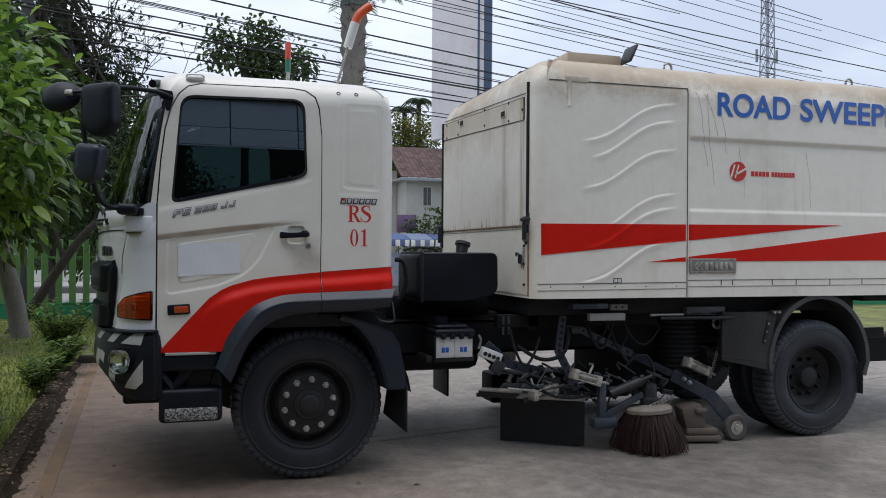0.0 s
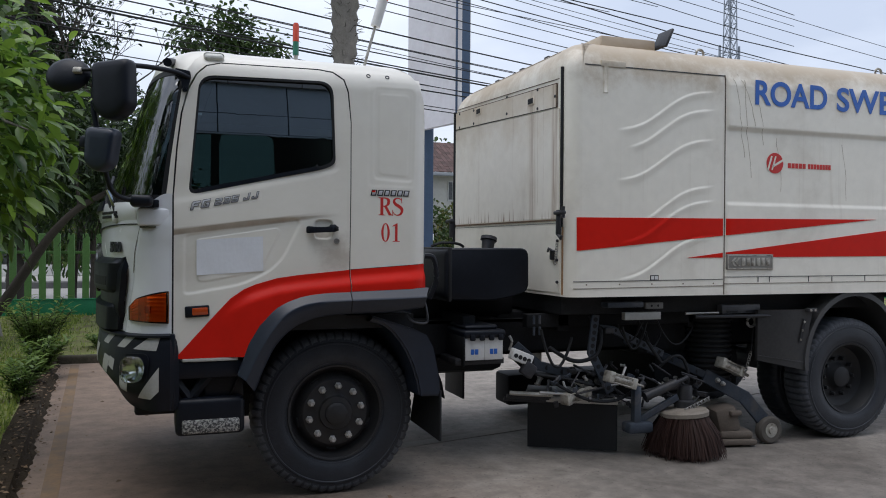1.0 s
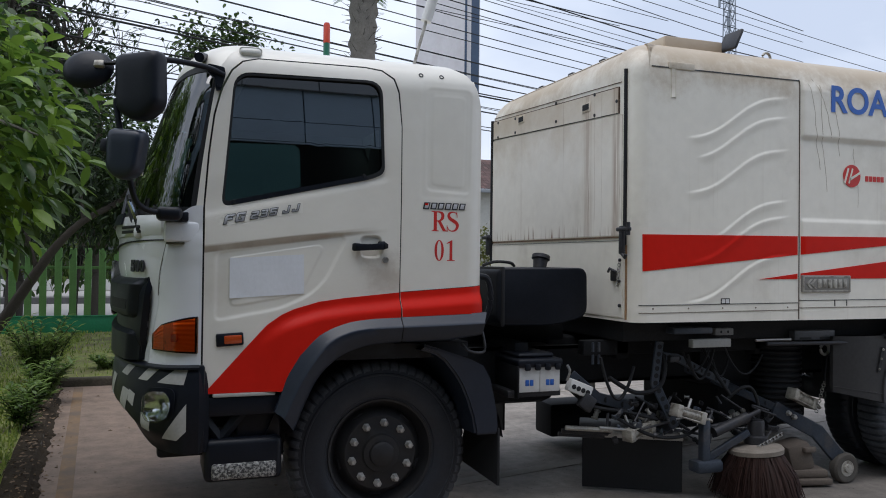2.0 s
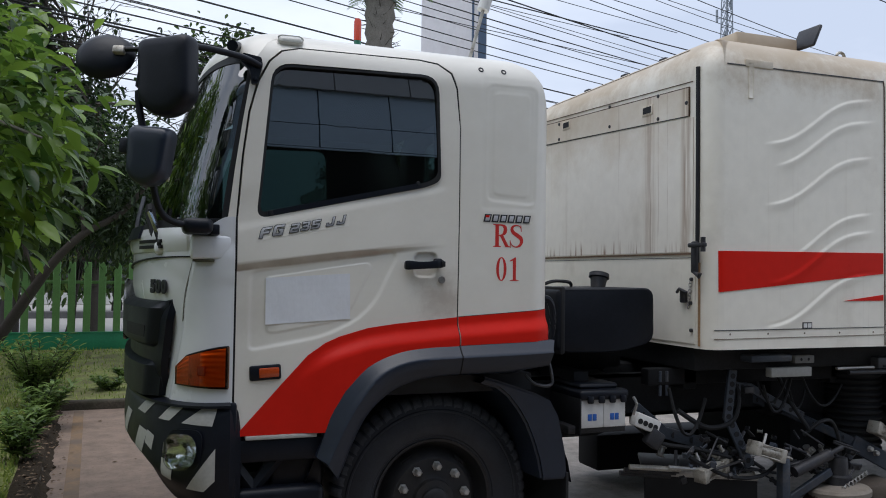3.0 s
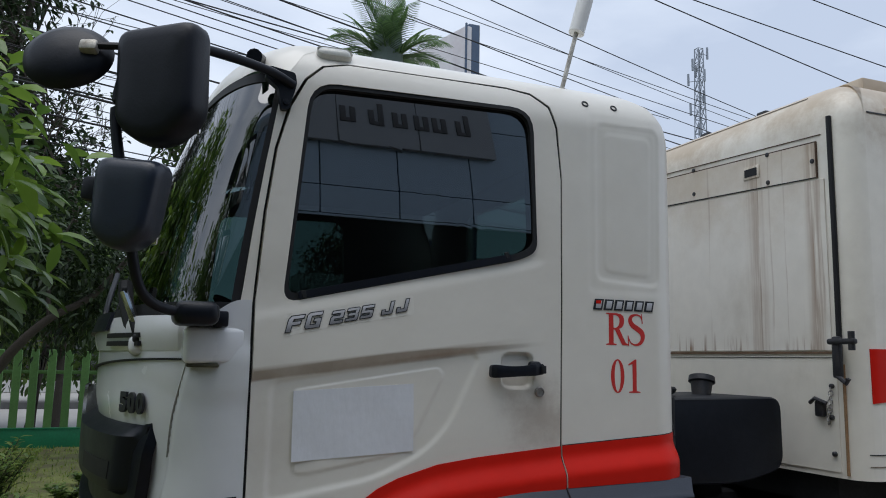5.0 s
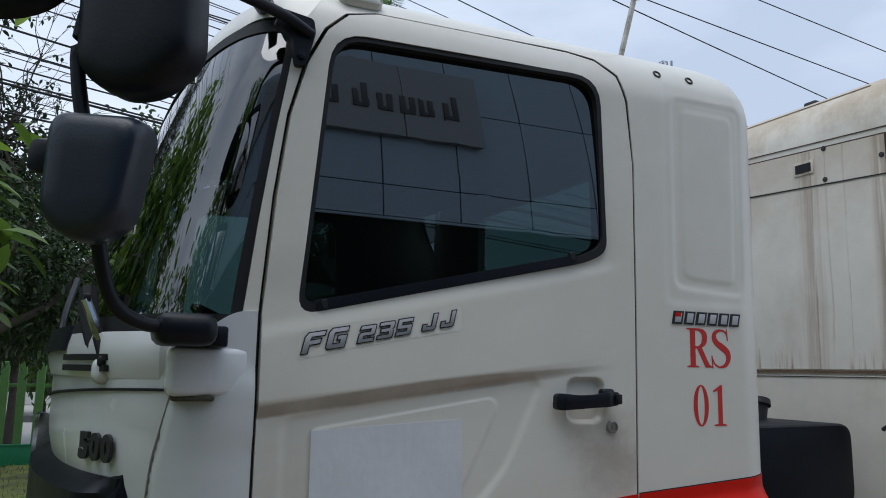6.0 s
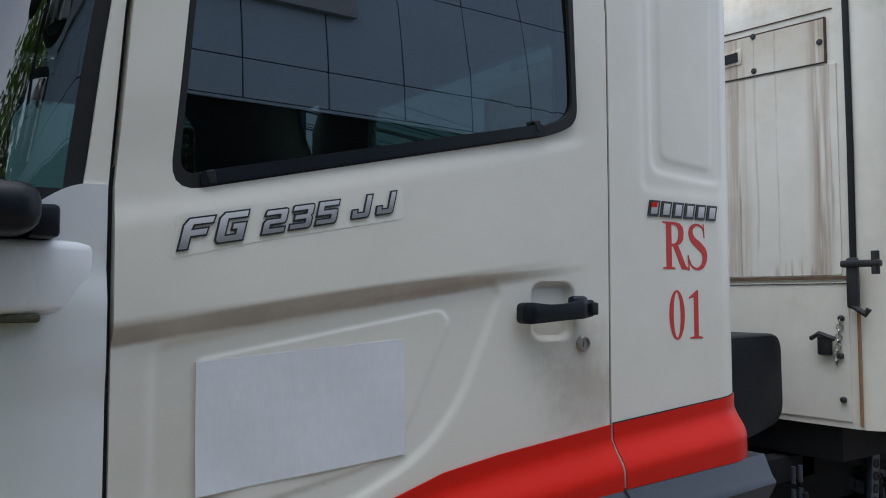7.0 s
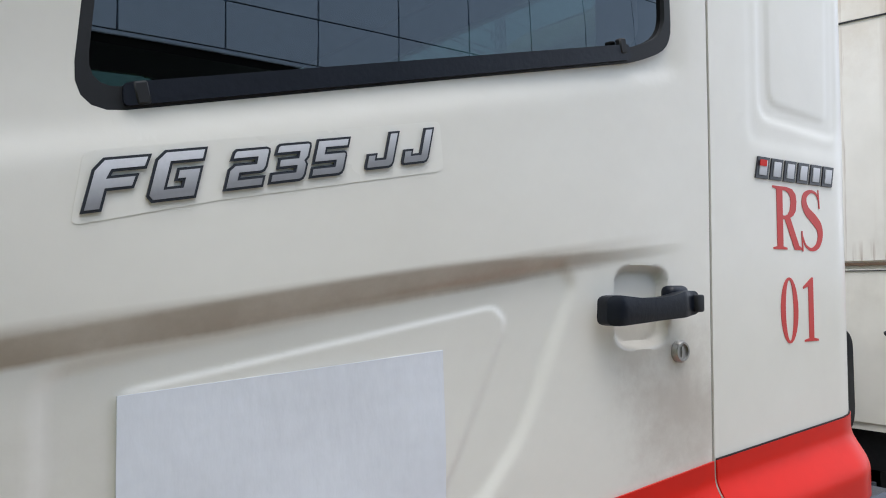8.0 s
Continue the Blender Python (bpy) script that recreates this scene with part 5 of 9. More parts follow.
def drum_band(inner, outer, lo, hi):
    """The arch between two scale factors about its centre, from y = lo to hi."""
    bm = bmesh.new()
    rows = []
    for x, z in arcp:
        rows.append([bm.verts.new((4.198 + (x - 4.198) * k, y, 0.60 + (z - 0.60) * k)) for k, y in ((outer, lo), (outer, hi), (inner, hi), (inner, lo))])
    for p, q in zip(rows, rows[1:]):
        for k in range(4):
            bm.faces.new((p[k], p[(k + 1) % 4], q[(k + 1) % 4], q[k]))
    bm.faces.new(rows[0])
    bm.faces.new(rows[-1])
    bmesh.ops.recalc_face_normals(bm, faces=bm.faces[:])
    return bm


rear_guard = part("rear_mudguard", drum_band(0.99, 1.01, 0.235, 0.88), GUARD, truck, "dusty grey rear mudguard")
part("mudguard_lip", drum_band(0.945, 1.016, 0.226, 0.242), GUARD, rear_guard)
apron_out = [(3.30, 0.664), (3.30, 1.05), (3.78, 1.05), (3.745, 0.93), (3.722, 0.80), (3.718, 0.575)]
apron_y = lambda x, z: 0.238 + 0.55 * max(0.0, 3.64 - x) ** 2
part("mudguard_apron", sheet(apron_out, (), 0.04, apron_y, 0.025), APRON, rear_guard, "curved dark dusty apron")
part("apron_seam", sheet([(3.30, 0.700), (3.30, 0.706), (3.718, 0.640), (3.718, 0.634)], (), 0.04, lambda x, z: apron_y(x, z) - 0.004, 0.003), GUARD, rear_guard)
strap = sheet([(3.632, 0.795), (3.676, 0.975), (3.702, 0.975), (3.656, 0.795)], (), 0.02, lambda x, z: apron_y(x, z) - 0.010, 0.006)
part("apron_strap", strap, SEAL, rear_guard, "black rubber strap with eyelets")
for ex, ez in ((3.648, 0.818), (3.666, 0.89), (3.684, 0.955)):
    ey = bmesh.new()
    lathe(ey, [(0.009, 0.0), (0.009, -0.003), (0.005, -0.004), (0.004, 0.0)], (ex, apron_y(ex, ez) - 0.010, ez), n=12)
    part("eyelet", ey, ALU, rear_guard)
part("guard_bracket", boxed((3.70, 0.205, 1.030), (3.79, 0.25, 1.060), 0.004), GREASE, rear_guard)
for bx in (3.722, 3.766):
    bt = bmesh.new()
    lathe(bt, [(0.010, 0.0), (0.009, -0.008), (0, -0.009)], (bx, 0.205, 1.045), n=6)
    part("bolt", bt, ALU, rear_guard)
part("rear_flap", boxed((4.655, 0.26, 0.34), (4.672, 0.84, 0.60), 0.004), SEAL, truck)

# ---- hopper body ----
BX0, BX1, BY0, BY1, BZ0 = 1.62, 6.40, 0.22, 2.50, 1.175
WAVES = [(2.345, 2.00), (2.212, 2.08), (1.993, 2.00), (1.652, 2.20), (1.545, 2.02), (1.288, 2.00)]


def box_relief(x, z):
    """How far the near side stands out from y = BY0."""
    if x > 2.913:
        up = smooth01((z - 2.385) / 0.045) * smooth01((2.80 - z) / 0.06)
        low = smooth01((1.87 - z) / 0.035)
        return (0.020 * up + 0.010 * low) * smooth01((x - 2.918) / 0.025)
    out = 0.0
    for z0, xs in WAVES:
        if xs - 0.03 < x < 2.86:
            t = (x - 2.0) / 0.75
            zc = z0 + 0.31 * (t - 0.11 * math.sin(2 * math.pi * t))
            d = z - zc
            ends = smooth01((x - xs + 0.02) / 0.14) * smooth01((2.85 - x) / 0.16)
            h = math.exp(-(d / 0.036) ** 2) if d < 0 else math.exp(-(d / 0.011) ** 2)
            out = max(out, 0.0066 * h * ends) - 0.0026 * math.exp(-((d - 0.017) / 0.009) ** 2) * ends
    return out


def box_inset(z):
    return 0.24 * arc01((z - 2.74) / 0.245)


def box_y(x, z):
    return BY0 + box_inset(z) - box_relief(x, z) + 0.10 * arc01((BX0 + 0.10 - x) / 0.10)


hop = bmesh.new()
xs_near = [BX0 + 0.10 + 0.01 * k for k in range(0, 119)] + [2.910, 2.917, 2.924, 2.931, 2.938, 2.945, 2.96] + [3.07 + 0.12 * k for k in range(28)]
xs_near = [x for x in xs_near if x < BX1 - 0.09]
ring_pts = [("n", x, BY0) for x in xs_near]
for cx, cy, a0 in ((BX1 - 0.1, BY0 + 0.1, -90), (BX1 - 0.1, BY1 - 0.1, 0), (BX0 + 0.1, BY1 - 0.1, 90), (BX0 + 0.1, BY0 + 0.1, 180)):
    for k in range(0, 7):
        a = radians(a0 + 15 * k)
        ring_pts.append(("c", cx + 0.1 * math.cos(a), cy + 0.1 * math.sin(a)))
    if a0 == 90:
        ring_pts += [("f", BX0, BY1 - 0.2 - 0.2 * k) for k in range(9)]
zs = [BZ0 + 0.0065 * k for k in range(240)] + [2.74 + 0.245 * math.sin(radians(7.5 * k)) for k in range(1, 13)]
rows = []
for z in zs:
    e = box_inset(z)
    row = []
    for k, x, y in ring_pts:
        cx, cy = (BX0 + BX1) / 2, (BY0 + BY1) / 2
        px = x + e * max(-1, min(1, (cx - x) / (cx - BX0 - 0.1)))
        py = y + e * max(-1, min(1, (cy - y) / (cy - BY0 - 0.1)))
        if k == "n":
            px = max(BX0 + 0.1 + e * 0.5, min(BX1 - 0.1 - e * 0.5, x))
            py = BY0 + e - box_relief(x, z)
        row.append(hop.verts.new((px, py, z)))
    rows.append(row)
nr = len(ring_pts)
for p, q in zip(rows, rows[1:]):
    for k in range(nr):
        hop.faces.new((p[k], p[(k + 1) % nr], q[(k + 1) % nr], q[k]))
hop.faces.new(rows[-1])
hop.faces.new(list(reversed(rows[0])))
hopper = part("hopper_body", hop, BOXWHITE, truck, "cream white hopper body with embossed waves", 50)


def on_box(outline, off, material, name, label="", step=0.03, parent=None):
    return part(name, sheet(outline, (), step, lambda x, z: box_y(x, z) - off, off * 0.9), material, parent or hopper, label)


on_box([(1.685, 1.496), (1.683, 1.727), (2.9, 1.740), (2.9, 1.614)], 0.004, RED, "red_stripe", "red wedge stripe", 0.01)
on_box([(2.926, 1.616), (2.926, 1.740), (4.38, 1.757)], 0.004, RED, "red_stripe", "red wedge stripe", 0.03)
on_box([(2.585, 1.449), (2.9, 1.487), (2.9, 1.452)], 0.004, RED, "red_stripe", "red wedge stripe", 0.01)
on_box([(2.926, 1.453), (2.926, 1.490), (4.86, 1.712), (6.3, 1.86), (6.3, 1.48)], 0.004, RED, "red_stripe", "red wedge stripe", 0.04)
on_box([(2.911, 1.18), (2.911, 2.80), (2.9155, 2.80), (2.9155, 1.18)], 0.005, surf("rusty_seam", (0.075, 0.05, 0.034), 0.8, var=0.5, scale=9), "door_seam", "dark rusty seam")
on_box([(1.74, 2.783), (1.74, 2.789), (2.91, 2.797), (2.91, 2.791)], 0.004, GREASE, "top_seam")
TRIMLINE = surf("faded_trim_line", (0.20, 0.165, 0.125), 0.8, var=0.4, scale=12)
for za, zb, x0, x1, tone in ((1.281, 1.290, 1.665, 2.905, GREASE), (1.232, 1.243, 1.665, 2.905, TRIMLINE), (1.306, 1.318, 2.92, 6.3, GREASE), (1.256, 1.268, 2.92, 6.3, TRIMLINE)):
    on_box([(x0, za), (x0, za + 0.004), (x1, zb + 0.004), (x1, zb)], 0.003, tone, "trim_seam")
for k in range(5):
    rv = bmesh.new()
    lathe(rv, [(0.006, 0), (0.005, -0.002), (0, -0.003)], (1.76 + 0.265 * k, BY0 - 0.001, 1.262), n=10)
    part("rivet", rv, TRIMLINE, hopper)
for bx in (3.218, 3.324, 3.70, 3.932, 4.27, 4.60, 4.93, 5.26):
    part("trim_joint", boxed((bx - 0.003, BY0 - 0.013, 1.268), (bx + 0.003, BY0 + 0.004, 1.312)), GREASE, hopper)
for word, wx, ww in (("ROAD", 3.168, 0.688), ("SWEEPER", 3.955, 1.19)):
    letters(word, wx, 2.594, ww, 0.188, BLUE, hopper, BY0 - 0.0235, bold=0.022, label="blue block lettering")
# company mark: a red disc and plain bars for its small lettering
lg = bmesh.new()
lathe(lg, [(0.078, 0.003), (0.078, 0.0), (0.0, 0.0)], (3.375, BY0 - 0.004, 2.168), n=32)
part("logo_disc", lg, REDTEXT, hopper, "round red company mark")
for k, (a0, w) in enumerate(((-0.05, 0.014), (-0.012, 0.012), (0.026, 0.016))):
    part("logo_bar", moved(boxed((-w / 2, 0, -0.055), (w / 2, 0.002, 0.055)), pose(3.375 + a0, BY0 - 0.0065, 2.168, 0, 18 if k < 2 else 62, 0)), BOXWHITE, hopper)
for x0, x1 in ((3.50, 3.678), (3.695, 3.925)):
    nlet = 5 if x0 < 3.6 else 8
    for k in range(nlet):
        w = (x1 - x0) / nlet
        part("mark_bar", boxed((x0 + k * w, BY0 - 0.003, 2.136), (x0 + (k + 0.78) * w, BY0, 2.174)), REDTEXT, hopper)
# maker's plate: raised grey plate with plain raised bars
plate = part("maker_plate", boxed((2.926, BY0 - 0.010 - 0.012, 1.362), (3.352, BY0 - 0.002, 1.478), 0.006), surf("grey_plate", (0.26, 0.25, 0.23), 0.5, metal=0.3, var=0.15, scale=14), hopper, "grey metal maker's plate")
part("plate_rim", sheet([(2.932, 1.368), (2.932, 1.472), (3.346, 1.472), (3.346, 1.368)], ([(2.94, 1.376), (3.338, 1.376), (3.338, 1.464), (2.94, 1.464)],), 0, lambda x, z: BY0 - 0.010 - 0.015, 0.003), ALU, plate)
for k in range(6):
    part("plate_bar", boxed((3.055 + 0.045 * k, BY0 - 0.010 - 0.016, 1.390), (3.055 + 0.045 * k + 0.032, BY0 - 0.010 - 0.012, 1.450), 0.002), ALU, plate)
for k in range(2):
    part("plate_mark", sheet([(2.958 + 0.035 * k, 1.42), (2.992 + 0.035 * k, 1.452), (3.010 + 0.035 * k, 1.452), (2.978 + 0.035 * k, 1.42), (3.010 + 0.035 * k, 1.388), (2.992 + 0.035 * k, 1.388)], (), 0, lambda x, z: BY0 - 0.010 - 0.016, 0.004), ALU, plate)
# small warning label near the bottom edge
part("warning_label", boxed((2.275, BY0 - 0.003, 1.288), (2.345, BY0 + 0.001, 1.325)), SEAL, hopper, "small dark label")
for k in range(2):
    part("label_field", boxed((2.281 + 0.032 * k, BY0 - 0.0045, 1.294), (2.307 + 0.032 * k, BY0 - 0.002, 1.319)), BATTERY, hopper)
# hinge strap at the top corner
part("hinge_strap", boxed((1.885, BY0 + 0.008, 2.60), (1.915, BY0 - 0.003, 2.80), 0.003), BOXWHITE, hopper, "painted hinge strap")
part("hinge_plate", boxed((1.865, BY0 - 0.005, 2.780), (2.06, BY0 + 0.02, 2.825), 0.006), BOXWHITE, hopper, "rust-edged hinge plate")

# thin dark drip stains that wander down from the roof edge
DRIP = surf("drip_stain", (0.42, 0.36, 0.27), 0.6, var=0.4, scale=20)
rng = random.Random(17)
for x0, z0, z1, lean in ((2.96, 2.80, 2.20, 0.10), (3.02, 2.82, 2.42, 0.14), (3.06, 2.78, 2.05, 0.10), (3.16, 2.74, 2.30, 0.12), (3.38, 2.36, 1.95, 0.05), (4.02, 2.34, 1.90, 0.02)):
    a, b = [], []
    x = x0
    for k in range(9):
        z = z0 + (z1 - z0) * k / 8
        x += lean / 8 + rng.uniform(-0.012, 0.012)
        w = rng.uniform(0.0010, 0.0022)
        a.append((x - w, z))
        b.append((x + w, z))
    on_box(a + b[::-1], 0.0009, DRIP, "drip_stain", "", 0.02)

# front face: two panels, screw heads, slots, rubber seal, latches
def face_x(y, z):
    return BX0 + 0.24 * arc01((z - 2.74) / 0.245)


def on_face(outline, off, material, name, label="", step=0.05, holes=()):
    return part(name, sheet(outline, holes, step, lambda y, z: face_x(y, z) - off, off * 0.9, "yz"), material, hopper, label)


on_face([(0.36, 1.722), (0.36, 2.495), (2.44, 2.60), (2.44, 1.722)], 0.006, RUSTWHITE, "front_door_panel", "cream panel with brown rust runs")
on_face([(0.40, 2.510), (0.40, 2.672), (2.40, 2.765), (2.40, 2.615)], 0.010, RUSTWHITE, "upper_access_panel", "screwed cream access panel", 0.05)
on_face([(0.34, 1.20), (0.34, 1.695), (2.44, 1.695), (2.44, 1.20)], 0.005, BOXWHITE, "lower_front_panel", "cream lower panel")
on_face([(0.34, 1.706), (0.34, 1.716), (2.46, 1.716), (2.46, 1.706)], 0.010, surf("rusty_ledge", (0.16, 0.10, 0.06), 0.8, var=0.5, scale=14), "panel_ledge", "rusty dirty ledge")
on_face([(0.34, 1.688), (0.34, 1.691), (2.46, 1.691), (2.46, 1.688)], 0.008, GREASE, "ledge_crease")
on_face([(0.395, 2.506), (0.395, 2.510), (2.40, 2.612), (2.40, 2.608)], 0.008, GREASE, "panel_shadow_gap")
RUSTEDGE = surf("rust_edge", (0.085, 0.052, 0.032), 0.85, var=0.5, scale=25)
on_face([(0.395, 2.673), (0.395, 2.678), (2.40, 2.771), (2.40, 2.766)], 0.009, RUSTEDGE, "rusty_edge")
on_face([(0.37, 2.702), (0.37, 2.706), (2.42, 2.802), (2.42, 2.798)], 0.004, RUSTEDGE, "upper_seam")
on_face([(0.52, 2.930), (0.52, 2.936), (2.25, 2.936), (2.25, 2.930)], 0.004, TRIMLINE, "lid_seam")
on_face([(0.393, 2.505), (0.393, 2.675), (0.397, 2.675), (0.397, 2.505)], 0.011, RUSTEDGE, "panel_end_gap")
for y, z in ((0.415, 2.587), (0.69, 2.542), (0.69, 2.682), (1.24, 2.588), (1.24, 2.722), (1.95, 2.61), (1.95, 2.725), (2.3, 2.62), (2.3, 2.745)):
    sc = bmesh.new()
    lathe(sc, [(0.012, 0.0), (0.011, -0.006), (0.0, -0.008)], (BX0 - 0.009, y, z), axis="X", n=10)
    part("screw_head", sc, GREASE, hopper)
for y, z in ((0.80, 2.615), (1.835, 2.70)):
    part("slot_rim", boxed((BX0 - 0.016, y - 0.055, z - 0.032), (BX0 - 0.008, y + 0.055, z + 0.032), 0.003), RUSTWHITE, hopper)
    part("latch_slot", boxed((BX0 - 0.018, y - 0.042, z - 0.020), (BX0 - 0.010, y + 0.042, z + 0.020)), SEAL, hopper, "dark latch slot")
part("corner_seal", tube(bmesh.new(), [(BX0 - 0.006, 0.318, 1.66), (BX0 - 0.008, 0.314, 2.2), (BX0 - 0.006, 0.318, 2.775)], 0.012, 8), SEAL, hopper, "black rubber corner seal")
part("corner_seal", tube(bmesh.new(), [(BX0 - 0.006, 2.43, 1.55), (BX0 - 0.006, 2.43, 2.78)], 0.016, 8), SEAL, hopper)
part("corner_edge", tube(bmesh.new(), [(BX0 - 0.003, 0.305, 1.19), (BX0 - 0.003, 0.305, 1.66)], 0.007, 6), surf("rusty_edge_paint", (0.30, 0.18, 0.09), 0.7, var=0.4, scale=18), hopper)
lt = bmesh.new()
block(lt, (BX0 - 0.05, 0.285, 1.60), (BX0 - 0.02, 0.325, 1.78), 0.01, 2)
block(lt, (BX0 - 0.06, 0.20, 1.745), (BX0 - 0.03, 0.34, 1.77), 0.008, 2)
tube(lt, [(BX0 - 0.045, 0.22, 1.72), (BX0 - 0.045, 0.22, 1.80)], 0.014, 8)
tube(lt, [(BX0 - 0.04, 0.305, 1.61), (BX0 - 0.04, 0.26, 1.58), (BX0 - 0.04, 0.25, 1.60)], 0.011, 8)
part("corner_latch", lt, GREASE, hopper, "black corner latch")
lt2 = bmesh.new()
block(lt2, (BX0 - 0.05, 2.42, 1.60), (BX0 - 0.01, 2.47, 1.78), 0.01, 2)
block(lt2, (BX0 - 0.06, 2.40, 1.74), (BX0 - 0.02, 2.54, 1.77), 0.008, 2)
part("corner_latch", lt2, GREASE, hopper)
part("toggle_clamp", tube(boxed((BX0 - 0.03, 0.40, 1.43), (BX0 - 0.005, 0.45, 1.50), 0.008, 2), [(BX0 - 0.03, 0.38, 1.49), (BX0 - 0.045, 0.43, 1.51), (BX0 - 0.03, 0.47, 1.49)], 0.009, 8), GREASE, hopper, "dark steel toggle clamp")


def chain(parent, top, bottom, n, r=0.010, t=0.003):
    """Links along a line; every other one turned."""
    top, bottom = Vector(top), Vector(bottom)
    for k in range(n):
        c = top.lerp(bottom, (k + 0.5) / n)
        bm = bmesh.new()
        h = (top - bottom).length / n * 0.62
        pts = [(r * math.sin(2 * math.pi * a / 10), 0, h * math.cos(2 * math.pi * a / 10)) for a in range(11)]
        tube(bm, pts, t, 6, False)
        part("chain_link", moved(bm, Matrix.Translation(c) @ pose(0, 0, 0, 0, 0, 90 * (k % 2) + 20)), STEEL, parent)


chain(hopper, (BX0 - 0.012, 0.368, 1.56), (BX0 - 0.016, 0.385, 1.40), 9)
for y, z in ((0.366, 1.565), (0.372, 1.43), (0.366, 1.275)):
    pin = bmesh.new()
    lathe(pin, [(0.011, 0.0), (0.011, -0.012), (0.006, -0.016), (0, -0.016)], (BX0 - 0.004, y, z), axis="X", n=10)
    part("pin", pin, GREASE, hopper)

# roof fittings
ht = bmesh.new()
block(ht, (2.0, 0.45, 2.97), (2.46, 1.95, 3.065), 0.008, 2)
part("roof_hatch", ht, RUSTWHITE, hopper, "rusty cream roof hatch")
fl = boxed((-0.012, -0.09, 0.0), (0.012, 0.09, 0.15), 0.01, 2, pose(2.475, 0.42, 3.0, 0, 25, 0))
part("hatch_flap", fl, GREASE, hopper, "dark raised hatch flap")
for ex in (2.99, 4.85):
    ey = bmesh.new()
    pts = [(0.035 * math.cos(math.pi * k / 8), 0, 0.03 + 0.035 * math.sin(math.pi * k / 8)) for k in range(9)]
    tube(ey, [(0.035, 0, -0.03)] + pts + [(-0.035, 0, -0.03)], 0.010, 8)
    block(ey, (-0.06, -0.03, -0.03), (0.06, 0.03, -0.01), 0.005)
    part("lifting_eye", moved(ey, pose(ex, 0.62, 3.02)), ALU, hopper, "pale steel lifting eye")
for y in (0.9, 1.35, 1.85):
    part("roof_lug", boxed((1.78, y - 0.035, 2.955), (1.82, y + 0.035, 2.990), 0.01), GREASE, hopper)

# ---- chassis ----
for cy in (0.80, 1.62):
    rl = bmesh.new()
    block(rl, (-0.8, cy, 0.72), (4.6, cy + 0.012, 0.98))
    block(rl, (-0.8, cy, 0.96), (4.6, cy + 0.075, 0.98))
    block(rl, (-0.8, cy, 0.72), (4.6, cy + 0.075, 0.74))
    block(rl, (4.4, cy, 0.52), (6.3, cy + 0.06, 0.74))
    part("chassis_rail", rl, UNDER, truck, "greasy dark chassis rail")
part("subframe", boxed((1.66, 0.40, 1.04), (4.7, 2.36, 1.172), 0.01), UNDER, truck, "dark hopper subframe")
part("hopper_floor", boxed((4.705, 0.30, 1.120), (6.3, 2.42, 1.172), 0.01), UNDER, truck)
for cx in (1.0, 1.75, 2.9, 3.6):
    part("crossmember", boxed((cx, 0.62, 0.90), (cx + 0.10, 2.0, 1.03), 0.01), UNDER, truck)
part("engine_block", boxed((-0.7, 0.75, 0.62), (0.55, 1.7, 1.15), 0.06), BLACK, truck)
# three unseen blocks added to keep light from the ground under the cab
part("sump_light_block", boxed((-0.55, 0.85, 0.36), (0.45, 1.55, 0.66), 0.06), UNDER, truck)
part("underfloor_light_block", boxed((-1.15, 0.14, 0.56), (-0.56, 2.26, 0.66), 0.02), UNDER, truck)
part("far_light_block", boxed((-0.95, 2.05, 0.36), (-0.56, 2.30, 0.60), 0.02), BLACK, truck)
part("gearbox", boxed((0.6, 0.98, 0.56), (1.5, 1.5, 0.98), 0.08), UNDER, truck)
part("fan_housing", boxed((2.5, 0.72, 0.68), (3.42, 1.95, 1.04), 0.05), UNDER, truck)
# dark box added as filler so the depth under the hopper stays black
part("underbody_filler", boxed((1.90, 1.2, 0.74), (2.4, 2.2, 1.03), 0.04), UNDER, truck)
part("far_sweep_gear", boxed((1.96, 1.95, 0.08), (3.45, 2.25, 0.36), 0.03), UNDER, truck)
# another added dark filler, behind the sweep gear
part("gear_filler", boxed((2.66, 0.72, 0.34), (3.5, 1.7, 0.72), 0.08), UNDER, truck)
# dark filler added to close the view between tank and batteries
part("cab_rear_filler", boxed((0.56, 1.05, 0.97), (1.60, 1.95, 1.17), 0.04), UNDER, truck)
part("far_tank", boxed((0.70, 1.75, 0.74), (1.5, 2.35, 1.05), 0.05), BLACK, truck)
part("far_mud_flap", boxed((1.50, 1.9, 0.18), (1.52, 2.35, 0.62), 0.004), SEAL, truck)
part("inner_duct", boxed((1.45, 1.05, 0.74), (2.5, 1.7, 1.02), 0.04), UNDER, truck)
part("exhaust", tube(bmesh.new(), [(1.1, 1.9, 0.88), (2.6, 1.9, 0.88)], 0.12, 14), GREASE, truck)
# air-cleaner tank behind the cab
tk = bmesh.new()
for yk, sc in ((0.50, 0.955), (0.507, 0.985), (0.52, 1.0), (1.05, 1.0), (1.08, 0.96)):
    rowv = []
    for u, v in rounded([(0.820, 1.150), (0.820, 1.506), (1.457, 1.512), (1.462, 1.200), (1.22, 1.142)], [0.07, 0.06, 0.06, 0.07, 0.12], 6):
        rowv.append(tk.verts.new((1.14 + (u - 1.14) * sc, yk, 1.34 + (v - 1.34) * sc)))
    if yk > 0.50:
        for k in range(len(rowv)):
            tk.faces.new((last[k - 1], last[k], rowv[k], rowv[k - 1]))
    else:
        tk.faces.new(rowv)
    last = rowv
tk.faces.new(list(reversed(last)))
bmesh.ops.recalc_face_normals(tk, faces=tk.faces[:])
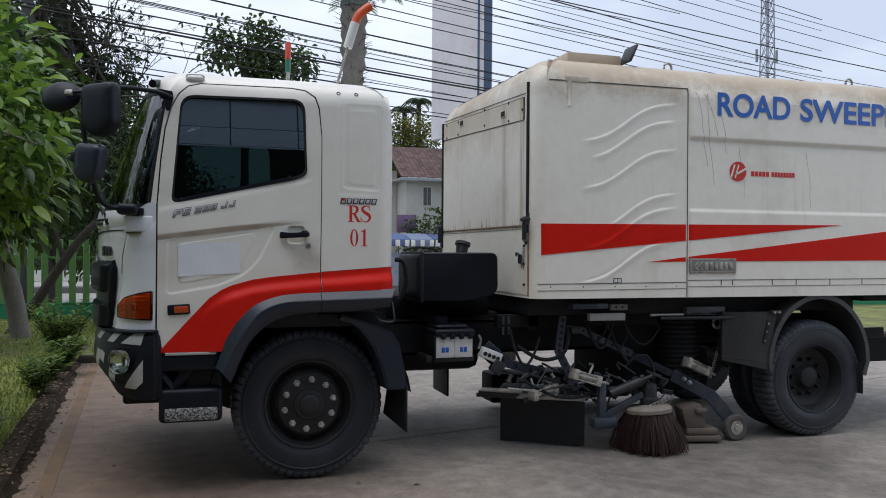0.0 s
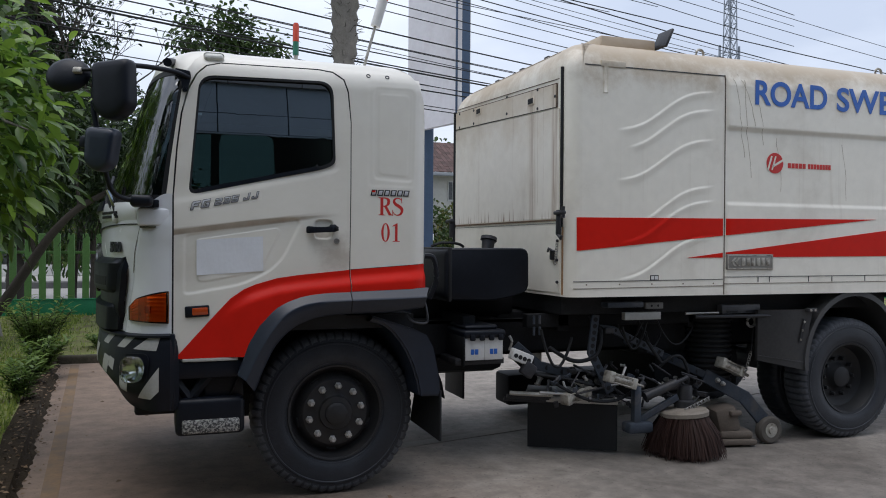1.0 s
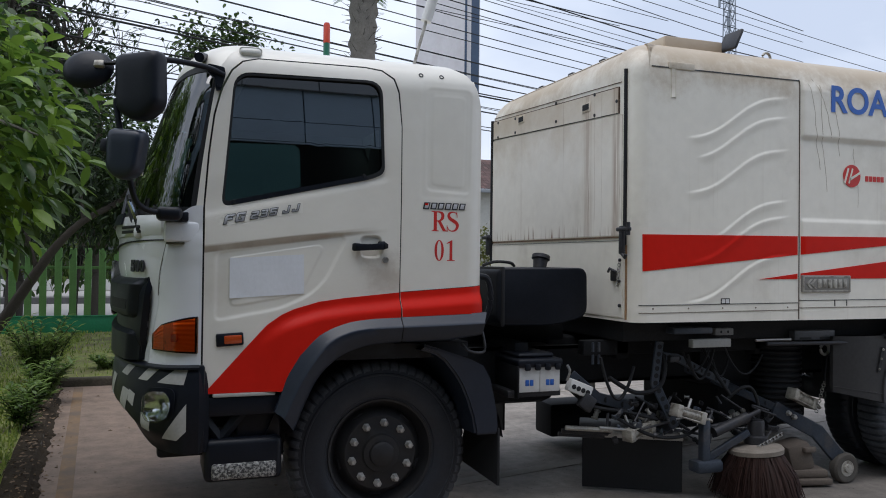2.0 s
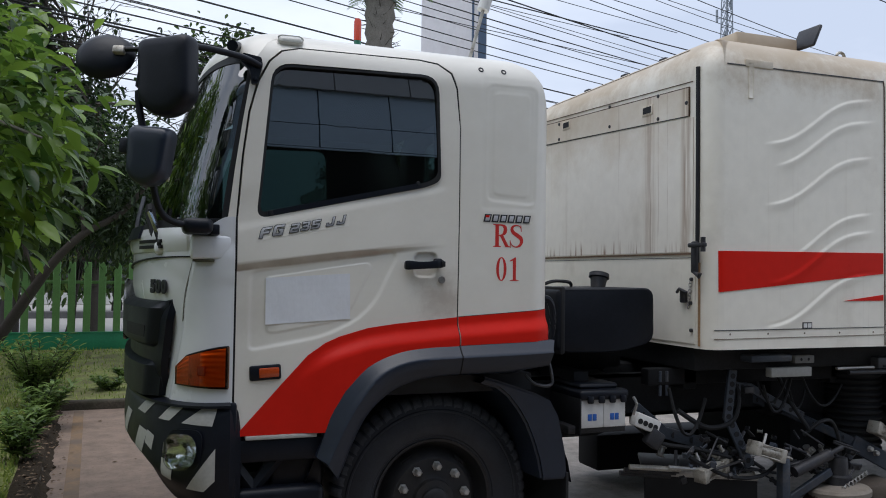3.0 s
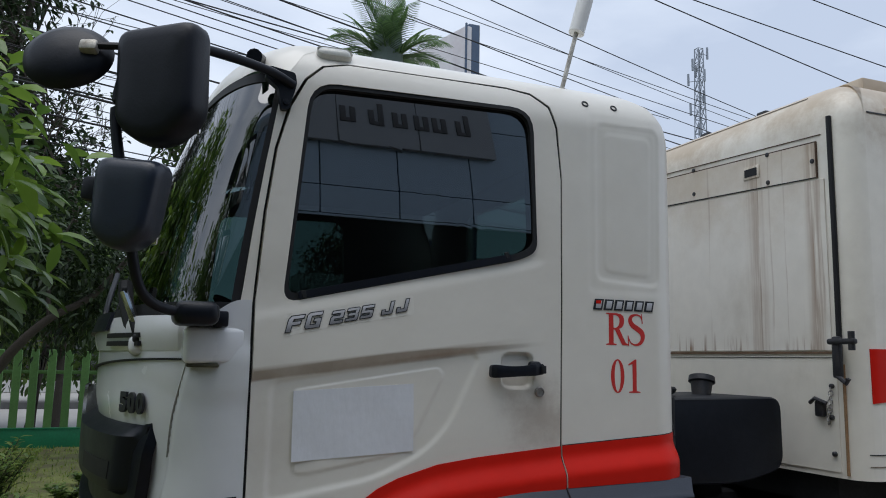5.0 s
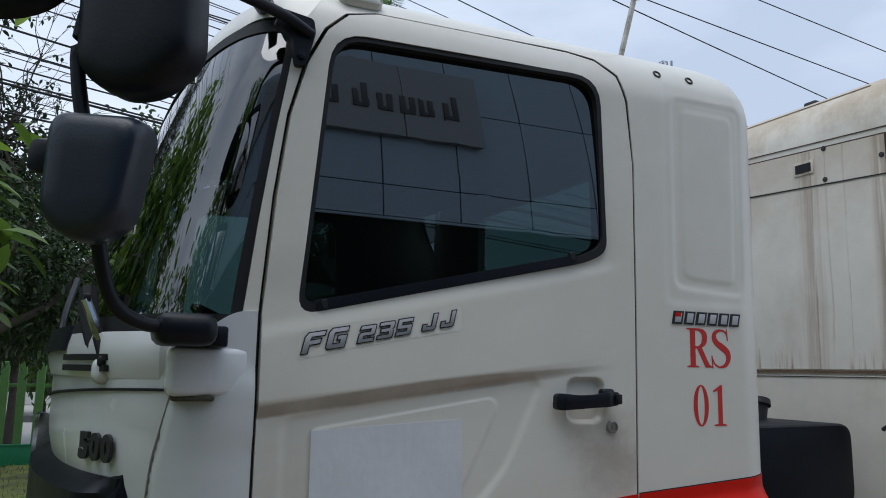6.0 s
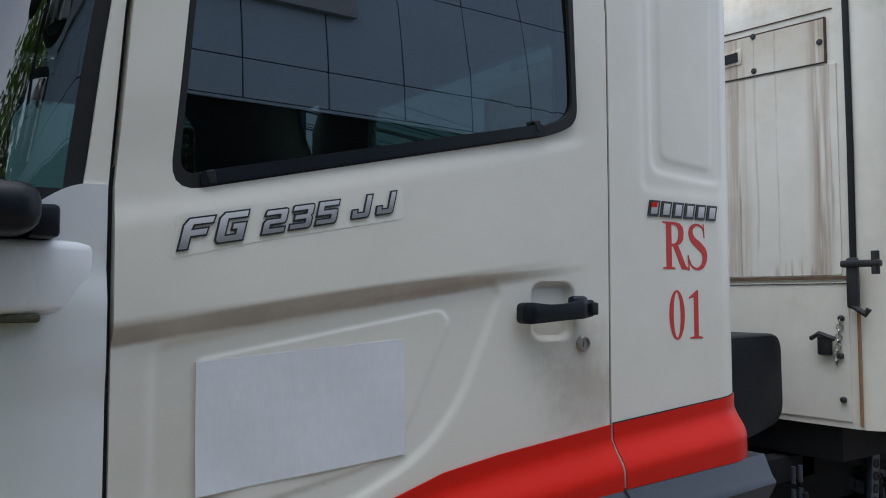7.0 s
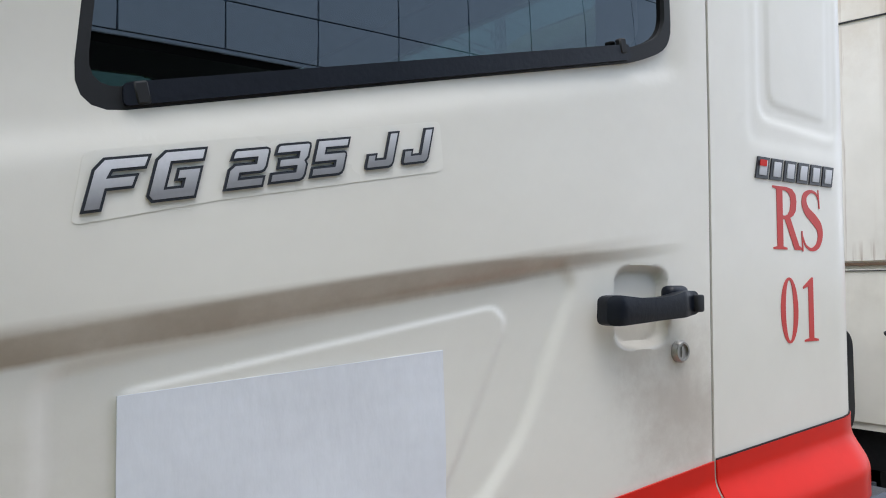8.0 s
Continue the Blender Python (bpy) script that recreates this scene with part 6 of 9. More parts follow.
part("black_tank", tk, surf("tank_black", (0.006, 0.008, 0.013), 0.5, var=0.25, scale=5, dirt=0.25, dirt_col=(0.022, 0.022, 0.025), dscale=5, bump=0.06, bscale=60, spec=0.25), truck, "black rounded plastic tank behind the cab")
part("tank_strap", boxed((0.845, 0.492, 1.140), (0.875, 1.1, 1.515), 0.012, 2), SEAL, truck)
cp = bmesh.new()
lathe(cp, [(0.0, 0.10), (0.06, 0.10), (0.062, 0.075), (0.05, 0.07), (0.042, 0.0)], (0, 0, 0), axis="Z", n=24)
part("tank_filler", moved(cp, pose(1.26, 0.80, 1.495, -12, 14, 0)), GREASE, truck, "dark filler cap")
part("tank_hose", bent([(0.72, 0.50, 1.52), (0.80, 0.50, 1.545), (0.95, 0.60, 1.54), (1.05, 0.75, 1.52)], 0.010, 6), SEAL, truck)
part("cab_rear_pipe", bent([(0.60, 0.28, 1.46), (0.66, 0.27, 1.44), (0.68, 0.28, 1.30), (0.64, 0.30, 1.18)], 0.018, 8), BLACK, truck)
# batteries
part("battery_box", boxed((0.90, 0.50, 0.70), (1.27, 0.86, 0.745), 0.008), GREASE, truck, "dark battery tray")
for k in range(2):
    x0 = 0.962 + 0.142 * k
    b = part("battery", boxed((x0, 0.468, 0.735), (x0 + 0.142, 0.80, 0.895), 0.006), BATTERY, truck, "white battery case with small blue mark")
    for j in range(2):
        part("blue_mark", boxed((x0 + 0.042 + 0.030 * j, 0.466, 0.775), (x0 + 0.067 + 0.030 * j, 0.469, 0.812), 0.003), BLUE, b)
part("battery_side", boxed((0.945, 0.455, 0.70), (0.958, 0.86, 0.90), 0.004), UNDER, truck)
lid = bmesh.new()
block(lid, (0.945, 0.45, 0.888), (1.262, 0.88, 0.945), 0.02, 3)
block(lid, (0.97, 0.50, 0.94), (1.22, 0.84, 0.975), 0.018, 3)
for k in range(4):
    block(lid, (0.990 + 0.07 * k, 0.440, 0.872), (1.030 + 0.07 * k, 0.455, 0.915), 0.01, 2)
part("battery_cover", lid, BLACK, truck, "dusty dark battery cover")
part("battery_clip", bent([(1.285, 0.45, 0.90), (1.30, 0.44, 0.86), (1.285, 0.45, 0.80)], 0.009, 6), STEEL, truck)

# ---- sweep gear under the hopper ----
gear = part("sweep_gear_frame", boxed((1.50, 0.62, 0.93), (3.40, 0.70, 1.03), 0.01), UNDER, truck, "greasy dark sweep gear frame")


def flat_bar(pts, w, t, name, material, parent, label="", holes=0):
    """A flat steel bar through points in the x-z plane at their y; w deep, t thick."""
    pts = [Vector(p) for p in pts]
    bm = bmesh.new()
    for p, q in zip(pts, pts[1:]):
        d = q - p
        ln = d.length
        m = Matrix.Translation(p) @ d.to_track_quat("X", "Z").to_matrix().to_4x4()
        block(bm, (-w * 0.2, -t / 2, -w / 2), (ln + w * 0.2, t / 2, w / 2), min(t, w) * 0.2, 1, m)
    ob = part(name, bm, material, parent, label)
    if holes:
        for k in range(holes):
            f = (k + 0.5) / holes * (len(pts) - 1)
            i = min(len(pts) - 2, int(f))
            c = pts[i].lerp(pts[i + 1], f - i)
            hb = bmesh.new()
            lathe(hb, [(w * 0.27, -0.002), (w * 0.27, 0.0), (0, 0.0)], (c.x, c.y - t / 2 - 0.001, c.z), n=14)
            part("bar_hole", hb, SEAL, ob)
    return ob


flat_bar([(1.968, 0.45, 1.02), (1.935, 0.45, 0.76), (2.085, 0.44, 0.47)], 0.062, 0.020, "perforated_bar", NAVY, gear, "blue-grey bar with round holes", 11)
flat_bar([(2.02, 0.50, 0.93), (2.16, 0.52, 0.91), (2.42, 0.60, 0.80), (2.66, 0.62, 0.70)], 0.055, 0.020, "perforated_bar", NAVY, gear, "blue-grey bar with round holes", 10)
part("white_canister", boxed((1.64, 0.96, 0.62), (1.80, 1.04, 0.715), 0.015, 3), ALU, gear, "pale dusty canister")
for k, (px, pz) in enumerate(((1.50, 1.00), (1.545, 1.0), (1.50, 0.92), (1.545, 0.92))):
    part("pipe_stub", tube(bmesh.new(), [(px, 0.50, pz - 0.03), (px, 0.50, pz + 0.03)], 0.009, 8), NAVY, gear)
part("valve_block", boxed((2.03, 0.41, 0.895), (2.10, 0.45, 0.935), 0.004), GREASE, gear, "greasy valve block")
part("clevis", boxed((1.40, 0.46, 0.60), (1.50, 0.52, 0.70), 0.012, 2, pose(1.45, 0.49, 0.65, 0, 35, 0) @ pose(-1.45, -0.49, -0.65)), GREASE, gear)
for k in range(3):
    part("drain_pipe", tube(bmesh.new(), [(1.36, 0.60 + 0.05 * k, 0.47 - 0.03 * k), (1.66, 0.52 + 0.05 * k, 0.45 - 0.03 * k)], 0.016, 8), ALU if k == 0 else GREASE, gear, "pale dusty pipe" if k == 0 else "")
flat_bar([(1.42, 0.62, 0.80), (1.58, 0.58, 0.66), (1.80, 0.52, 0.60)], 0.07, 0.02, "perforated_bar", NAVY, gear, "blue-grey bar with round holes", 4)
flat_bar([(2.42, 0.82, 0.80), (2.62, 0.74, 0.72), (3.02, 0.52, 0.52)], 0.058, 0.03, "towing_arm", NAVY, gear, "blue-grey sloping arm", 5)
flat_bar([(3.00, 0.52, 0.52), (3.28, 0.42, 0.36), (3.42, 0.38, 0.19)], 0.105, 0.035, "wheel_fork", NAVY, gear, "blue-grey castor fork")
for x, z in ((3.05, 0.50), (3.10, 0.47), (3.24, 0.36)):
    nb = bmesh.new()
    nut(nb, (x, 0.455, z), 0.017, 0.022)
    part("bolt_head", nb, STEEL, gear)
cw = bmesh.new()
lathe(cw, [(0.055, 0.0), (0.07, -0.006), (0.095, -0.004), (0.108, 0.010), (0.108, 0.055), (0.095, 0.07), (0.06, 0.07)], (3.47, 0.335, 0.108), n=36)
castor = part("castor_wheel", cw, surf("dusty_castor_rubber", (0.09, 0.08, 0.068), 0.8, var=0.2, scale=12), gear, "dusty solid castor wheel")
ch = bmesh.new()
lathe(ch, [(0.058, 0.004), (0.056, -0.004), (0.03, -0.002), (0.028, -0.016), (0.012, -0.018), (0.0, -0.018)], (3.47, 0.335, 0.108), n=28)
part("castor_hub", ch, ALU, castor, "pale dusty hub")
# suction shoe
sh = bmesh.new()
block(sh, (2.96, 0.32, 0.015), (3.26, 0.62, 0.06), 0.012, 2, pose(3.17, 0.45, 0.04, 0, 0, -14) @ pose(-3.1, -0.45, -0.04))
block(sh, (2.98, 0.34, 0.06), (3.24, 0.60, 0.12), 0.02, 2, pose(3.17, 0.45, 0.04, 0, 0, -14) @ pose(-3.1, -0.45, -0.04))
block(sh, (2.98, 0.36, 0.10), (3.16, 0.58, 0.30), 0.035, 2, pose(3.13, 0.45, 0.1, 0, -14, -14) @ pose(-3.06, -0.45, -0.1))
block(sh, (3.09, 0.33, 0.24), (3.19, 0.37, 0.28), 0.012, 2)
part("suction_shoe", sh, surf("dusty_brown_shoe", (0.13, 0.105, 0.085), 0.8, var=0.2, scale=9), gear, "dusty brown suction shoe")
# bellows hose
bl = bmesh.new()
prof = []
for k in range(15):
    z = 0.46 + 0.56 * k / 14
    prof += [(0.165, z), (0.182, z + 0.012), (0.182, z + 0.024), (0.165, z + 0.036)]
lathe(bl, prof, (3.12, 0.66, 0), axis="Z", n=32)
part("bellows_hose", bl, SEAL, gear, "black corrugated suction hose")
# gutter brush
bc = (2.63, 0.29)
dsk = bmesh.new()
lathe(dsk, [(0.0, 0.345), (0.165, 0.334), (0.178, 0.318), (0.175, 0.290), (0.0, 0.286)], (bc[0], bc[1], 0), axis="Z", n=36)
brush = part("gutter_brush_disc", moved(dsk, pose(bc[0], bc[1], 0.27, -4, -3, 0) @ pose(-bc[0], -bc[1], -0.27)), surf("dusty_brush_disc", (0.24, 0.21, 0.175), 0.75, var=0.2, scale=10, dirt=0.4, dscale=8), gear, "dusty brush disc")
br = bmesh.new()
rng = random.Random(4)
for k in range(1700):
    a = rng.uniform(0, 2 * math.pi)
    r0 = rng.uniform(0.10, 0.165)
    r1 = r0 * rng.uniform(1.35, 1.95)
    a1 = a + rng.uniform(-0.12, 0.12)
    p = Vector((bc[0] + r0 * math.cos(a), bc[1] + r0 * math.sin(a), 0.300))
    q = Vector((bc[0] + r1 * math.cos(a1), bc[1] + r1 * math.sin(a1), rng.uniform(0.004, 0.05)))
    mid = p.lerp(q, 0.5) + Vector((math.cos(a), math.sin(a), 0)) * 0.02
    tube(br, [p, mid, q], 0.0045, 3, False, 0.002)
part("bristles", br, BRISTLE, brush, "reddish-brown worn bristles")
# brush motor, link arms, cylinders
mt = bmesh.new()
lathe(mt, [(0.0, 0.46), (0.05, 0.46), (0.055, 0.44), (0.055, 0.36), (0.075, 0.35), (0.075, 0.30), (0.0, 0.30)], (2.66, 0.33, 0.04), axis="Z", n=20)
part("brush_motor", mt, GREASE, gear, "greasy brush motor")
for k in range(5):
    a = radians(72 * k + 10)
    nb = bmesh.new()
    lathe(nb, [(0.012, 0.0), (0.012, 0.02), (0.0, 0.022)], (2.66 + 0.10 * math.cos(a), 0.33 + 0.10 * math.sin(a), 0.30), axis="Z", n=6)
    part("bolt_head", nb, STEEL, gear)
chain(gear, (2.86, 0.30, 0.40), (2.58, 0.22, 0.34), 14, 0.011, 0.0035)
part("upright_plate", boxed((2.21, 0.30, 0.20), (2.27, 0.36, 0.52), 0.012), NAVY, gear, "blue-grey upright plate")
part("upright_foot", boxed((2.16, 0.28, 0.18), (2.36, 0.40, 0.26), 0.02), NAVY, gear)
flat_bar([(2.26, 0.34, 0.26), (2.58, 0.32, 0.42)], 0.05, 0.03, "link_arm", NAVY, gear, "blue-grey link arm")
flat_bar([(2.26, 0.36, 0.45), (2.62, 0.34, 0.50)], 0.045, 0.03, "link_arm", GREASE, gear)
cy = bmesh.new()
tube(cy, [(2.30, 0.31, 0.44), (2.56, 0.30, 0.53)], 0.034, 14)
tube(cy, [(2.54, 0.30, 0.523), (2.66, 0.30, 0.565)], 0.016, 10)
part("hydraulic_cylinder", cy, GREASE, gear, "dark greasy hydraulic cylinder")


def air_cylinder(m, label):
    b = bmesh.new()
    block(b, (-0.13, -0.04, -0.04), (-0.085, 0.04, 0.04), 0.006)
    block(b, (0.085, -0.04, -0.04), (0.13, 0.04, 0.04), 0.006)
    tube(b, [(-0.09, 0, 0), (0.09, 0, 0)], 0.033, 14)
    for sy in (-0.031, 0.031):
        for sz in (-0.031, 0.031):
            tube(b, [(-0.13, sy, sz), (0.13, sy, sz)], 0.005, 6)
    tube(b, [(0.12, 0, 0), (0.22, 0, 0)], 0.012, 8)
    part("air_cylinder", moved(b, m), ALU, gear, label)


air_cylinder(pose(2.09, 0.30, 0.575, 0, 17, 8), "pale dusty air cylinder")
air_cylinder(pose(3.16, 0.44, 0.60, 0, 22, 10), "pale dusty air cylinder")
air_cylinder(pose(1.80, 0.42, 0.46, 0, -8, 20), "pale dusty air cylinder")
rng = random.Random(9)
for k in range(64):
    c = Vector((rng.uniform(1.60, 2.85), rng.uniform(0.34, 0.66), rng.uniform(0.36, 0.64)))
    if c.x > 2.45 and c.z > 0.52:
        c.z -= 0.14
    s = rng.uniform(0.009, 0.022)
    m = Matrix.Translation(c) @ pose(0, 0, 0, rng.uniform(0, 90), rng.uniform(-40, 40), rng.uniform(0, 90))
    if k % 3 == 0:
        jk = bmesh.new()
        lathe(jk, [(0.0, -s), (s * 1.1, -s), (s * 1.2, -s * 0.6), (s * 0.8, -s * 0.5), (s * 0.8, s * 1.4), (s * 1.1, s * 1.5), (s * 1.1, s * 1.9), (0.0, s * 1.9)], n=10)
        part("hose_fitting", moved(jk, m), STEEL if k % 6 == 0 else GREASE, gear)
    elif k % 3 == 1:
        jk = bmesh.new()
        block(jk, (-s * 2.4, -s * 0.3, -s), (s * 2.4, s * 0.3, s), s * 0.2, 1, m)
        block(jk, (-s * 2.4, -s * 0.3, -s), (-s * 1.9, s * 1.6, s), s * 0.15, 1, m)
        for dx in (-1.2, 1.2):
            lathe(jk, [(s * 0.35, 0.0), (s * 0.35, -s * 0.3), (0.0, -s * 0.35)], m @ Vector((dx * s, -s * 0.3, 0)), n=6)
        part("bracket", jk, NAVY if k % 2 else GREASE, gear)
    else:
        part("valve", boxed((-s * 1.6, -s, -s), (s * 1.6, s, s), s * 0.25, 1, m), ALU if k % 8 == 0 else GREASE, gear)
for k in range(30):
    c = Vector((rng.uniform(1.62, 2.8), rng.uniform(0.30, 0.56), rng.uniform(0.38, 0.64)))
    a = rng.uniform(0, math.pi)
    d = Vector((math.cos(a), 0.2, math.sin(a) * 0.5)) * rng.uniform(0.05, 0.13)
    part("link_rod", tube(bmesh.new(), [c - d, c + d], rng.uniform(0.005, 0.011), 8), STEEL if k % 7 == 0 else GREASE, gear)
for k in range(5):
    p = Vector((rng.uniform(1.45, 2.6), rng.uniform(0.44, 0.62), rng.uniform(0.86, 1.02)))
    q = p + Vector((rng.uniform(0.12, 0.42), rng.uniform(-0.06, 0.06), rng.uniform(-0.16, 0.06)))
    sag = rng.uniform(0.08, 0.26)
    loop = [p.lerp(q, t) - Vector((0, 0.02, sag * 4 * t * (1 - t))) for t in (0, 0.15, 0.35, 0.5, 0.65, 0.85, 1)]
    part("hydraulic_hose", bent(loop, rng.uniform(0.006, 0.011), 6, 3), SEAL, gear)
for pts, r in (([(1.95, 0.5, 1.02), (2.02, 0.46, 0.90), (1.97, 0.44, 0.74), (1.80, 0.46, 0.70), (1.62, 0.5, 0.80)], 0.015), ([(2.50, 0.44, 0.62), (2.58, 0.40, 0.70), (2.68, 0.40, 0.70), (2.74, 0.40, 0.58), (2.72, 0.38, 0.46)], 0.012),
               ([(1.35, 0.56, 0.74), (1.50, 0.52, 0.62), (1.72, 0.46, 0.58), (1.95, 0.44, 0.52)], 0.012), ([(1.62, 0.44, 0.56), (1.85, 0.36, 0.44), (2.10, 0.36, 0.42), (2.30, 0.40, 0.50)], 0.012), ([(2.36, 0.52, 1.0), (2.42, 0.46, 0.82), (2.52, 0.42, 0.66)], 0.013)):
    part("hydraulic_hose", bent(pts, r, 8), SEAL, gear, "black hydraulic hose")
# pale ribbed bracket beside the batteries
rb = bmesh.new()
block(rb, (-0.085, -0.03, -0.04), (0.085, 0.03, 0.04), 0.008, 2, pose(1.40, 0.50, 0.74, 0, 22, 0))
part("ribbed_bracket", rb, BATTERY, gear, "dusty white ribbed bracket")
for k in range(4):
    hole = bmesh.new()
    lathe(hole, [(0.016, 0.0), (0.016, -0.004), (0.0, -0.004)], (0, 0, 0), n=12)
    part("bracket_hole", moved(hole, pose(1.40, 0.50, 0.74, 0, 22, 0) @ pose(-0.055 + 0.036 * k, -0.029, -0.005)), SEAL, gear)
# rubber skirt
sk = bmesh.new()
block(sk, (0, -0.012, 0.02), (0.66, 0.012, 0.36), 0.004, 1, pose(1.60, 0.80, 0, 0, 0, -30))
part("rubber_skirt", sk, SEAL, gear, "black rubber deflector skirt")
part("skirt_clamp_bar", moved(boxed((-0.005, -0.02, 0.36), (0.665, 0.02, 0.405), 0.005), pose(1.60, 0.80, 0, 0, 0, -30)), STEEL, gear, "worn steel clamp bar")
part("skirt_top", moved(boxed((-0.02, 0.0, 0.405), (0.60, 0.30, 0.43), 0.006), pose(1.60, 0.80, 0, 0, 0, -30)), GREASE, gear)
# under-hopper fittings
part("under_step", boxed((2.125, 0.30, 1.000), (2.425, 0.35, 1.054), 0.003), surf("grey_channel", (0.33, 0.33, 0.31), 0.6, var=0.12, scale=6, dirt=0.4, dirt_col=(0.14, 0.12, 0.10), dscale=5), truck, "pale metal channel")
part("under_bracket", boxed((2.30, 0.30, 1.078), (2.445, 0.34, 1.122), 0.003), surf("grey_bracket", (0.17, 0.17, 0.165), 0.6, var=0.15, scale=9, dirt=0.4, dirt_col=(0.08, 0.07, 0.06), dscale=7), truck, "grey bracket with two holes")
for hx in (2.345, 2.40):
    bt = bmesh.new()
    lathe(bt, [(0.009, -0.001), (0.0, -0.001)], (hx, 0.2995, 1.100), n=12)
    part("bracket_hole", bt, SEAL, truck)
part("under_plate", boxed((1.98, 0.30, 1.09), (2.28, 0.40, 1.13), 0.008), NAVY, truck)
part("support_bracket", boxed((3.00, 0.34, 1.024), (3.355, 0.40, 1.090), 0.004), surf("blue_grey_steel", (0.075, 0.080, 0.092), 0.5, var=0.2, scale=9, dirt=0.4, dirt_col=(0.10, 0.085, 0.07), dscale=7), truck, "blue-grey support bracket")
for x0 in (3.04, 3.22):
    part("bracket_slot", boxed((x0, 0.335, 1.032), (x0 + 0.10, 0.342, 1.044)), SEAL, truck)
part("support_bar", tube(bmesh.new(), [(2.76, 0.345, 1.006), (3.74, 0.25, 1.006)], 0.014, 8), GREASE, truck)
part("strut", tube(bmesh.new(), [(2.68, 0.36, 1.03), (2.98, 0.36, 1.03)], 0.010, 8), STEEL, truck)
rg = bmesh.new()
tube(rg, [(0.038 * math.cos(2 * math.pi * k / 16), 0, 0.038 * math.sin(2 * math.pi * k / 16)) for k in range(17)], 0.011, 8, False)
part("pulley_ring", moved(rg, pose(3.31, 0.385, 0.952)), STEEL, truck, "pale steel ring")
part("chain_rope", tube(bmesh.new(), [(3.335, 0.385, 0.93), (3.325, 0.40, 0.72)], 0.005, 6), GREASE, truck)
chain(gear, (3.325, 0.40, 0.72), (3.27, 0.42, 0.50), 12, 0.012, 0.0035)

# ---- mirrors and roof poles on the cab ----
part("mirror_arm", bent([(-0.872, -0.02, 2.44), (-0.95, -0.05, 2.462), (-1.10, -0.13, 2.462), (-1.20, -0.185, 2.445), (-1.28, -0.205, 2.42), (-1.325, -0.205, 2.36), (-1.345, -0.20, 2.25), (-1.33, -0.21, 2.13), (-1.30, -0.22, 2.02), (-1.285, -0.20, 1.90), (-1.255, -0.17, 1.80), (-1.20, -0.13, 1.762), (-1.13, -0.10, 1.755)], 0.0135, 10), BLACK, truck, "black tubular mirror arm")
bk = bmesh.new()
merged(bk, sheet(rounded([(-0.955, 2.455), (-0.945, 2.490), (-0.868, 2.478), (-0.862, 2.445), (-0.882, 2.365), (-0.905, 2.362), (-0.915, 2.425)], 0.008, 2), (), 0, lambda x, z: -0.022, 0.03))
for bx, bz in ((-0.893, 2.385), (-0.885, 2.455)):
    lathe(bk, [(0.010, 0.0), (0.009, -0.008), (0, -0.009)], (bx, -0.021, bz), n=10)
part("mirror_bracket", bk, BLACK, truck, "black mirror bracket on the pillar")
hb = bmesh.new()
block(hb, (-1.172, -0.135, 1.722), (-1.055, 0.02, 1.785), 0.024, 3)
block(hb, (-1.06, -0.060, 1.722), (-1.025, 0.02, 1.765), 0.006, 2)
part("mirror_foot", hb, BLACK, truck, "black mirror foot")
ft = bmesh.new()
block(ft, (-1.135, -0.040, 1.622), (-0.966, 0.10, 1.722), 0.014, 3)
for v in ft.verts:
    if v.co.y < 0.05:
        v.co.y += 0.036 * smooth01((v.co.x + 1.04) / 0.075)
fairing = part("mirror_foot_fairing", ft, SKYWHITE, truck, "white fairing under the mirror foot")
part("moss_stain", boxed((-1.125, -0.026, 1.612), (-1.04, 0.02, 1.6235), 0.005, 2), surf("moss_dirt", (0.075, 0.072, 0.045), 0.95, var=0.5, scale=18, bump=0.4, bscale=80), fairing, "greenish moss and dirt")


def mirror_shell(w, h, d, r, chin, slant=0.0):
    """A mirror housing: rounded shell facing -y, glass side at +y; its foot tapers below chin, its sides lean in by slant."""
    out = rounded([(-w / 2 + slant, -h * chin), (-w / 2, h / 2), (w / 2, h / 2), (w / 2 - slant, -h * chin), (w * 0.16, -h / 2), (-w * 0.16, -h / 2)], [r, r * 0.8, r * 0.8, r, r * 0.7, r * 0.7], 8)
    bm = bmesh.new()
    rows = []
    for sc, y in ((0.97, 0.022), (1.0, 0.012), (1.0, -d * 0.25), (0.985, -d * 0.5), (0.95, -d * 0.72), (0.88, -d * 0.88), (0.72, -d * 0.97), (0.4, -d)):
        rows.append([bm.verts.new((u * sc, y, v * sc)) for u, v in out])
    for p, q in zip(rows, rows[1:]):
        for k in range(len(out)):
            bm.faces.new((p[k - 1], p[k], q[k], q[k - 1]))
    bm.faces.new(rows[-1])
    bm.faces.new(rows[0])
    bmesh.ops.recalc_face_normals(bm, faces=bm.faces[:])
    return bm


m1 = pose(-1.235, -0.262, 2.300, 0, -2, -38)
big = part("main_mirror", moved(mirror_shell(0.228, 0.302, 0.062, 0.050, 0.33), m1), BLACK, truck, "scuffed black main mirror housing")
part("mirror_glass", moved(boxed((-0.09, 0.018, -0.12), (0.09, 0.026, 0.12), 0.003), m1), MIRROR, big, "mirror glass")
m2 = pose(-1.292, -0.255, 1.998, 0, 6, -32)
low = part("wide_mirror", moved(mirror_shell(0.176, 0.222, 0.06, 0.05, 0.33, 0.012), m2), PLASTIC, truck, "black wide-angle mirror housing")
part("mirror_glass", moved(boxed((-0.07, 0.018, -0.085), (0.07, 0.026, 0.085), 0.003), m2), MIRROR, low)
part("mirror_clamp", moved(boxed((-0.128, -0.03, 0.0), (-0.070, 0.02, 0.062), 0.014, 2), m2), BLACK, low)
m3 = pose(-1.466, -0.135, 2.385, -18, 0, -20)
rd = bmesh.new()
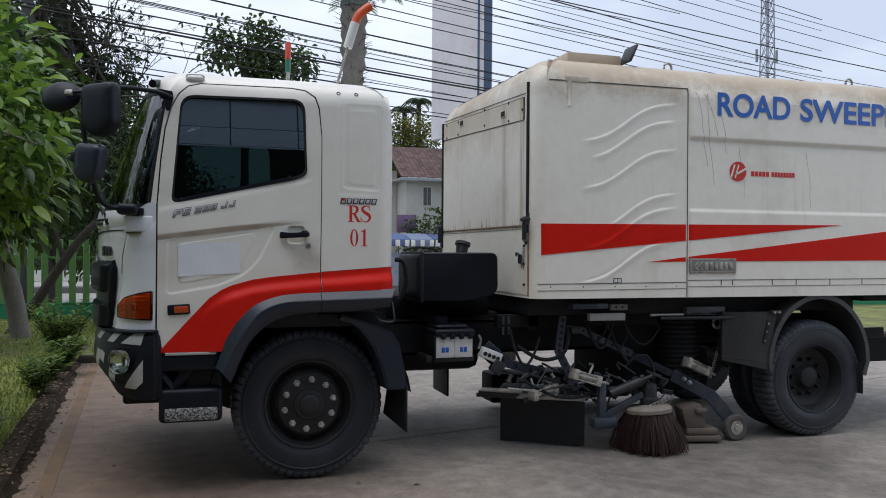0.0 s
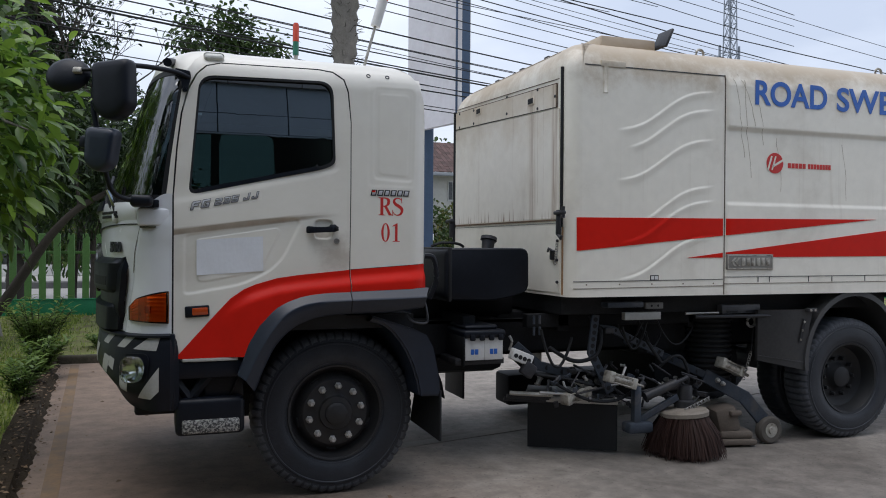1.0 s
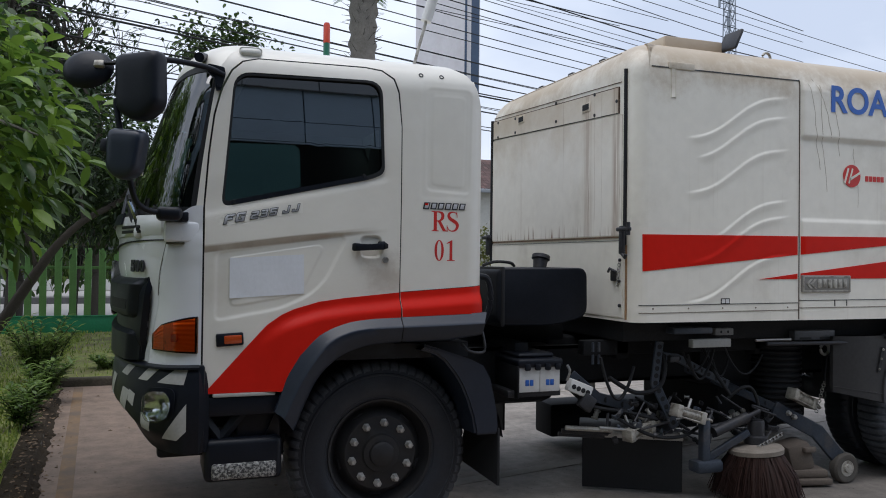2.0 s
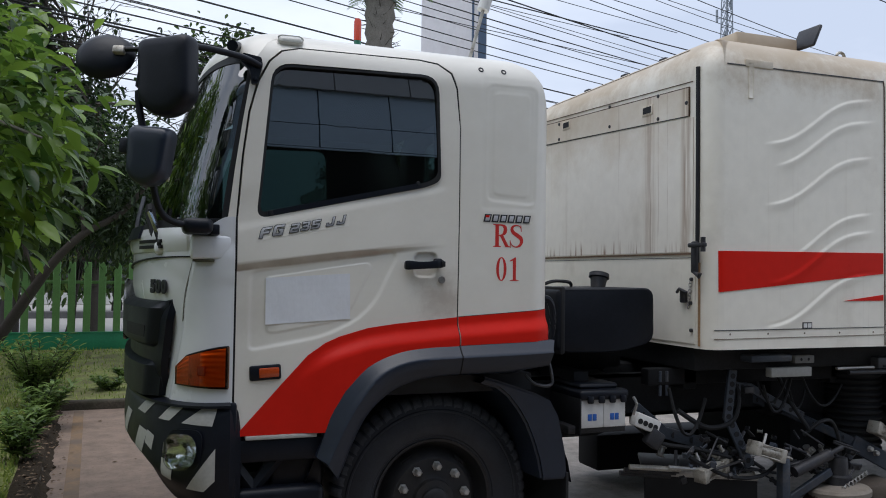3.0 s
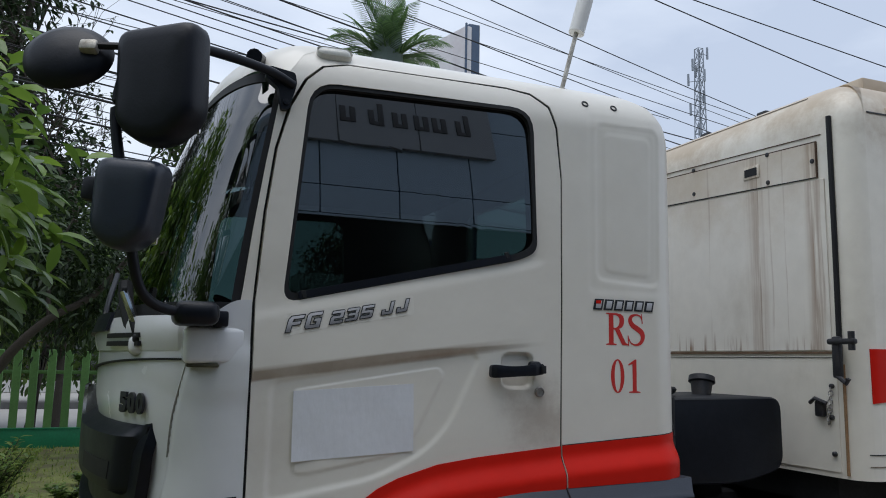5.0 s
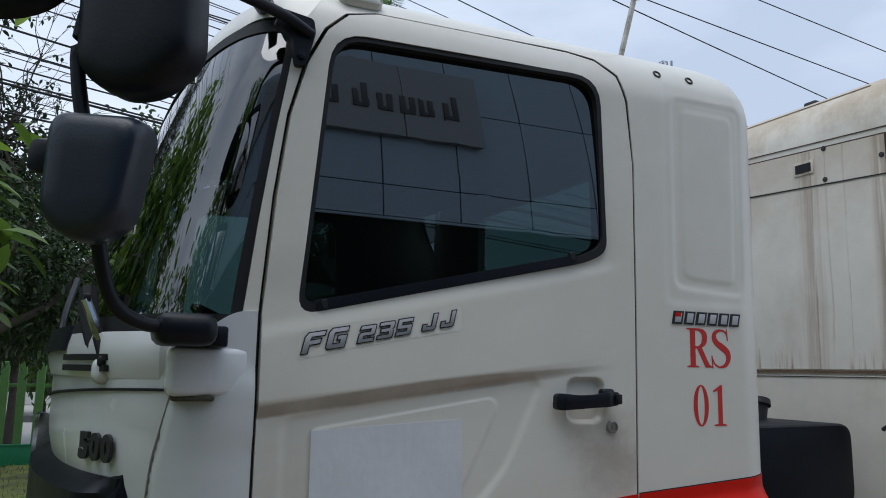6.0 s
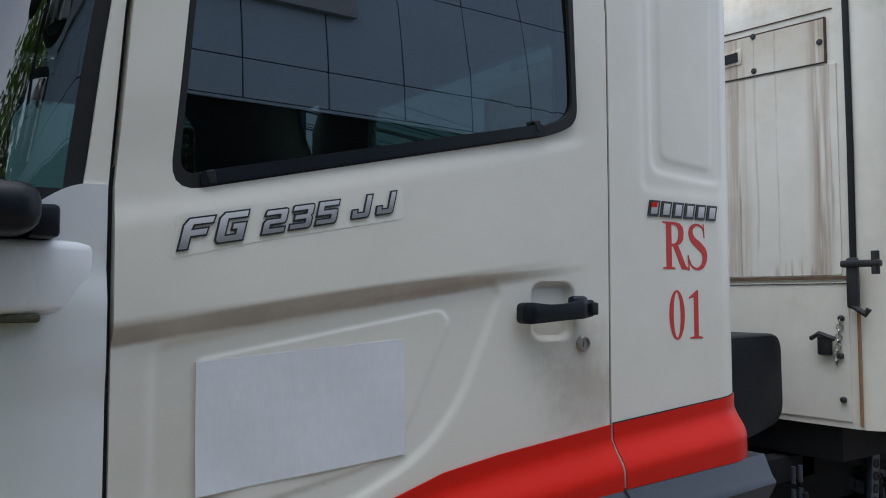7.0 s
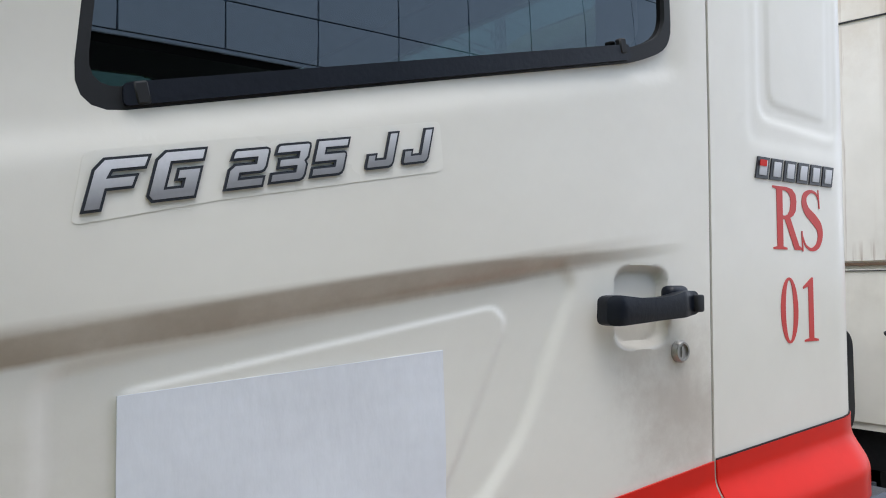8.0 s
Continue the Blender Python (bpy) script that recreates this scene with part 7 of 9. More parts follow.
lathe(rd, [(0.0, -0.045), (0.03, -0.044), (0.07, -0.036), (0.098, -0.018), (0.106, 0.0), (0.100, 0.006), (0.0, 0.012)], n=36)
for v in rd.verts:
    v.co.x *= 1.08
    v.co.z *= 0.90
kerb_mirror = part("round_mirror", moved(rd, m3), BLACK, truck, "black oval kerb mirror")
part("round_mirror_mount", moved(boxed((0.045, -0.060, -0.014), (0.090, -0.030, 0.018), 0.008, 2), m3), ALU, kerb_mirror, "pale metal mirror mount")
part("round_mirror_rod", tube(bmesh.new(), [(-1.41, -0.20, 2.405), (-1.33, -0.215, 2.41)], 0.010, 8), BLACK, truck)
part("roof_horn", bent([(-0.90, 0.19, 2.548), (-0.955, 0.11, 2.545), (-0.985, 0.02, 2.525)], 0.024, 12), BLACK, truck, "black cowl lamp on the roof edge")
# wiper arms, spindle scoop and cowl vents
wiper = part("wiper_arm", bent([(-1.250, 0.215, 1.703), (-1.272, 0.21, 1.765), (-1.297, 0.21, 1.826)], 0.011, 8), CHROME, truck, "bright metal wiper arm")
part("wiper_nut", boxed((-1.302, 0.20, 1.818), (-1.286, 0.225, 1.838), 0.004, 2), SEAL, wiper)
part("wiper_arm", bent([(-1.33, 1.3, 1.70), (-1.36, 1.25, 1.80), (-1.33, 1.6, 2.0)], 0.012, 8), BLACK, truck)
scoop = part("wiper_scoop", boxed((-1.274, 0.175, 1.640), (-1.222, 0.27, 1.700), 0.022, 4), SKYWHITE, truck, "white scoop round the wiper spindle")
part("scoop_hollow", boxed((-1.264, 0.168, 1.676), (-1.230, 0.21, 1.704), 0.010, 3), SEAL, scoop)
part("wiper_spindle", tube(bmesh.new(), [(-1.245, 0.20, 1.69), (-1.268, 0.215, 1.745)], 0.016, 8, True, 0.010), SEAL, truck)
part("wiper_linkage", bent([(-1.262, 0.26, 1.71), (-1.285, 0.30, 1.79), (-1.292, 0.33, 1.86)], 0.022, 8), SEAL, truck, "black wiper linkage cover")
for z0 in (1.668, 1.692):
    part("cowl_vent", loft(lambda s, t, z0=z0: front_pt(0.40 + 0.22 * s, z0 + 0.014 * t, 0.0235), 10, 2, (0.01, 0, 0)), SEAL, truck, "dark cowl vent")

# warning pole and amber-topped work lamp on the roof
pl = bmesh.new()
tube(pl, [(0.04, 2.0, 2.64), (0.04, 2.0, 3.09)], 0.018, 12)
pole = part("beacon_pole", pl, ALU, truck, "pale beacon pole on the roof")
part("beacon_green", tube(bmesh.new(), [(0.04, 2.0, 3.09), (0.04, 2.0, 3.20)], 0.025, 16), surf("green_beacon", (0.03, 0.16, 0.10), 0.3), pole, "green beacon section")
bcn = bmesh.new()
lathe(bcn, [(0.026, 3.20), (0.026, 3.335), (0.019, 3.355), (0.0, 3.36)], (0.04, 2.0, 0), axis="Z", n=18)
part("beacon_red", bcn, surf("red_beacon", (0.55, 0.06, 0.025), 0.25, var=0.1), pole, "red beacon section")
rod = part("work_lamp_rod", tube(bmesh.new(), [(0.168, 0.24, 2.60), (0.262, 0.24, 2.945)], 0.009, 8), ALU, truck, "thin pale rod")
part("work_lamp_body", tube(bmesh.new(), [(0.250, 0.24, 2.90), (0.262, 0.24, 2.94), (0.292, 0.24, 3.045), (0.300, 0.24, 3.07)], 0.031, 14), BATTERY, rod, "white lamp body")
part("work_lamp_head", bent([(0.298, 0.24, 3.062), (0.322, 0.24, 3.12), (0.365, 0.24, 3.165), (0.405, 0.24, 3.195)], 0.030, 14), surf("orange_plastic", (0.72, 0.10, 0.02), 0.35, var=0.1), rod, "orange lamp head")
part("work_lamp_tip", tube(bmesh.new(), [(0.400, 0.24, 3.190), (0.425, 0.24, 3.225)], 0.016, 10), BATTERY, rod)

# ---- ground, pavement, kerbs, lawn, road ----
CONCRETE = surf("stained_concrete", (0.265, 0.235, 0.203), 0.72, var=0.20, scale=1.3, dirt=0.6, dirt_col=(0.10, 0.082, 0.066), dscale=0.9, dark=0.48, bump=0.25, bscale=45)
KERBMAT = surf("mossy_brown_kerb", (0.065, 0.052, 0.038), 0.95, var=0.45, scale=5, dirt=0.8, dirt_col=(0.026, 0.026, 0.013), dscale=5, dark=0.42, bump=0.9, bscale=30)
LAWNMAT = surf("lawn_soil", (0.17, 0.19, 0.05), 0.95, var=0.45, scale=3, dirt=0.85, dirt_col=(0.085, 0.066, 0.038), dscale=1.6, dark=0.42, bump=0.6, bscale=50)
EARTH = surf("far_ground", (0.12, 0.13, 0.07), 0.95, var=0.25, scale=0.2)
ROADMAT = surf("pale_road", (0.36, 0.35, 0.335), 0.85, var=0.12, scale=0.7, bump=0.2, bscale=60)
GREENPAINT = surf("green_fence_paint", (0.012, 0.18, 0.08), 0.5, var=0.2, scale=3, dirt=0.3, dirt_col=(0.03, 0.08, 0.04), dscale=2)
SLATPAINT = surf("faded_green_slat", (0.10, 0.22, 0.065), 0.55, var=0.2, scale=4, dirt=0.4, dirt_col=(0.05, 0.08, 0.03), dscale=3, island=0.15)


def flat(points, z0, z1):
    """A slab with the given plan between two heights."""
    bm = bmesh.new()
    lo = [bm.verts.new((x, y, z0)) for x, y in points]
    hi = [bm.verts.new((x, y, z1)) for x, y in points]
    bm.faces.new(hi)
    bm.faces.new(list(reversed(lo)))
    for k in range(len(points)):
        l = (k + 1) % len(points)
        bm.faces.new((lo[k], lo[l], hi[l], hi[k]))
    bmesh.ops.recalc_face_normals(bm, faces=bm.faces[:])
    return bm


# brown tint over the slabs, denser towards the kerb, broken up by noise
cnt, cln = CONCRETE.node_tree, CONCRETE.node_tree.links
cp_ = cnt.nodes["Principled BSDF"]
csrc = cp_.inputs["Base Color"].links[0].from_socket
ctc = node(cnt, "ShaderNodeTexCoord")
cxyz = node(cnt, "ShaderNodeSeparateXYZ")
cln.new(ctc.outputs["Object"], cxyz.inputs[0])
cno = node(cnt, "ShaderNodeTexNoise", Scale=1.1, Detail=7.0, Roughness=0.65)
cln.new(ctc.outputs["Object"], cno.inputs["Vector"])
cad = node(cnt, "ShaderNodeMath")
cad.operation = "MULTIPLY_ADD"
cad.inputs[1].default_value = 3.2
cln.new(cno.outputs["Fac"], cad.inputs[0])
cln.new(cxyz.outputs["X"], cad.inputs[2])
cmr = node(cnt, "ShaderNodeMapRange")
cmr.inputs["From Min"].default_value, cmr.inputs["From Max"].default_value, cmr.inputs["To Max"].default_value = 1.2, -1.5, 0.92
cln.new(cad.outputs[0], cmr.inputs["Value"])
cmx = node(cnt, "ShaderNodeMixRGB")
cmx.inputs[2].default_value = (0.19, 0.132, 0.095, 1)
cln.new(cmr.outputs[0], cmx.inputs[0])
# stain with painted-in shade under the cab front; plain darker patch at the sweep gear
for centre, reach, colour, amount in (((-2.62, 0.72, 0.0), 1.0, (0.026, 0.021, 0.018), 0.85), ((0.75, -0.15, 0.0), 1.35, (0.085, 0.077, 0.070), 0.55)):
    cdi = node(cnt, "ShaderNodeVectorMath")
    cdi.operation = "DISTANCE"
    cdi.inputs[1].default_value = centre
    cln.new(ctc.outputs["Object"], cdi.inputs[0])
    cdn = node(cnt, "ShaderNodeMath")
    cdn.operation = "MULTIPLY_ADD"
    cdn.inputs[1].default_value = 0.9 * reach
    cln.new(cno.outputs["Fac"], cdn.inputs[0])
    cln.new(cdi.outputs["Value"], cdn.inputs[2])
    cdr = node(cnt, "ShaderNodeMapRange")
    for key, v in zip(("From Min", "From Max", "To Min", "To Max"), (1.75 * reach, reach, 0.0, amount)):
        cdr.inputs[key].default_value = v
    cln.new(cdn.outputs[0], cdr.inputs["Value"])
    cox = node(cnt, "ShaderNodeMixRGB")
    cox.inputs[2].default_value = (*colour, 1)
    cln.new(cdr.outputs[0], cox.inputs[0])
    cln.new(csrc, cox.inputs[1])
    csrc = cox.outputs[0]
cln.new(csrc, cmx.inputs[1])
cmo = node(cnt, "ShaderNodeTexNoise", Scale=5.5, Detail=9.0, Roughness=0.72)
csp = node(cnt, "ShaderNodeTexNoise", Scale=42.0, Detail=2.0)
for n in (cmo, csp):
    cln.new(ctc.outputs["Object"], n.inputs["Vector"])
cm1 = node(cnt, "ShaderNodeMapRange")
cm2 = node(cnt, "ShaderNodeMapRange")
for r, values in ((cm1, (0.30, 0.70, 0.62, 1.30)), (cm2, (0.66, 0.72, 1.0, 0.35))):
    for key, v in zip(("From Min", "From Max", "To Min", "To Max"), values):
        r.inputs[key].default_value = v
cln.new(cmo.outputs["Fac"], cm1.inputs["Value"])
cln.new(csp.outputs["Fac"], cm2.inputs["Value"])
cmm = node(cnt, "ShaderNodeMath")
cmm.operation = "MULTIPLY"
cln.new(cm1.outputs[0], cmm.inputs[0])
cln.new(cm2.outputs[0], cmm.inputs[1])
csc = node(cnt, "ShaderNodeVectorMath")
csc.operation = "SCALE"
cln.new(cmx.outputs[0], csc.inputs[0])
cln.new(cmm.outputs[0], csc.inputs["Scale"])
cln.new(csc.outputs[0], cp_.inputs["Base Color"])

solo("ground", flat([(-600, -600), (700, -600), (700, 900), (-600, 900)], -0.30, -0.06), EARTH, (0, 0, -0.06), "flat grassy earth reaching to the horizon", kind="structure")


def kerb_x(y):
    return -1.80 - 0.064 * y


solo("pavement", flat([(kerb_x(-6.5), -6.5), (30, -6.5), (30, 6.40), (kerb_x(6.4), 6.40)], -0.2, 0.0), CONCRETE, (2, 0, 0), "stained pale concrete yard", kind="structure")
# lawn with a gently uneven top
def lawn(name, x0, x1, y0, y1, edge, n):
    bm = bmesh.new()
    g = []
    for i in range(n + 1):
        row = []
        for j in range(n + 1):
            y = y0 + (y1 - y0) * j / n
            xe = edge(y)
            x = x0 + (xe - x0) * i / n
            z = 0.075 + 0.03 * noise.noise((x * 0.8, y * 0.8, 1.0)) - (0.03 if i in (n,) else 0)
            row.append(bm.verts.new((x, y, z)))
        g.append(row)
    for i in range(n):
        for j in range(n):
            bm.faces.new((g[i][j], g[i + 1][j], g[i + 1][j + 1], g[i][j + 1]))
    return solo(name, bm, LAWNMAT, (x0, y0, 0), "patchy green lawn with bare soil", kind="structure")


lawn("lawn", -30, 0, -12, 16.0, lambda y: kerb_x(min(y, 6.4)) - 0.16 if y < 6.55 else kerb_x(6.4), 60)
lawn("lawn", kerb_x(6.4), 30, 6.55, 16.0, lambda y: 30.0, 30)


def kerb_stones(name, p, q, w, h, n, label):
    """A row of kerb stones from p to q."""
    p, q = Vector((*p, 0)), Vector((*q, 0))
    d = (q - p) / n
    root = thing(name, p, label, "", kind="structure")
    ln = d.length
    base = bmesh.new()
    block(base, (0.003, 0, -0.15), (ln - 0.003, w, h), 0.03, 3)
    ob = part("kerb_stone", base, KERBMAT, root)
    ob.matrix_parent_inverse = Matrix.Identity(4)
    m0 = d.to_track_quat("X", "Z").to_matrix().to_4x4()
    rg = random.Random(3)
    for k in range(n):
        o = ob if k == 0 else ob.copy()
        if k:
            scene.collection.objects.link(o)
        o.matrix_basis = Matrix.Translation(d * k + Vector((0, 0, rg.uniform(-0.008, 0.008)))) @ m0 @ pose(0, 0, 0, rg.uniform(-1, 1), 0, rg.uniform(-0.6, 0.6))
    return root


kerb_stones("kerb", (kerb_x(-6.4), -6.4), (kerb_x(6.45), 6.45), 0.15, 0.065, 17, "low mossy brown kerb along the lawn")
kerb_stones("kerb", (kerb_x(6.42), 6.42), (26, 6.42), 0.15, 0.10, 34, "low brown kerb across the end of the yard")
yl = flat([(kerb_x(-6) + 0.14, -6), (kerb_x(-6) + 0.24, -6), (kerb_x(6.3) + 0.27, 6.3), (kerb_x(6.3) + 0.17, 6.3)], 0.0, 0.004)
YELLOW = surf("worn_ochre_line", (0.20, 0.125, 0.066), 0.85, var=0.25, scale=4, dirt=0.96, dirt_col=(0.125, 0.094, 0.070), dscale=3.4, dark=0.36, wide=0.3)
solo("line_marking", yl, YELLOW, (-1.8, 0, 0), "worn ochre painted line", kind="structure")
PALE = surf("pale_concrete_strip", (0.30, 0.27, 0.235), 0.85, var=0.15, scale=2, dirt=0.3, dscale=2, bump=0.2)
for a, b, w in (((0.2, 0.98), (14.0, 4.25), 0.13), ((3.0, 4.4), (14.0, 6.2), 0.06)):
    dx, dy = b[0] - a[0], b[1] - a[1]
    solo("slab_joint", flat([a, b, (b[0], b[1] + w), (a[0], a[1] + w)], 0.0, 0.005), PALE, (*a, 0), "pale strip between concrete slabs", kind="structure")
# dead leaves and grit on the concrete along the kerb
LITTER = surf("dry_leaf", (0.15, 0.10, 0.06), 0.9, var=0.3, island=0.7)
lf = bmesh.new()
rg = random.Random(11)
for k in range(900):
    y = rg.uniform(-2.5, 6.3)
    x = kerb_x(y) + rg.gauss(-0.04, 0.08)
    s = rg.uniform(0.005, 0.014)
    z = 0.085 if x < kerb_x(y) - 0.005 else 0.032 if x < kerb_x(y) + 0.04 else 0.004
    if k % 24 == 0:
        x, z, s = kerb_x(y) + rg.uniform(0, 3.0), 0.004, rg.uniform(0.010, 0.024)
    a = rg.uniform(0, 6.3)
    z += rg.uniform(0, 0.008)
    vs = [lf.verts.new((x + s * math.cos(a + t) * (1.6 if i % 2 == 0 else 0.7), y + s * math.sin(a + t) * (1.6 if i % 2 == 0 else 0.7), z + (0.008 if i == 1 else 0))) for i, t in enumerate((0, 1.57, 3.14, 4.71))]
    lf.faces.new(vs)
# a crumbling bank of soil against the kerb
SOIL = surf("dark_crumbly_soil", (0.036, 0.027, 0.018), 1.0, spec=0.1, var=0.6, scale=9, dirt=0.6, dirt_col=(0.050, 0.036, 0.018), dscale=7, bump=0.9, bscale=40)
bank = bmesh.new()
rows = []
for k in range(261):
    y = -6.2 + 12.5 * k / 260
    w = 0.025 + 0.05 * noise.noise((3.0, y * 2.1, 0.4)) + 0.03 * noise.noise((7.0, y * 9.0, 0.4))
    h = 0.045 + 0.02 * noise.noise((1.0, y * 3.0, 2.0))
    rows.append([bank.verts.new((kerb_x(y) + dx, y, z)) for dx, z in ((-0.19, 0.055), (-0.10, 0.074 + h * 0.3), (-0.01, 0.060 + h * 0.3), (w * 0.5, h * 0.6), (w + 0.03, 0.001))])
for p, q in zip(rows, rows[1:]):
    for k in range(4):
        bank.faces.new((p[k], p[k + 1], q[k + 1], q[k]))
bmesh.ops.recalc_face_normals(bank, faces=bank.faces[:])
solo("soil_bank", bank, SOIL, (-1.8, 0, 0), "dark crumbling soil washed over the kerb", kind="structure")
solo("fallen_leaves", lf, LITTER, (-1.8, 0, 0), "dry brown leaves and grit along the kerb", "leaves", kind="stuff")

# road beyond the fence, median, far pavement
solo("road", flat([(-300, 16), (300, 16), (300, 25), (-300, 25)], -0.2, -0.02), ROADMAT, (0, 20, -0.02), "pale grey road", kind="structure")
solo("median_kerb", flat([(-300, 25), (300, 25), (300, 26), (-300, 26)], -0.2, 0.18), surf("dark_median", (0.10, 0.10, 0.10), 0.85, var=0.3, scale=0.5), (0, 25, 0), "dark low median", kind="structure")
solo("road", flat([(-300, 26), (300, 26), (300, 36), (-300, 36)], -0.2, -0.02), ROADMAT, (0, 31, -0.02), "pale far carriageway", kind="structure")
solo("boundary_wall", flat([(-300, 36), (6, 36), (6, 36.3), (-300, 36.3)], 0.0, 0.5), surf("whitewashed_wall", (0.6, 0.6, 0.58), 0.8, var=0.1, scale=1), (0, 36, 0), "low whitewashed wall across the road", kind="structure")

# ---- green slat fence ----
fence = thing("fence", (6, 13.0, 0), "green fence of upright slats on a solid green base", "fence")
for fx0, fx1 in ((-16, 3.3), (7.5, 30)):
    part("base_panel", boxed((fx0, 13.0, -0.02), (fx1, 13.06, 0.385), 0.01), GREENPAINT, fence, "solid dark green base panel")
    part("base_cap", boxed((fx0, 12.985, 0.375), (fx1, 13.075, 0.40), 0.006), GREENPAINT, fence)
    part("top_rail", boxed((fx0, 13.055, 1.30), (fx1, 13.085, 1.36), 0.006), SLATPAINT, fence)
slat0 = None
rg = random.Random(5)
for k in range(175):
    x = -16 + 0.262 * k
    if 3.2 < x < 7.6:
        continue
    if slat0 is None:
        bm = boxed((-0.064, -0.02, 0), (0.064, 0.02, 1.33), 0.008, 1)
        slat0 = part("slat", bm, SLATPAINT, fence)
        ob = slat0
    else:
        ob = slat0.copy()
        scene.collection.objects.link(ob)
    ob.matrix_parent_inverse = fence.matrix_basis.inverted()
    ob.matrix_basis = pose(x, 13.03, 0.38 + rg.uniform(-0.012, 0.012), 0, rg.uniform(-0.5, 0.5), 0)


# ---- plants ----
def leaf(bm, at, d, n, ln, w):
    """One pointed leaf from at along d, its face towards n, folded and drooping."""
    d = d.normalized()
    s = d.cross(n)
    if s.length < 0.01:
        s = d.cross(Vector((0, 1, 0.3)))
    s.normalize()
    up = s.cross(d)
    ts = ((0.0, 0.0), (0.30, 0.85), (0.62, 1.0), (0.86, 0.55), (1.0, 0.0))
    mid, lft, rgt = [], [], []
    for t, k in ts:
        c = at + d * (ln * t) - Vector((0, 0, ln * 0.28 * t * t))
        mid.append(bm.verts.new(c))
        if k:
            lft.append(bm.verts.new(c + s * (w * k / 2) + up * (w * 0.16 * k)))
            rgt.append(bm.verts.new(c - s * (w * k / 2) + up * (w * 0.16 * k)))
    for side, flipped in ((lft, False), (rgt, True)):
        faces = [(mid[0], side[0], mid[1]), (mid[1], side[0], side[1], mid[2]), (mid[2], side[1], side[2], mid[3]), (mid[3], side[2], mid[4])]
        for f in faces:
            bm.faces.new(tuple(reversed(f)) if flipped else f)


def crown_points(rg, blobs, n):
    """Points in a cloud of ellipsoids (centre, radii), thicker at their skins."""
    out = []
    tot = sum(r[0] * r[1] * r[2] for _, r in blobs)
    for c, r in blobs:
        for _ in range(max(1, int(n * r[0] * r[1] * r[2] / tot))):
            v = Vector((rg.gauss(0, 1), rg.gauss(0, 1), rg.gauss(0, 1))).normalized()
            k = rg.uniform(0.25, 1.0) ** 0.45
            p = Vector((c[0] + v.x * r[0] * k, c[1] + v.y * r[1] * k, c[2] + v.z * r[2] * k))
            out.append((p, v))
    return out


def tree(name, base, height, r0, blobs, n, ln, w, leafmat, bark, label, seed, lean=(0, 0), clump=3, spread=0.25, limbs=8):
    rg = random.Random(seed)
    root = thing(name, base, label, "tree")
    b = Vector(base)
    top = b + Vector((lean[0], lean[1], height))
    tr = bmesh.new()
    mids = [b.lerp(top, t) + Vector((rg.uniform(-0.06, 0.06), rg.uniform(-0.06, 0.06), 0)) * (0 < t < 1) for t in (0, 0.25, 0.5, 0.75, 1)]
    tube(tr, curve_pts(mids, 4), r0, 12, True, r0 * 0.55)
    for k in range(limbs):
        c, r = blobs[k % len(blobs)]
        s = b.lerp(top, rg.uniform(0.55, 1.0))
        e = Vector(c) + Vector((rg.uniform(-1, 1) * r[0], rg.uniform(-1, 1) * r[1], rg.uniform(-0.6, 0.8) * r[2])) * 0.8
        tube(tr, curve_pts([s, s.lerp(e, 0.5) + Vector((0, 0, 0.12 * (e - s).length)), e], 4), r0 * 0.34, 6, True, r0 * 0.06)
    part("trunk", tr, bark, root)
    cr = bmesh.new()
    for p, v in crown_points(rg, blobs, n):
        for _ in range(clump):
            q = p + Vector((rg.gauss(0, spread), rg.gauss(0, spread), rg.gauss(0, spread)))
            d = (v + Vector((rg.gauss(0, 0.7), rg.gauss(0, 0.7), rg.gauss(0, 0.5) - 0.1)))
            nrm = Vector((rg.gauss(0, 0.5), rg.gauss(0, 0.5), 1))
            k = rg.uniform(0.6, 1.15)
            leaf(cr, q, d, nrm, ln * k, w * k)
    part("crown", cr, leafmat, root)
    return root


BARK = surf("grey_bark", (0.22, 0.20, 0.175), 0.9, var=0.25, scale=6, dirt=0.4, dirt_col=(0.10, 0.10, 0.08), dscale=3, bump=0.6, bscale=25, stretch=(1, 1, 0.3))
DARKBARK = surf("dark_bark", (0.05, 0.042, 0.034), 0.95, var=0.3, scale=7, bump=0.6, bscale=30, stretch=(1, 1, 0.3))
BIGLEAF = leafy("broad_green_leaves", (0.040, 0.10, 0.022), (0.27, 0.42, 0.06), 0.28, 0.42)
DARKLEAF = leafy("dark_green_leaves", (0.012, 0.028, 0.010), (0.035, 0.065, 0.02), 0.6)
MIDLEAF = leafy("mid_green_leaves", (0.025, 0.055, 0.012), (0.07, 0.115, 0.025), 0.6)
YELLEAF = leafy("yellowish_leaves", (0.07, 0.10, 0.02), (0.20, 0.19, 0.04), 0.6)
FROND = leafy("palm_frond_leaflets", (0.05, 0.11, 0.035), (0.16, 0.27, 0.10), 0.35, 0.4)
DENSELEAF = leafy("dense_green_leaves", (0.035, 0.075, 0.018), (0.14, 0.22, 0.05), 0.5, 0.4)
OLEANDER = leafy("narrow_green_leaves", (0.05, 0.10, 0.02), (0.19, 0.28, 0.07), 0.4, 0.4)

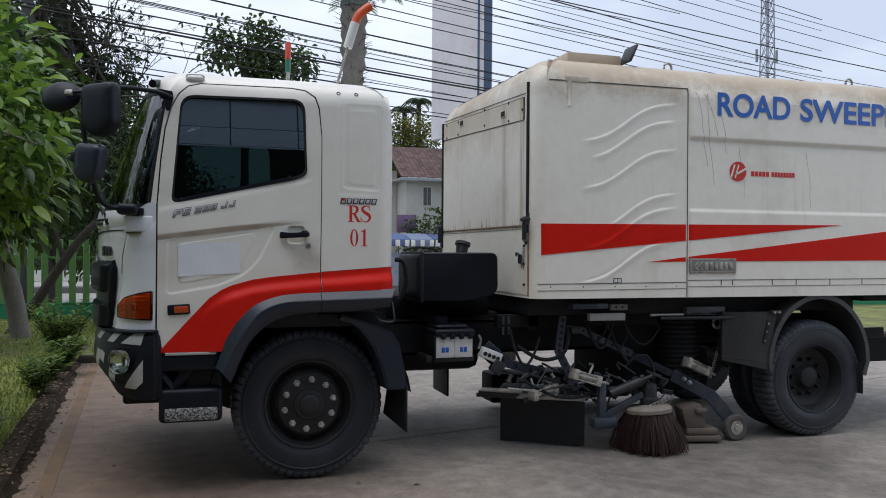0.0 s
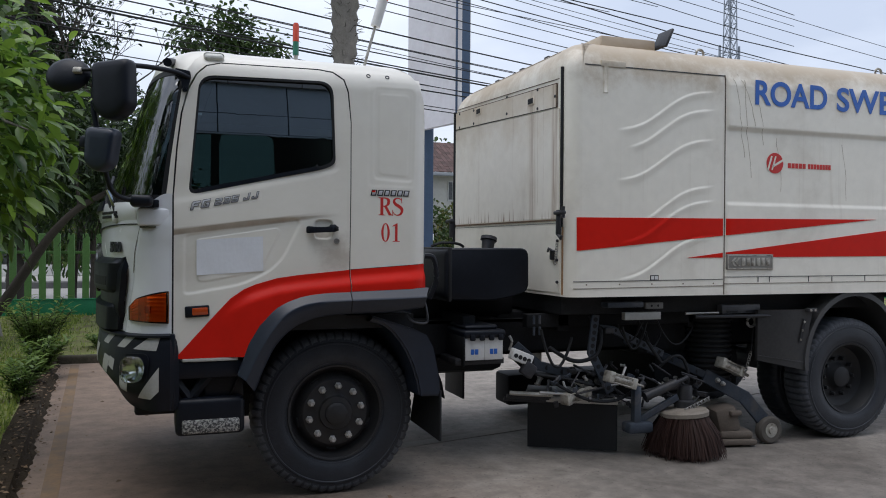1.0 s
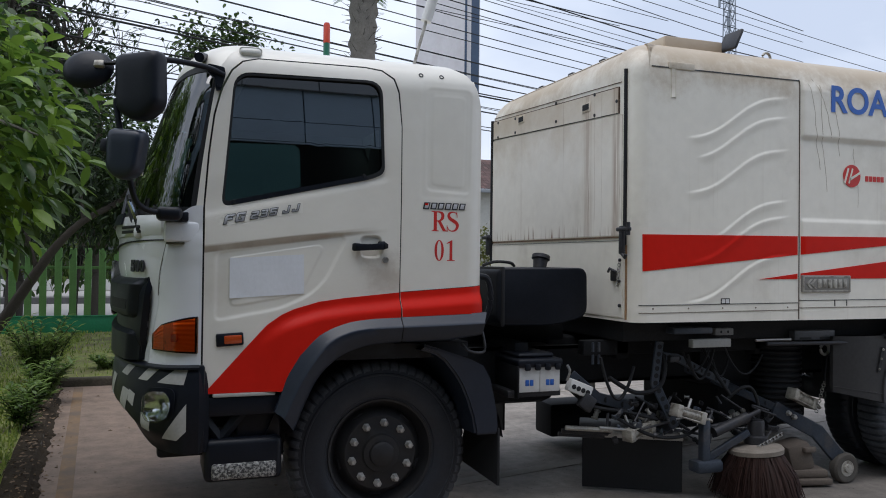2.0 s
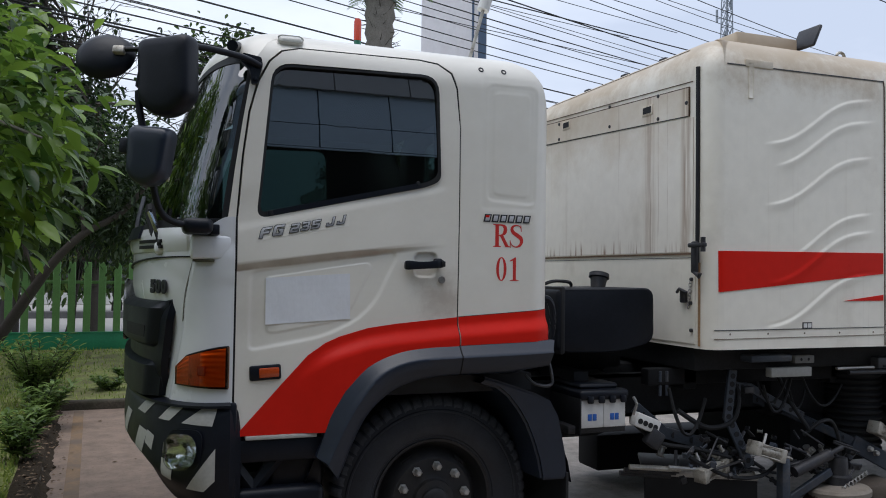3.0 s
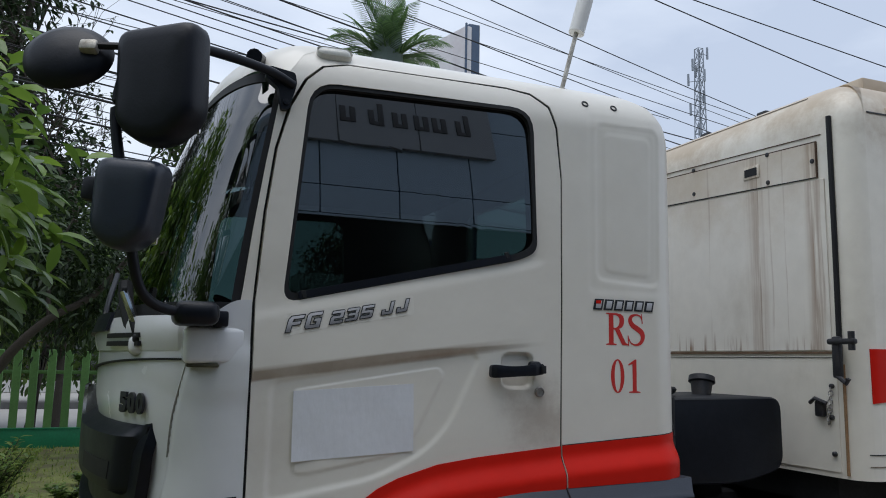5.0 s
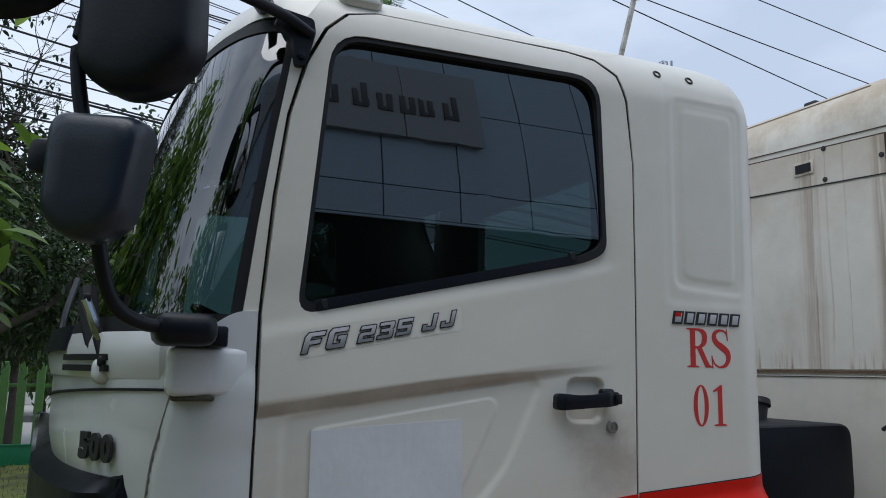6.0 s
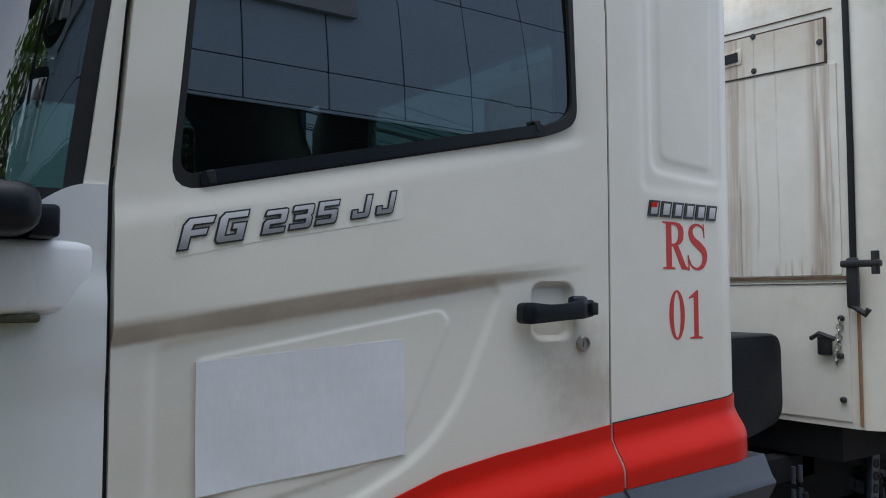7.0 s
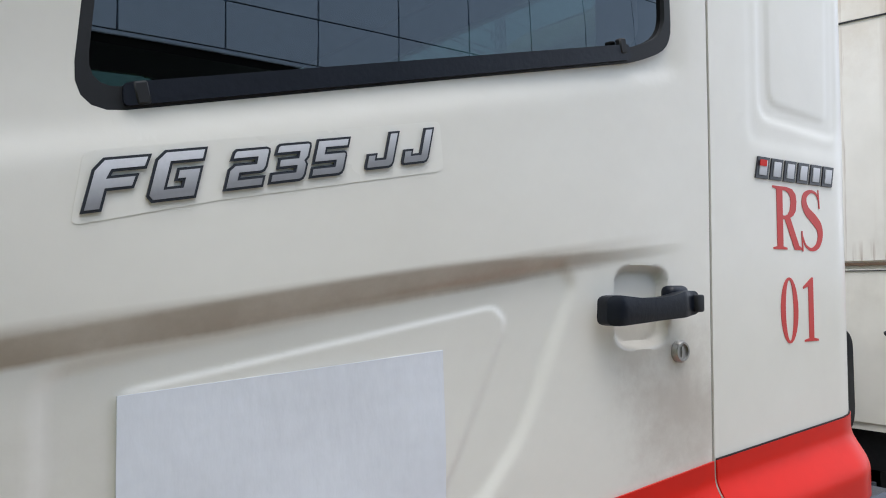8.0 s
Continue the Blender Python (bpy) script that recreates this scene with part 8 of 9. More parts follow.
tree("broadleaf_tree", (-3.40, 9.2, 0.05), 3.2, 0.16, [((-3.40, 7.7, 3.15), (1.10, 1.0, 1.35)), ((-3.75, 7.8, 3.9), (1.0, 1.0, 0.95)), ((-3.75, 8.0, 2.3), (1.15, 0.9, 0.75)), ((-4.6, 7.8, 2.4), (1.4, 1.0, 0.95)), ((-5.4, 8.4, 3.5), (1.6, 1.3, 1.5))],
     1500, 0.30, 0.12, MIDLEAF, BARK, "leafy tree with a pale grey trunk on the lawn", 21, (-0.5, -0.6), 4, 0.22, 12)
tree("broadleaf_tree", (-3.15, 2.1, 0.05), 2.5, 0.12, [((-2.20, 1.8, 2.50), (0.50, 0.75, 0.55)), ((-2.55, 2.2, 3.15), (0.56, 0.60, 0.50)), ((-2.42, 1.9, 2.0), (0.52, 0.7, 0.40)), ((-3.2, 2.0, 2.7), (0.8, 0.9, 1.0))],
     1150, 0.165, 0.070, BIGLEAF, BARK, "broadleaf tree with large glossy leaves hanging over the kerb", 81, (0.25, -0.1), 4, 0.12, 14)
lt = thing("leaning_tree", (-3.75, 10.0, 0.05), "dark leaning tree with small dull leaves", "tree")
part("trunk", tube(bmesh.new(), curve_pts([(-3.75, 10, 0.0), (-3.36, 10, 0.55), (-2.95, 10, 1.22), (-2.62, 10, 1.72), (-2.25, 10.05, 2.12), (-1.7, 10.2, 2.5), (-1.2, 10.4, 3.2)], 5), 0.10, 10, True, 0.035), DARKBARK, lt)
part("limb", tube(bmesh.new(), curve_pts([(-2.9, 10, 1.3), (-3.1, 10.1, 2.2), (-3.0, 10.3, 3.4)], 5), 0.045, 8, True, 0.015), DARKBARK, lt)
part("limb", tube(bmesh.new(), curve_pts([(-2.25, 10.05, 2.12), (-2.3, 10.3, 2.9), (-2.0, 10.5, 3.8)], 5), 0.035, 8, True, 0.012), DARKBARK, lt)
lc = bmesh.new()
rg = random.Random(22)
for p, v in crown_points(rg, [((-1.9, 10.6, 3.3), (1.0, 0.9, 1.0)), ((-3.0, 10.8, 3.6), (1.0, 0.8, 0.9)), ((-1.6, 10.5, 2.4), (0.7, 0.6, 0.5)), ((-2.4, 11.5, 2.7), (1.3, 0.8, 1.0)), ((-1.75, 10.9, 2.8), (0.7, 0.6, 0.85))], 1700):
    for _ in range(4):
        leaf(lc, p + Vector((rg.gauss(0, 0.16), rg.gauss(0, 0.16), rg.gauss(0, 0.16))), v + Vector((rg.gauss(0, 0.7), rg.gauss(0, 0.7), rg.gauss(0, 0.5))), Vector((0, rg.gauss(0, 0.5), 1)), rg.uniform(0.09, 0.16), 0.045)
part("crown", lc, DARKLEAF, lt)
tree("dark_tree", (-4.4, 18.0, -0.05), 9.0, 0.22, [((-4.6, 18.5, 4.6), (2.1, 1.6, 2.6)), ((-5.6, 18.2, 8.4), (1.9, 1.6, 2.6)), ((-3.0, 18.6, 4.4), (1.5, 1.0, 1.9)), ((-2.1, 18.8, 3.2), (0.9, 0.9, 1.2)), ((-3.4, 18.6, 6.6), (1.1, 1.0, 1.2)), ((-7.5, 18.5, 6.0), (2.2, 1.6, 3.6)), ((-4.2, 18.4, 10.8), (1.3, 1.2, 1.2))],
     7600, 0.23, 0.09, DARKLEAF, DARKBARK, "tall dark tree with fine foliage and bare twigs", 23, (0.2, 0), 4, 0.26, 60)
for bx, by, h, sd in ((-6.0, 28.0, 6.4, 27), (-2.4, 29.0, 6.0, 28), (-10.0, 28.0, 7.4, 29)):
    tree("roadside_tree", (bx, by, -0.05), h * 0.6, 0.2, [((bx, by, h * 0.55), (2.2, 1.6, h * 0.42)), ((bx + 1.5, by, h * 0.40), (1.8, 1.3, h * 0.34)), ((bx - 1.5, by, h * 0.42), (1.8, 1.3, h * 0.36))], 900, 0.30, 0.13, DENSELEAF, DARKBARK, "dense green roadside tree across the road", sd, (0, 0), 4, 0.26, 8)
tree("lawn_tree", (-6.6, 1.6, 0.05), 2.2, 0.14, [((-6.2, 1.6, 2.4), (1.6, 1.8, 1.1)), ((-6.9, 3.2, 2.0), (1.4, 1.3, 1.0)), ((-6.6, -1.2, 2.4), (1.5, 1.5, 1.2))], 620, 0.32, 0.14, BIGLEAF, BARK, "broadleaf tree on the lawn, mirrored in the windscreen", 71, (0.1, 0), 4, 0.24, 8)
tree("lawn_tree", (-8.2, 5.2, 0.05), 5.0, 0.18, [((-8.2, 5.2, 3.0), (1.7, 1.6, 1.3)), ((-9.4, 4.2, 2.8), (1.5, 1.5, 1.3)), ((-7.6, 5.6, 2.6), (1.3, 1.3, 1.1))], 420, 0.26, 0.10, DARKLEAF, DARKBARK, "dark tree on the lawn, mirrored in the windscreen", 72, (0, 0), 4, 0.28, 12)
tree("hedge_tree", (-2.5, 17.3, -0.05), 2.2, 0.12, [((-2.35, 17.3, 3.7), (1.15, 0.9, 1.5)), ((-1.75, 17.3, 3.1), (0.7, 0.7, 0.9)), ((-3.6, 17.4, 3.9), (1.2, 0.9, 1.6)), ((-4.6, 17.5, 3.4), (1.2, 0.9, 1.4))], 1200, 0.24, 0.11, DENSELEAF, DARKBARK, "dense green tree behind the fence", 73, (0, 0), 4, 0.2, 10)
# out-of-view tree added to cut the sky light on the cab front
tree("lawn_tree", (-7.2, -4.0, 0.05), 4.0, 0.16, [((-7.0, -4.0, 4.2), (2.2, 2.2, 2.0)), ((-7.4, -2.6, 2.8), (1.5, 1.5, 1.2)), ((-7.0, -4.2, 6.4), (1.6, 1.6, 1.2))], 900, 0.34, 0.15, BIGLEAF, BARK, "unseen broadleaf tree added beside the yard to block sky light", 74, (0.1, 0), 4, 0.26, 10)
tree("street_tree", (1.3, 30.0, -0.05), 9.6, 0.22, [((0.25, 30, 10.2), (0.50, 0.6, 0.85)), ((1.85, 30, 10.1), (0.75, 0.8, 1.15)), ((3.45, 30.3, 9.75), (0.60, 0.8, 0.55)), ((2.6, 30.1, 9.2), (0.6, 0.6, 0.5))],
     560, 0.30, 0.15, MIDLEAF, DARKBARK, "street tree with an airy crown", 24, (0, 0), 4, 0.30, 12)
tree("garden_tree", (10.0, 38.0, -0.05), 5.5, 0.2, [((9.6, 38, 7.4), (1.5, 1.2, 1.5)), ((11.2, 38, 7.6), (1.3, 1.2, 1.4)), ((8.6, 38, 6.4), (1.5, 1.2, 1.2))], 1300, 0.26, 0.13, YELLEAF, DARKBARK, "yellow-green garden tree behind the house", 25, (0, 0), 4, 0.3, 8)
for x, y, h, s in ((-12, 40, 6, 31), (-6.5, 41, 5, 32), (-1.5, 42, 6, 33), (-18, 38, 7, 34), (14.5, 40, 7, 35), (22, 42, 7, 36), (32, 44, 8, 37)):
    tree("roadside_tree", (x, y, -0.05), h * 0.7, 0.2, [((x, y, h * 0.65), (2.6, 2.0, h * 0.42)), ((x + 1.6, y, h * 0.45), (2.2, 1.6, h * 0.32))], 300, 0.42, 0.22, MIDLEAF if s % 2 else DARKLEAF, DARKBARK, "roadside tree across the road", s, (0, 0), 4, 0.35, 6)
for x, y, r, s in ((-9, 37.5, 1.0, 41), (-5.5, 37.4, 1.2, 42), (-2.4, 37.5, 1.0, 43), (0.5, 37.5, 1.2, 44), (9.9, 28.7, 1.7, 45), (11.6, 28.9, 1.6, 46)):
    rg = random.Random(s)
    bm = bmesh.new()
    for p, v in crown_points(rg, [((x, y, r), (r * 1.15, r * 0.8, r * 1.05))], int(150 * r * r)):
        for _ in range(4):
            leaf(bm, p + Vector((rg.gauss(0, 0.15), rg.gauss(0, 0.15), rg.gauss(0, 0.15))), v + Vector((rg.gauss(0, 0.6), rg.gauss(0, 0.6), rg.gauss(0, 0.6))), Vector((0, rg.gauss(0, 0.5), 1)), 0.24, 0.11)
    solo("bush", bm, MIDLEAF if s % 2 else YELLEAF, (x, y, 0), "leafy bush beyond the road", "bush", "bushes beyond the road")


def shrub(at, h, r, n, seed, label):
    """Upright stems with narrow leaves."""
    rg = random.Random(seed)
    root = thing("shrub", at, label, "shrub", "shrubs along the kerb")
    st, lv = bmesh.new(), bmesh.new()
    for k in range(n):
        a = rg.uniform(0, 2 * math.pi)
        tip = Vector(at) + Vector((r * math.cos(a) * rg.uniform(0.3, 1), r * math.sin(a) * rg.uniform(0.3, 1), h * rg.uniform(0.55, 1.0)))
        b = Vector(at) + Vector((rg.gauss(0, 0.04), rg.gauss(0, 0.04), 0))
        tube(st, [b, b.lerp(tip, 0.6) + Vector((0, 0, 0.05)), tip], 0.007, 5, False, 0.003)
        for j in range(30):
            t = 0.18 + 0.82 * j / 29
            p = b.lerp(tip, t)
            a2 = j * 2.4 + rg.uniform(-0.4, 0.4)
            leaf(lv, p, Vector((math.cos(a2), math.sin(a2), rg.uniform(0.3, 1.0))), Vector((0, 0, 1)), rg.uniform(0.09, 0.15), 0.036)
    part("stem", st, DARKBARK, root)["kind"] = "stuff"
    part("foliage", lv, OLEANDER, root)


shrub((-2.42, 6.25, 0.05), 0.80, 0.46, 40, 51, "leggy green shrub at the kerb corner")
shrub((-2.22, 3.6, 0.05), 0.36, 0.16, 7, 52, "small green shrub on the lawn edge")
shrub((-2.24, 5.3, 0.05), 0.42, 0.34, 16, 56, "low green shrub spreading over the kerb")
shrub((-2.30, 4.5, 0.05), 0.30, 0.24, 10, 57, "low green shrub spreading over the kerb")
shrub((-1.75, 7.4, 0.05), 0.20, 0.24, 8, 58, "low dark weed on the lawn")
shrub((-1.55, 8.6, 0.05), 0.16, 0.20, 7, 59, "low dark weed on the lawn")
shrub((-2.26, 1.5, 0.05), 0.32, 0.20, 9, 53, "dark low shrub beside the kerb")
shrub((-2.20, 0.3, 0.05), 0.36, 0.26, 14, 55, "dark low shrub beside the kerb")
gr = bmesh.new()
rg = random.Random(8)
for k in range(26000):
    y = rg.uniform(-1.0, 12.9)
    x = kerb_x(min(y, 6.4)) - 0.18 - rg.random() ** 1.3 * 5.0 if (y < 6.6 or rg.random() < 0.7) else rg.uniform(-3, 1.5)
    h = rg.uniform(0.025, 0.075)
    a = rg.uniform(0, 6.3)
    dx, dy = 0.010 * math.cos(a), 0.010 * math.sin(a)
    z = 0.065 + 0.03 * noise.noise((x * 0.8, y * 0.8, 1.0))
    p = [gr.verts.new((x - dx, y - dy, z)), gr.verts.new((x + dx, y + dy, z)), gr.verts.new((x + rg.gauss(0, 0.02), y + rg.gauss(0, 0.02), z + h))]
    gr.faces.new(p)
solo("grass", gr, leafy("grass_blades", (0.10, 0.17, 0.03), (0.36, 0.41, 0.09), 0.7, 0.4), (-3, 6, 0), "short patchy grass", "grass", kind="stuff")

# palm with a stout ragged trunk
palm = thing("palm_tree", (1.53, 7.0, 0.05), "stout palm with a ragged fibrous trunk and arching fronds", "tree")
pt = bmesh.new()
rows = []
rg = random.Random(61)
for k in range(46):
    z = 0.05 + 5.25 * k / 45
    row = []
    for i in range(20):
        a = 2 * math.pi * i / 20
        r = 0.155 + 0.03 * (z > 4) * (z - 4) + (0.022 if k % 2 else -0.01) + rg.uniform(-0.018, 0.018)
        row.append(pt.verts.new((1.53 - 0.03 + 0.015 * z + r * math.cos(a), 7.0 + r * math.sin(a), z)))
    rows.append(row)
for p, q in zip(rows, rows[1:]):
    for i in range(20):
        pt.faces.new((p[i], p[(i + 1) % 20], q[(i + 1) % 20], q[i]))
part("trunk", pt, surf("palm_fibre", (0.20, 0.185, 0.162), 0.95, var=0.4, scale=8, bump=0.8, bscale=22, stretch=(1, 1, 0.25)), palm, angle=80)
pf = bmesh.new()
for k in range(110):
    a, z = rg.uniform(0, 6.28), rg.uniform(3.2, 5.3)
    b = Vector((1.56 + 0.15 * math.cos(a), 7 + 0.15 * math.sin(a), z))
    tube(pf, [b, b + Vector((0.16 * math.cos(a), 0.16 * math.sin(a), rg.uniform(-0.02, 0.12)))], 0.006, 4, False, 0.002)
part("trunk_stub_fringe", pf, DARKBARK, palm)["kind"] = "stuff"
for k in range(22):
    a = 2 * math.pi * k / 22 * 1.0 + rg.uniform(-0.1, 0.1)
    el = rg.uniform(0.62, 1.40)
    ln = rg.uniform(0.8, 1.15)
    b = Vector((1.60, 7.0, 5.32))
    d = Vector((math.cos(a) * math.cos(el), math.sin(a) * math.cos(el), math.sin(el)))
    fr = bmesh.new()
    pts = [b + d * (ln * t) - Vector((0, 0, 0.62 * ln * t * t * math.cos(el))) for t in [j / 9 for j in range(10)]]
    tube(fr, pts, 0.018, 5, False, 0.005)
    for j in range(2, 27):
        t = j / 27
        i = min(8, int(t * 9))
        p = pts[i].lerp(pts[i + 1], t * 9 - i)
        tang = (pts[i + 1] - pts[i]).normalized()
        s = tang.cross(Vector((0, 0, 1))).normalized()
        for sg in (1, -1):
            leaf(fr, p, (s * sg + tang * 0.9 + Vector((0, 0, 0.15))), Vector((0, 0, 1)), 0.34 * (1 - 0.5 * abs(t - 0.45)), 0.018)
    part("frond", fr, FROND, palm)
part("crown_shaft", tube(bmesh.new(), [(1.58, 7, 5.25), (1.59, 7, 5.7), (1.60, 7, 5.95)], 0.22, 14, True, 0.14), surf("palm_crown_shaft", (0.10, 0.135, 0.12), 0.6, var=0.2, scale=5, stretch=(1, 1, 0.2)), palm, "grey-green crown shaft")
# far slim palms
def slim_palm(x, y, h):
    root = thing("slim_palm", (x, y, -0.05), "slim far palm over the house", "tree", "slim palms behind the house")
    part("trunk", tube(bmesh.new(), [(x, y, -0.05), (x - 0.1, y, h)], 0.16, 8), DARKBARK, root)
    cr = bmesh.new()
    for k in range(14):
        a = 2 * math.pi * k / 14
        for j in range(12):
            t = j / 11
            p = Vector((x - 0.1, y, h)) + Vector((math.cos(a), math.sin(a), 0.9)) * (0.95 * t) - Vector((0, 0, 1.1 * t * t))
            for sg in (1, -1):
                leaf(cr, p, Vector((-math.sin(a) * sg + math.cos(a) * 0.6, math.cos(a) * sg, -0.3)), Vector((0, 0, 1)), 0.5, 0.07)
    part("crown", cr, DARKLEAF, root)


slim_palm(12.5, 46.0, 10.9)
slim_palm(13.6, 46.5, 11.6)


def bare_tree(at, height, seed):
    """A nearly leafless tree: a forked trunk with branches that divide down to fine twigs, a few small leaves left."""
    rg = random.Random(seed)
    root = thing("bare_tree", at, "nearly bare tree with fine dark twigs", "tree")
    wood, lv = bmesh.new(), bmesh.new()

    def grow(p, d, ln, r, depth):
        q = p + d * ln
        bow = p.lerp(q, 0.5) + Vector((rg.gauss(0, 0.06), rg.gauss(0, 0.06), rg.gauss(0, 0.04))) * ln
        tube(wood, [p, bow, q], r, 6 if depth < 2 else 3, False, r * 0.62)
        if depth == 5:
            for _ in range(2):
                leaf(lv, q, Vector((rg.gauss(0, 1), rg.gauss(0, 1), rg.gauss(0, 0.6))), Vector((0, rg.gauss(0, 0.5), 1)), 0.13, 0.06)
            return
        for k in range(3 if depth else 4):
            side = Vector((rg.gauss(0, 1), rg.gauss(0, 1), rg.gauss(0, 0.5)))
            grow(p.lerp(q, rg.uniform(0.55, 1.0)), (d + side.normalized() * rg.uniform(0.45, 0.95)).normalized(), ln * rg.uniform(0.55, 0.78), r * 0.55, depth + 1)

    grow(Vector(at), Vector((0.05, 0, 1)), height * 0.42, 0.13, 0)
    part("trunk", wood, DARKBARK, root)
    part("foliage", lv, DARKLEAF, root)


bare_tree((-3.0, 17.0, -0.05), 9.0, 91)

# ---- billboard, mast, poles, wires, house ----
bb = thing("billboard", (8.9, 21.0, -0.05), "tall faded advertising board on a dark blue steel post", "billboard")
POSTBLUE = surf("dark_blue_post", (0.05, 0.085, 0.15), 0.55, var=0.15, scale=1)
part("post", boxed((8.66, 20.85, -0.1), (9.06, 21.25, 12.75), 0.03), POSTBLUE, bb)
part("post_rail", boxed((9.07, 20.95, 5.4), (9.11, 21.05, 12.8), 0.01), BATTERY, bb)
part("post_rail", boxed((8.50, 20.72, 5.4), (8.56, 20.80, 12.7), 0.01), POSTBLUE, bb)
FADED = surf("faded_print", (0.70, 0.68, 0.70), 0.6, var=0.08, scale=0.6, dirt=0.35, dirt_col=(0.50, 0.40, 0.40), dscale=0.5, dark=0.48)
part("back_post", boxed((8.15, 23.0, -0.1), (8.5, 23.35, 12.5), 0.03), POSTBLUE, bb)
PANEL0, PANEL1 = Vector((8.55, 20.78, 0)), Vector((7.75, 23.80, 0))


def on_panel(t, z, off=0.0):
    n = Vector((PANEL0.y - PANEL1.y, PANEL1.x - PANEL0.x, 0)).normalized()
    p = PANEL0.lerp(PANEL1, t) + n * off
    return (p.x, p.y, z)


bd = bmesh.new()
bd.faces.new([bd.verts.new(on_panel(t, z)) for t, z in ((0, 5.7), (1, 5.7), (1, 12.62), (0, 12.62))])
r = bmesh.ops.extrude_face_region(bd, geom=bd.faces[:])
bmesh.ops.translate(bd, verts=[g for g in r["geom"] if isinstance(g, bmesh.types.BMVert)], vec=(0.2, 0.05, 0))
bmesh.ops.recalc_face_normals(bd, faces=bd.faces[:])
part("panel", bd, FADED, bb, "faded pinkish-grey print")
for t0, t1, z0, z1, c in ((0.05, 0.95, 5.8, 6.3, (0.12, 0.28, 0.45)), (0.06, 0.9, 6.5, 6.9, (0.55, 0.45, 0.34)), (0.1, 0.75, 9.5, 10.4, (0.44, 0.44, 0.52)), (0.12, 0.30, 11.2, 11.6, (0.62, 0.50, 0.28)), (0.2, 0.9, 7.8, 8.2, (0.5, 0.42, 0.40))):
    pb = bmesh.new()
    pb.faces.new([pb.verts.new(on_panel(t, z, -0.012)) for t, z in ((t0, z0), (t1, z0), (t1, z1), (t0, z1))])
    part("printed_band", pb, surf("print_band", c, 0.7, var=0.15, scale=1.2), bb)

mast = thing("radio_mast", (126, 150, 0), "tall grey lattice radio mast", "mast")
mb = bmesh.new()
for k in range(22):
    z0, z1 = 3.6 * k, 3.6 * (k + 1)
    w0, w1 = 3.4 - 2.0 * k / 22, 3.4 - 2.0 * (k + 1) / 22
    for (ax, ay), (bx, by) in (((-1, -1), (1, -1)), ((1, -1), (1, 1)), ((1, 1), (-1, 1)), ((-1, 1), (-1, -1))):
        tube(mb, [(126 + ax * w0 / 2, 150 + ay * w0 / 2, z0), (126 + ax * w1 / 2, 150 + ay * w1 / 2, z1)], 0.17, 4, False)
        tube(mb, [(126 + ax * w0 / 2, 150 + ay * w0 / 2, z0), (126 + bx * w1 / 2, 150 + by * w1 / 2, z1)], 0.10, 4, False)
        tube(mb, [(126 + bx * w0 / 2, 150 + by * w0 / 2, z0), (126 + ax * w1 / 2, 150 + ay * w1 / 2, z1)], 0.10, 4, False)
        tube(mb, [(126 + ax * w1 / 2, 150 + ay * w1 / 2, z1), (126 + bx * w1 / 2, 150 + by * w1 / 2, z1)], 0.09, 4, False)
MASTMAT = surf("mast_grey_steel", (0.25, 0.28, 0.33), 0.6, var=0.2, scale=0.5)
part("lattice", mb, MASTMAT, mast)
for z, a in ((46, 0), (46.5, 2), (58, 1), (62, 3), (66, 0.5), (70, 2.4), (70, 4.5), (73, 1.2), (73, 3.4), (77, 0)):
    an = bmesh.new()
    tube(an, [(126 + 2.6 * math.cos(a), 150 + 2.6 * math.sin(a), z), (126 + 2.6 * math.cos(a), 150 + 2.6 * math.sin(a), z + 3)], 0.28, 6)
    tube(an, [(126, 150, z + 1), (126 + 2.6 * math.cos(a), 150 + 2.6 * math.sin(a), z + 1)], 0.09, 4)
    part("aerial", an, MASTMAT, mast)

up = thing("utility_pole", (-4.25, 14.0, 0.0), "dark utility pole with a cable coil", "pole")
part("pole", tube(bmesh.new(), [(-4.25, 14, -0.05), (-4.22, 14, 10)], 0.15, 12, True, 0.11), surf("dark_pole", (0.06, 0.06, 0.065), 0.8, var=0.2), up)
part("cable_joint_box", boxed((-4.48, 13.75, 6.0), (-3.98, 13.95, 6.35), 0.05), BLACK, up)
cl = bmesh.new()
for k in range(3):
    rr = 0.42 + 0.05 * k
    tube(cl, [(-3.75 + rr * math.cos(t / 14 * 6.28), 13.8 + 0.02 * k, 5.6 + rr * 1.2 * math.sin(t / 14 * 6.28)) for t in range(15)], 0.018, 5, False)
part("cable_coil", cl, SEAL, up)

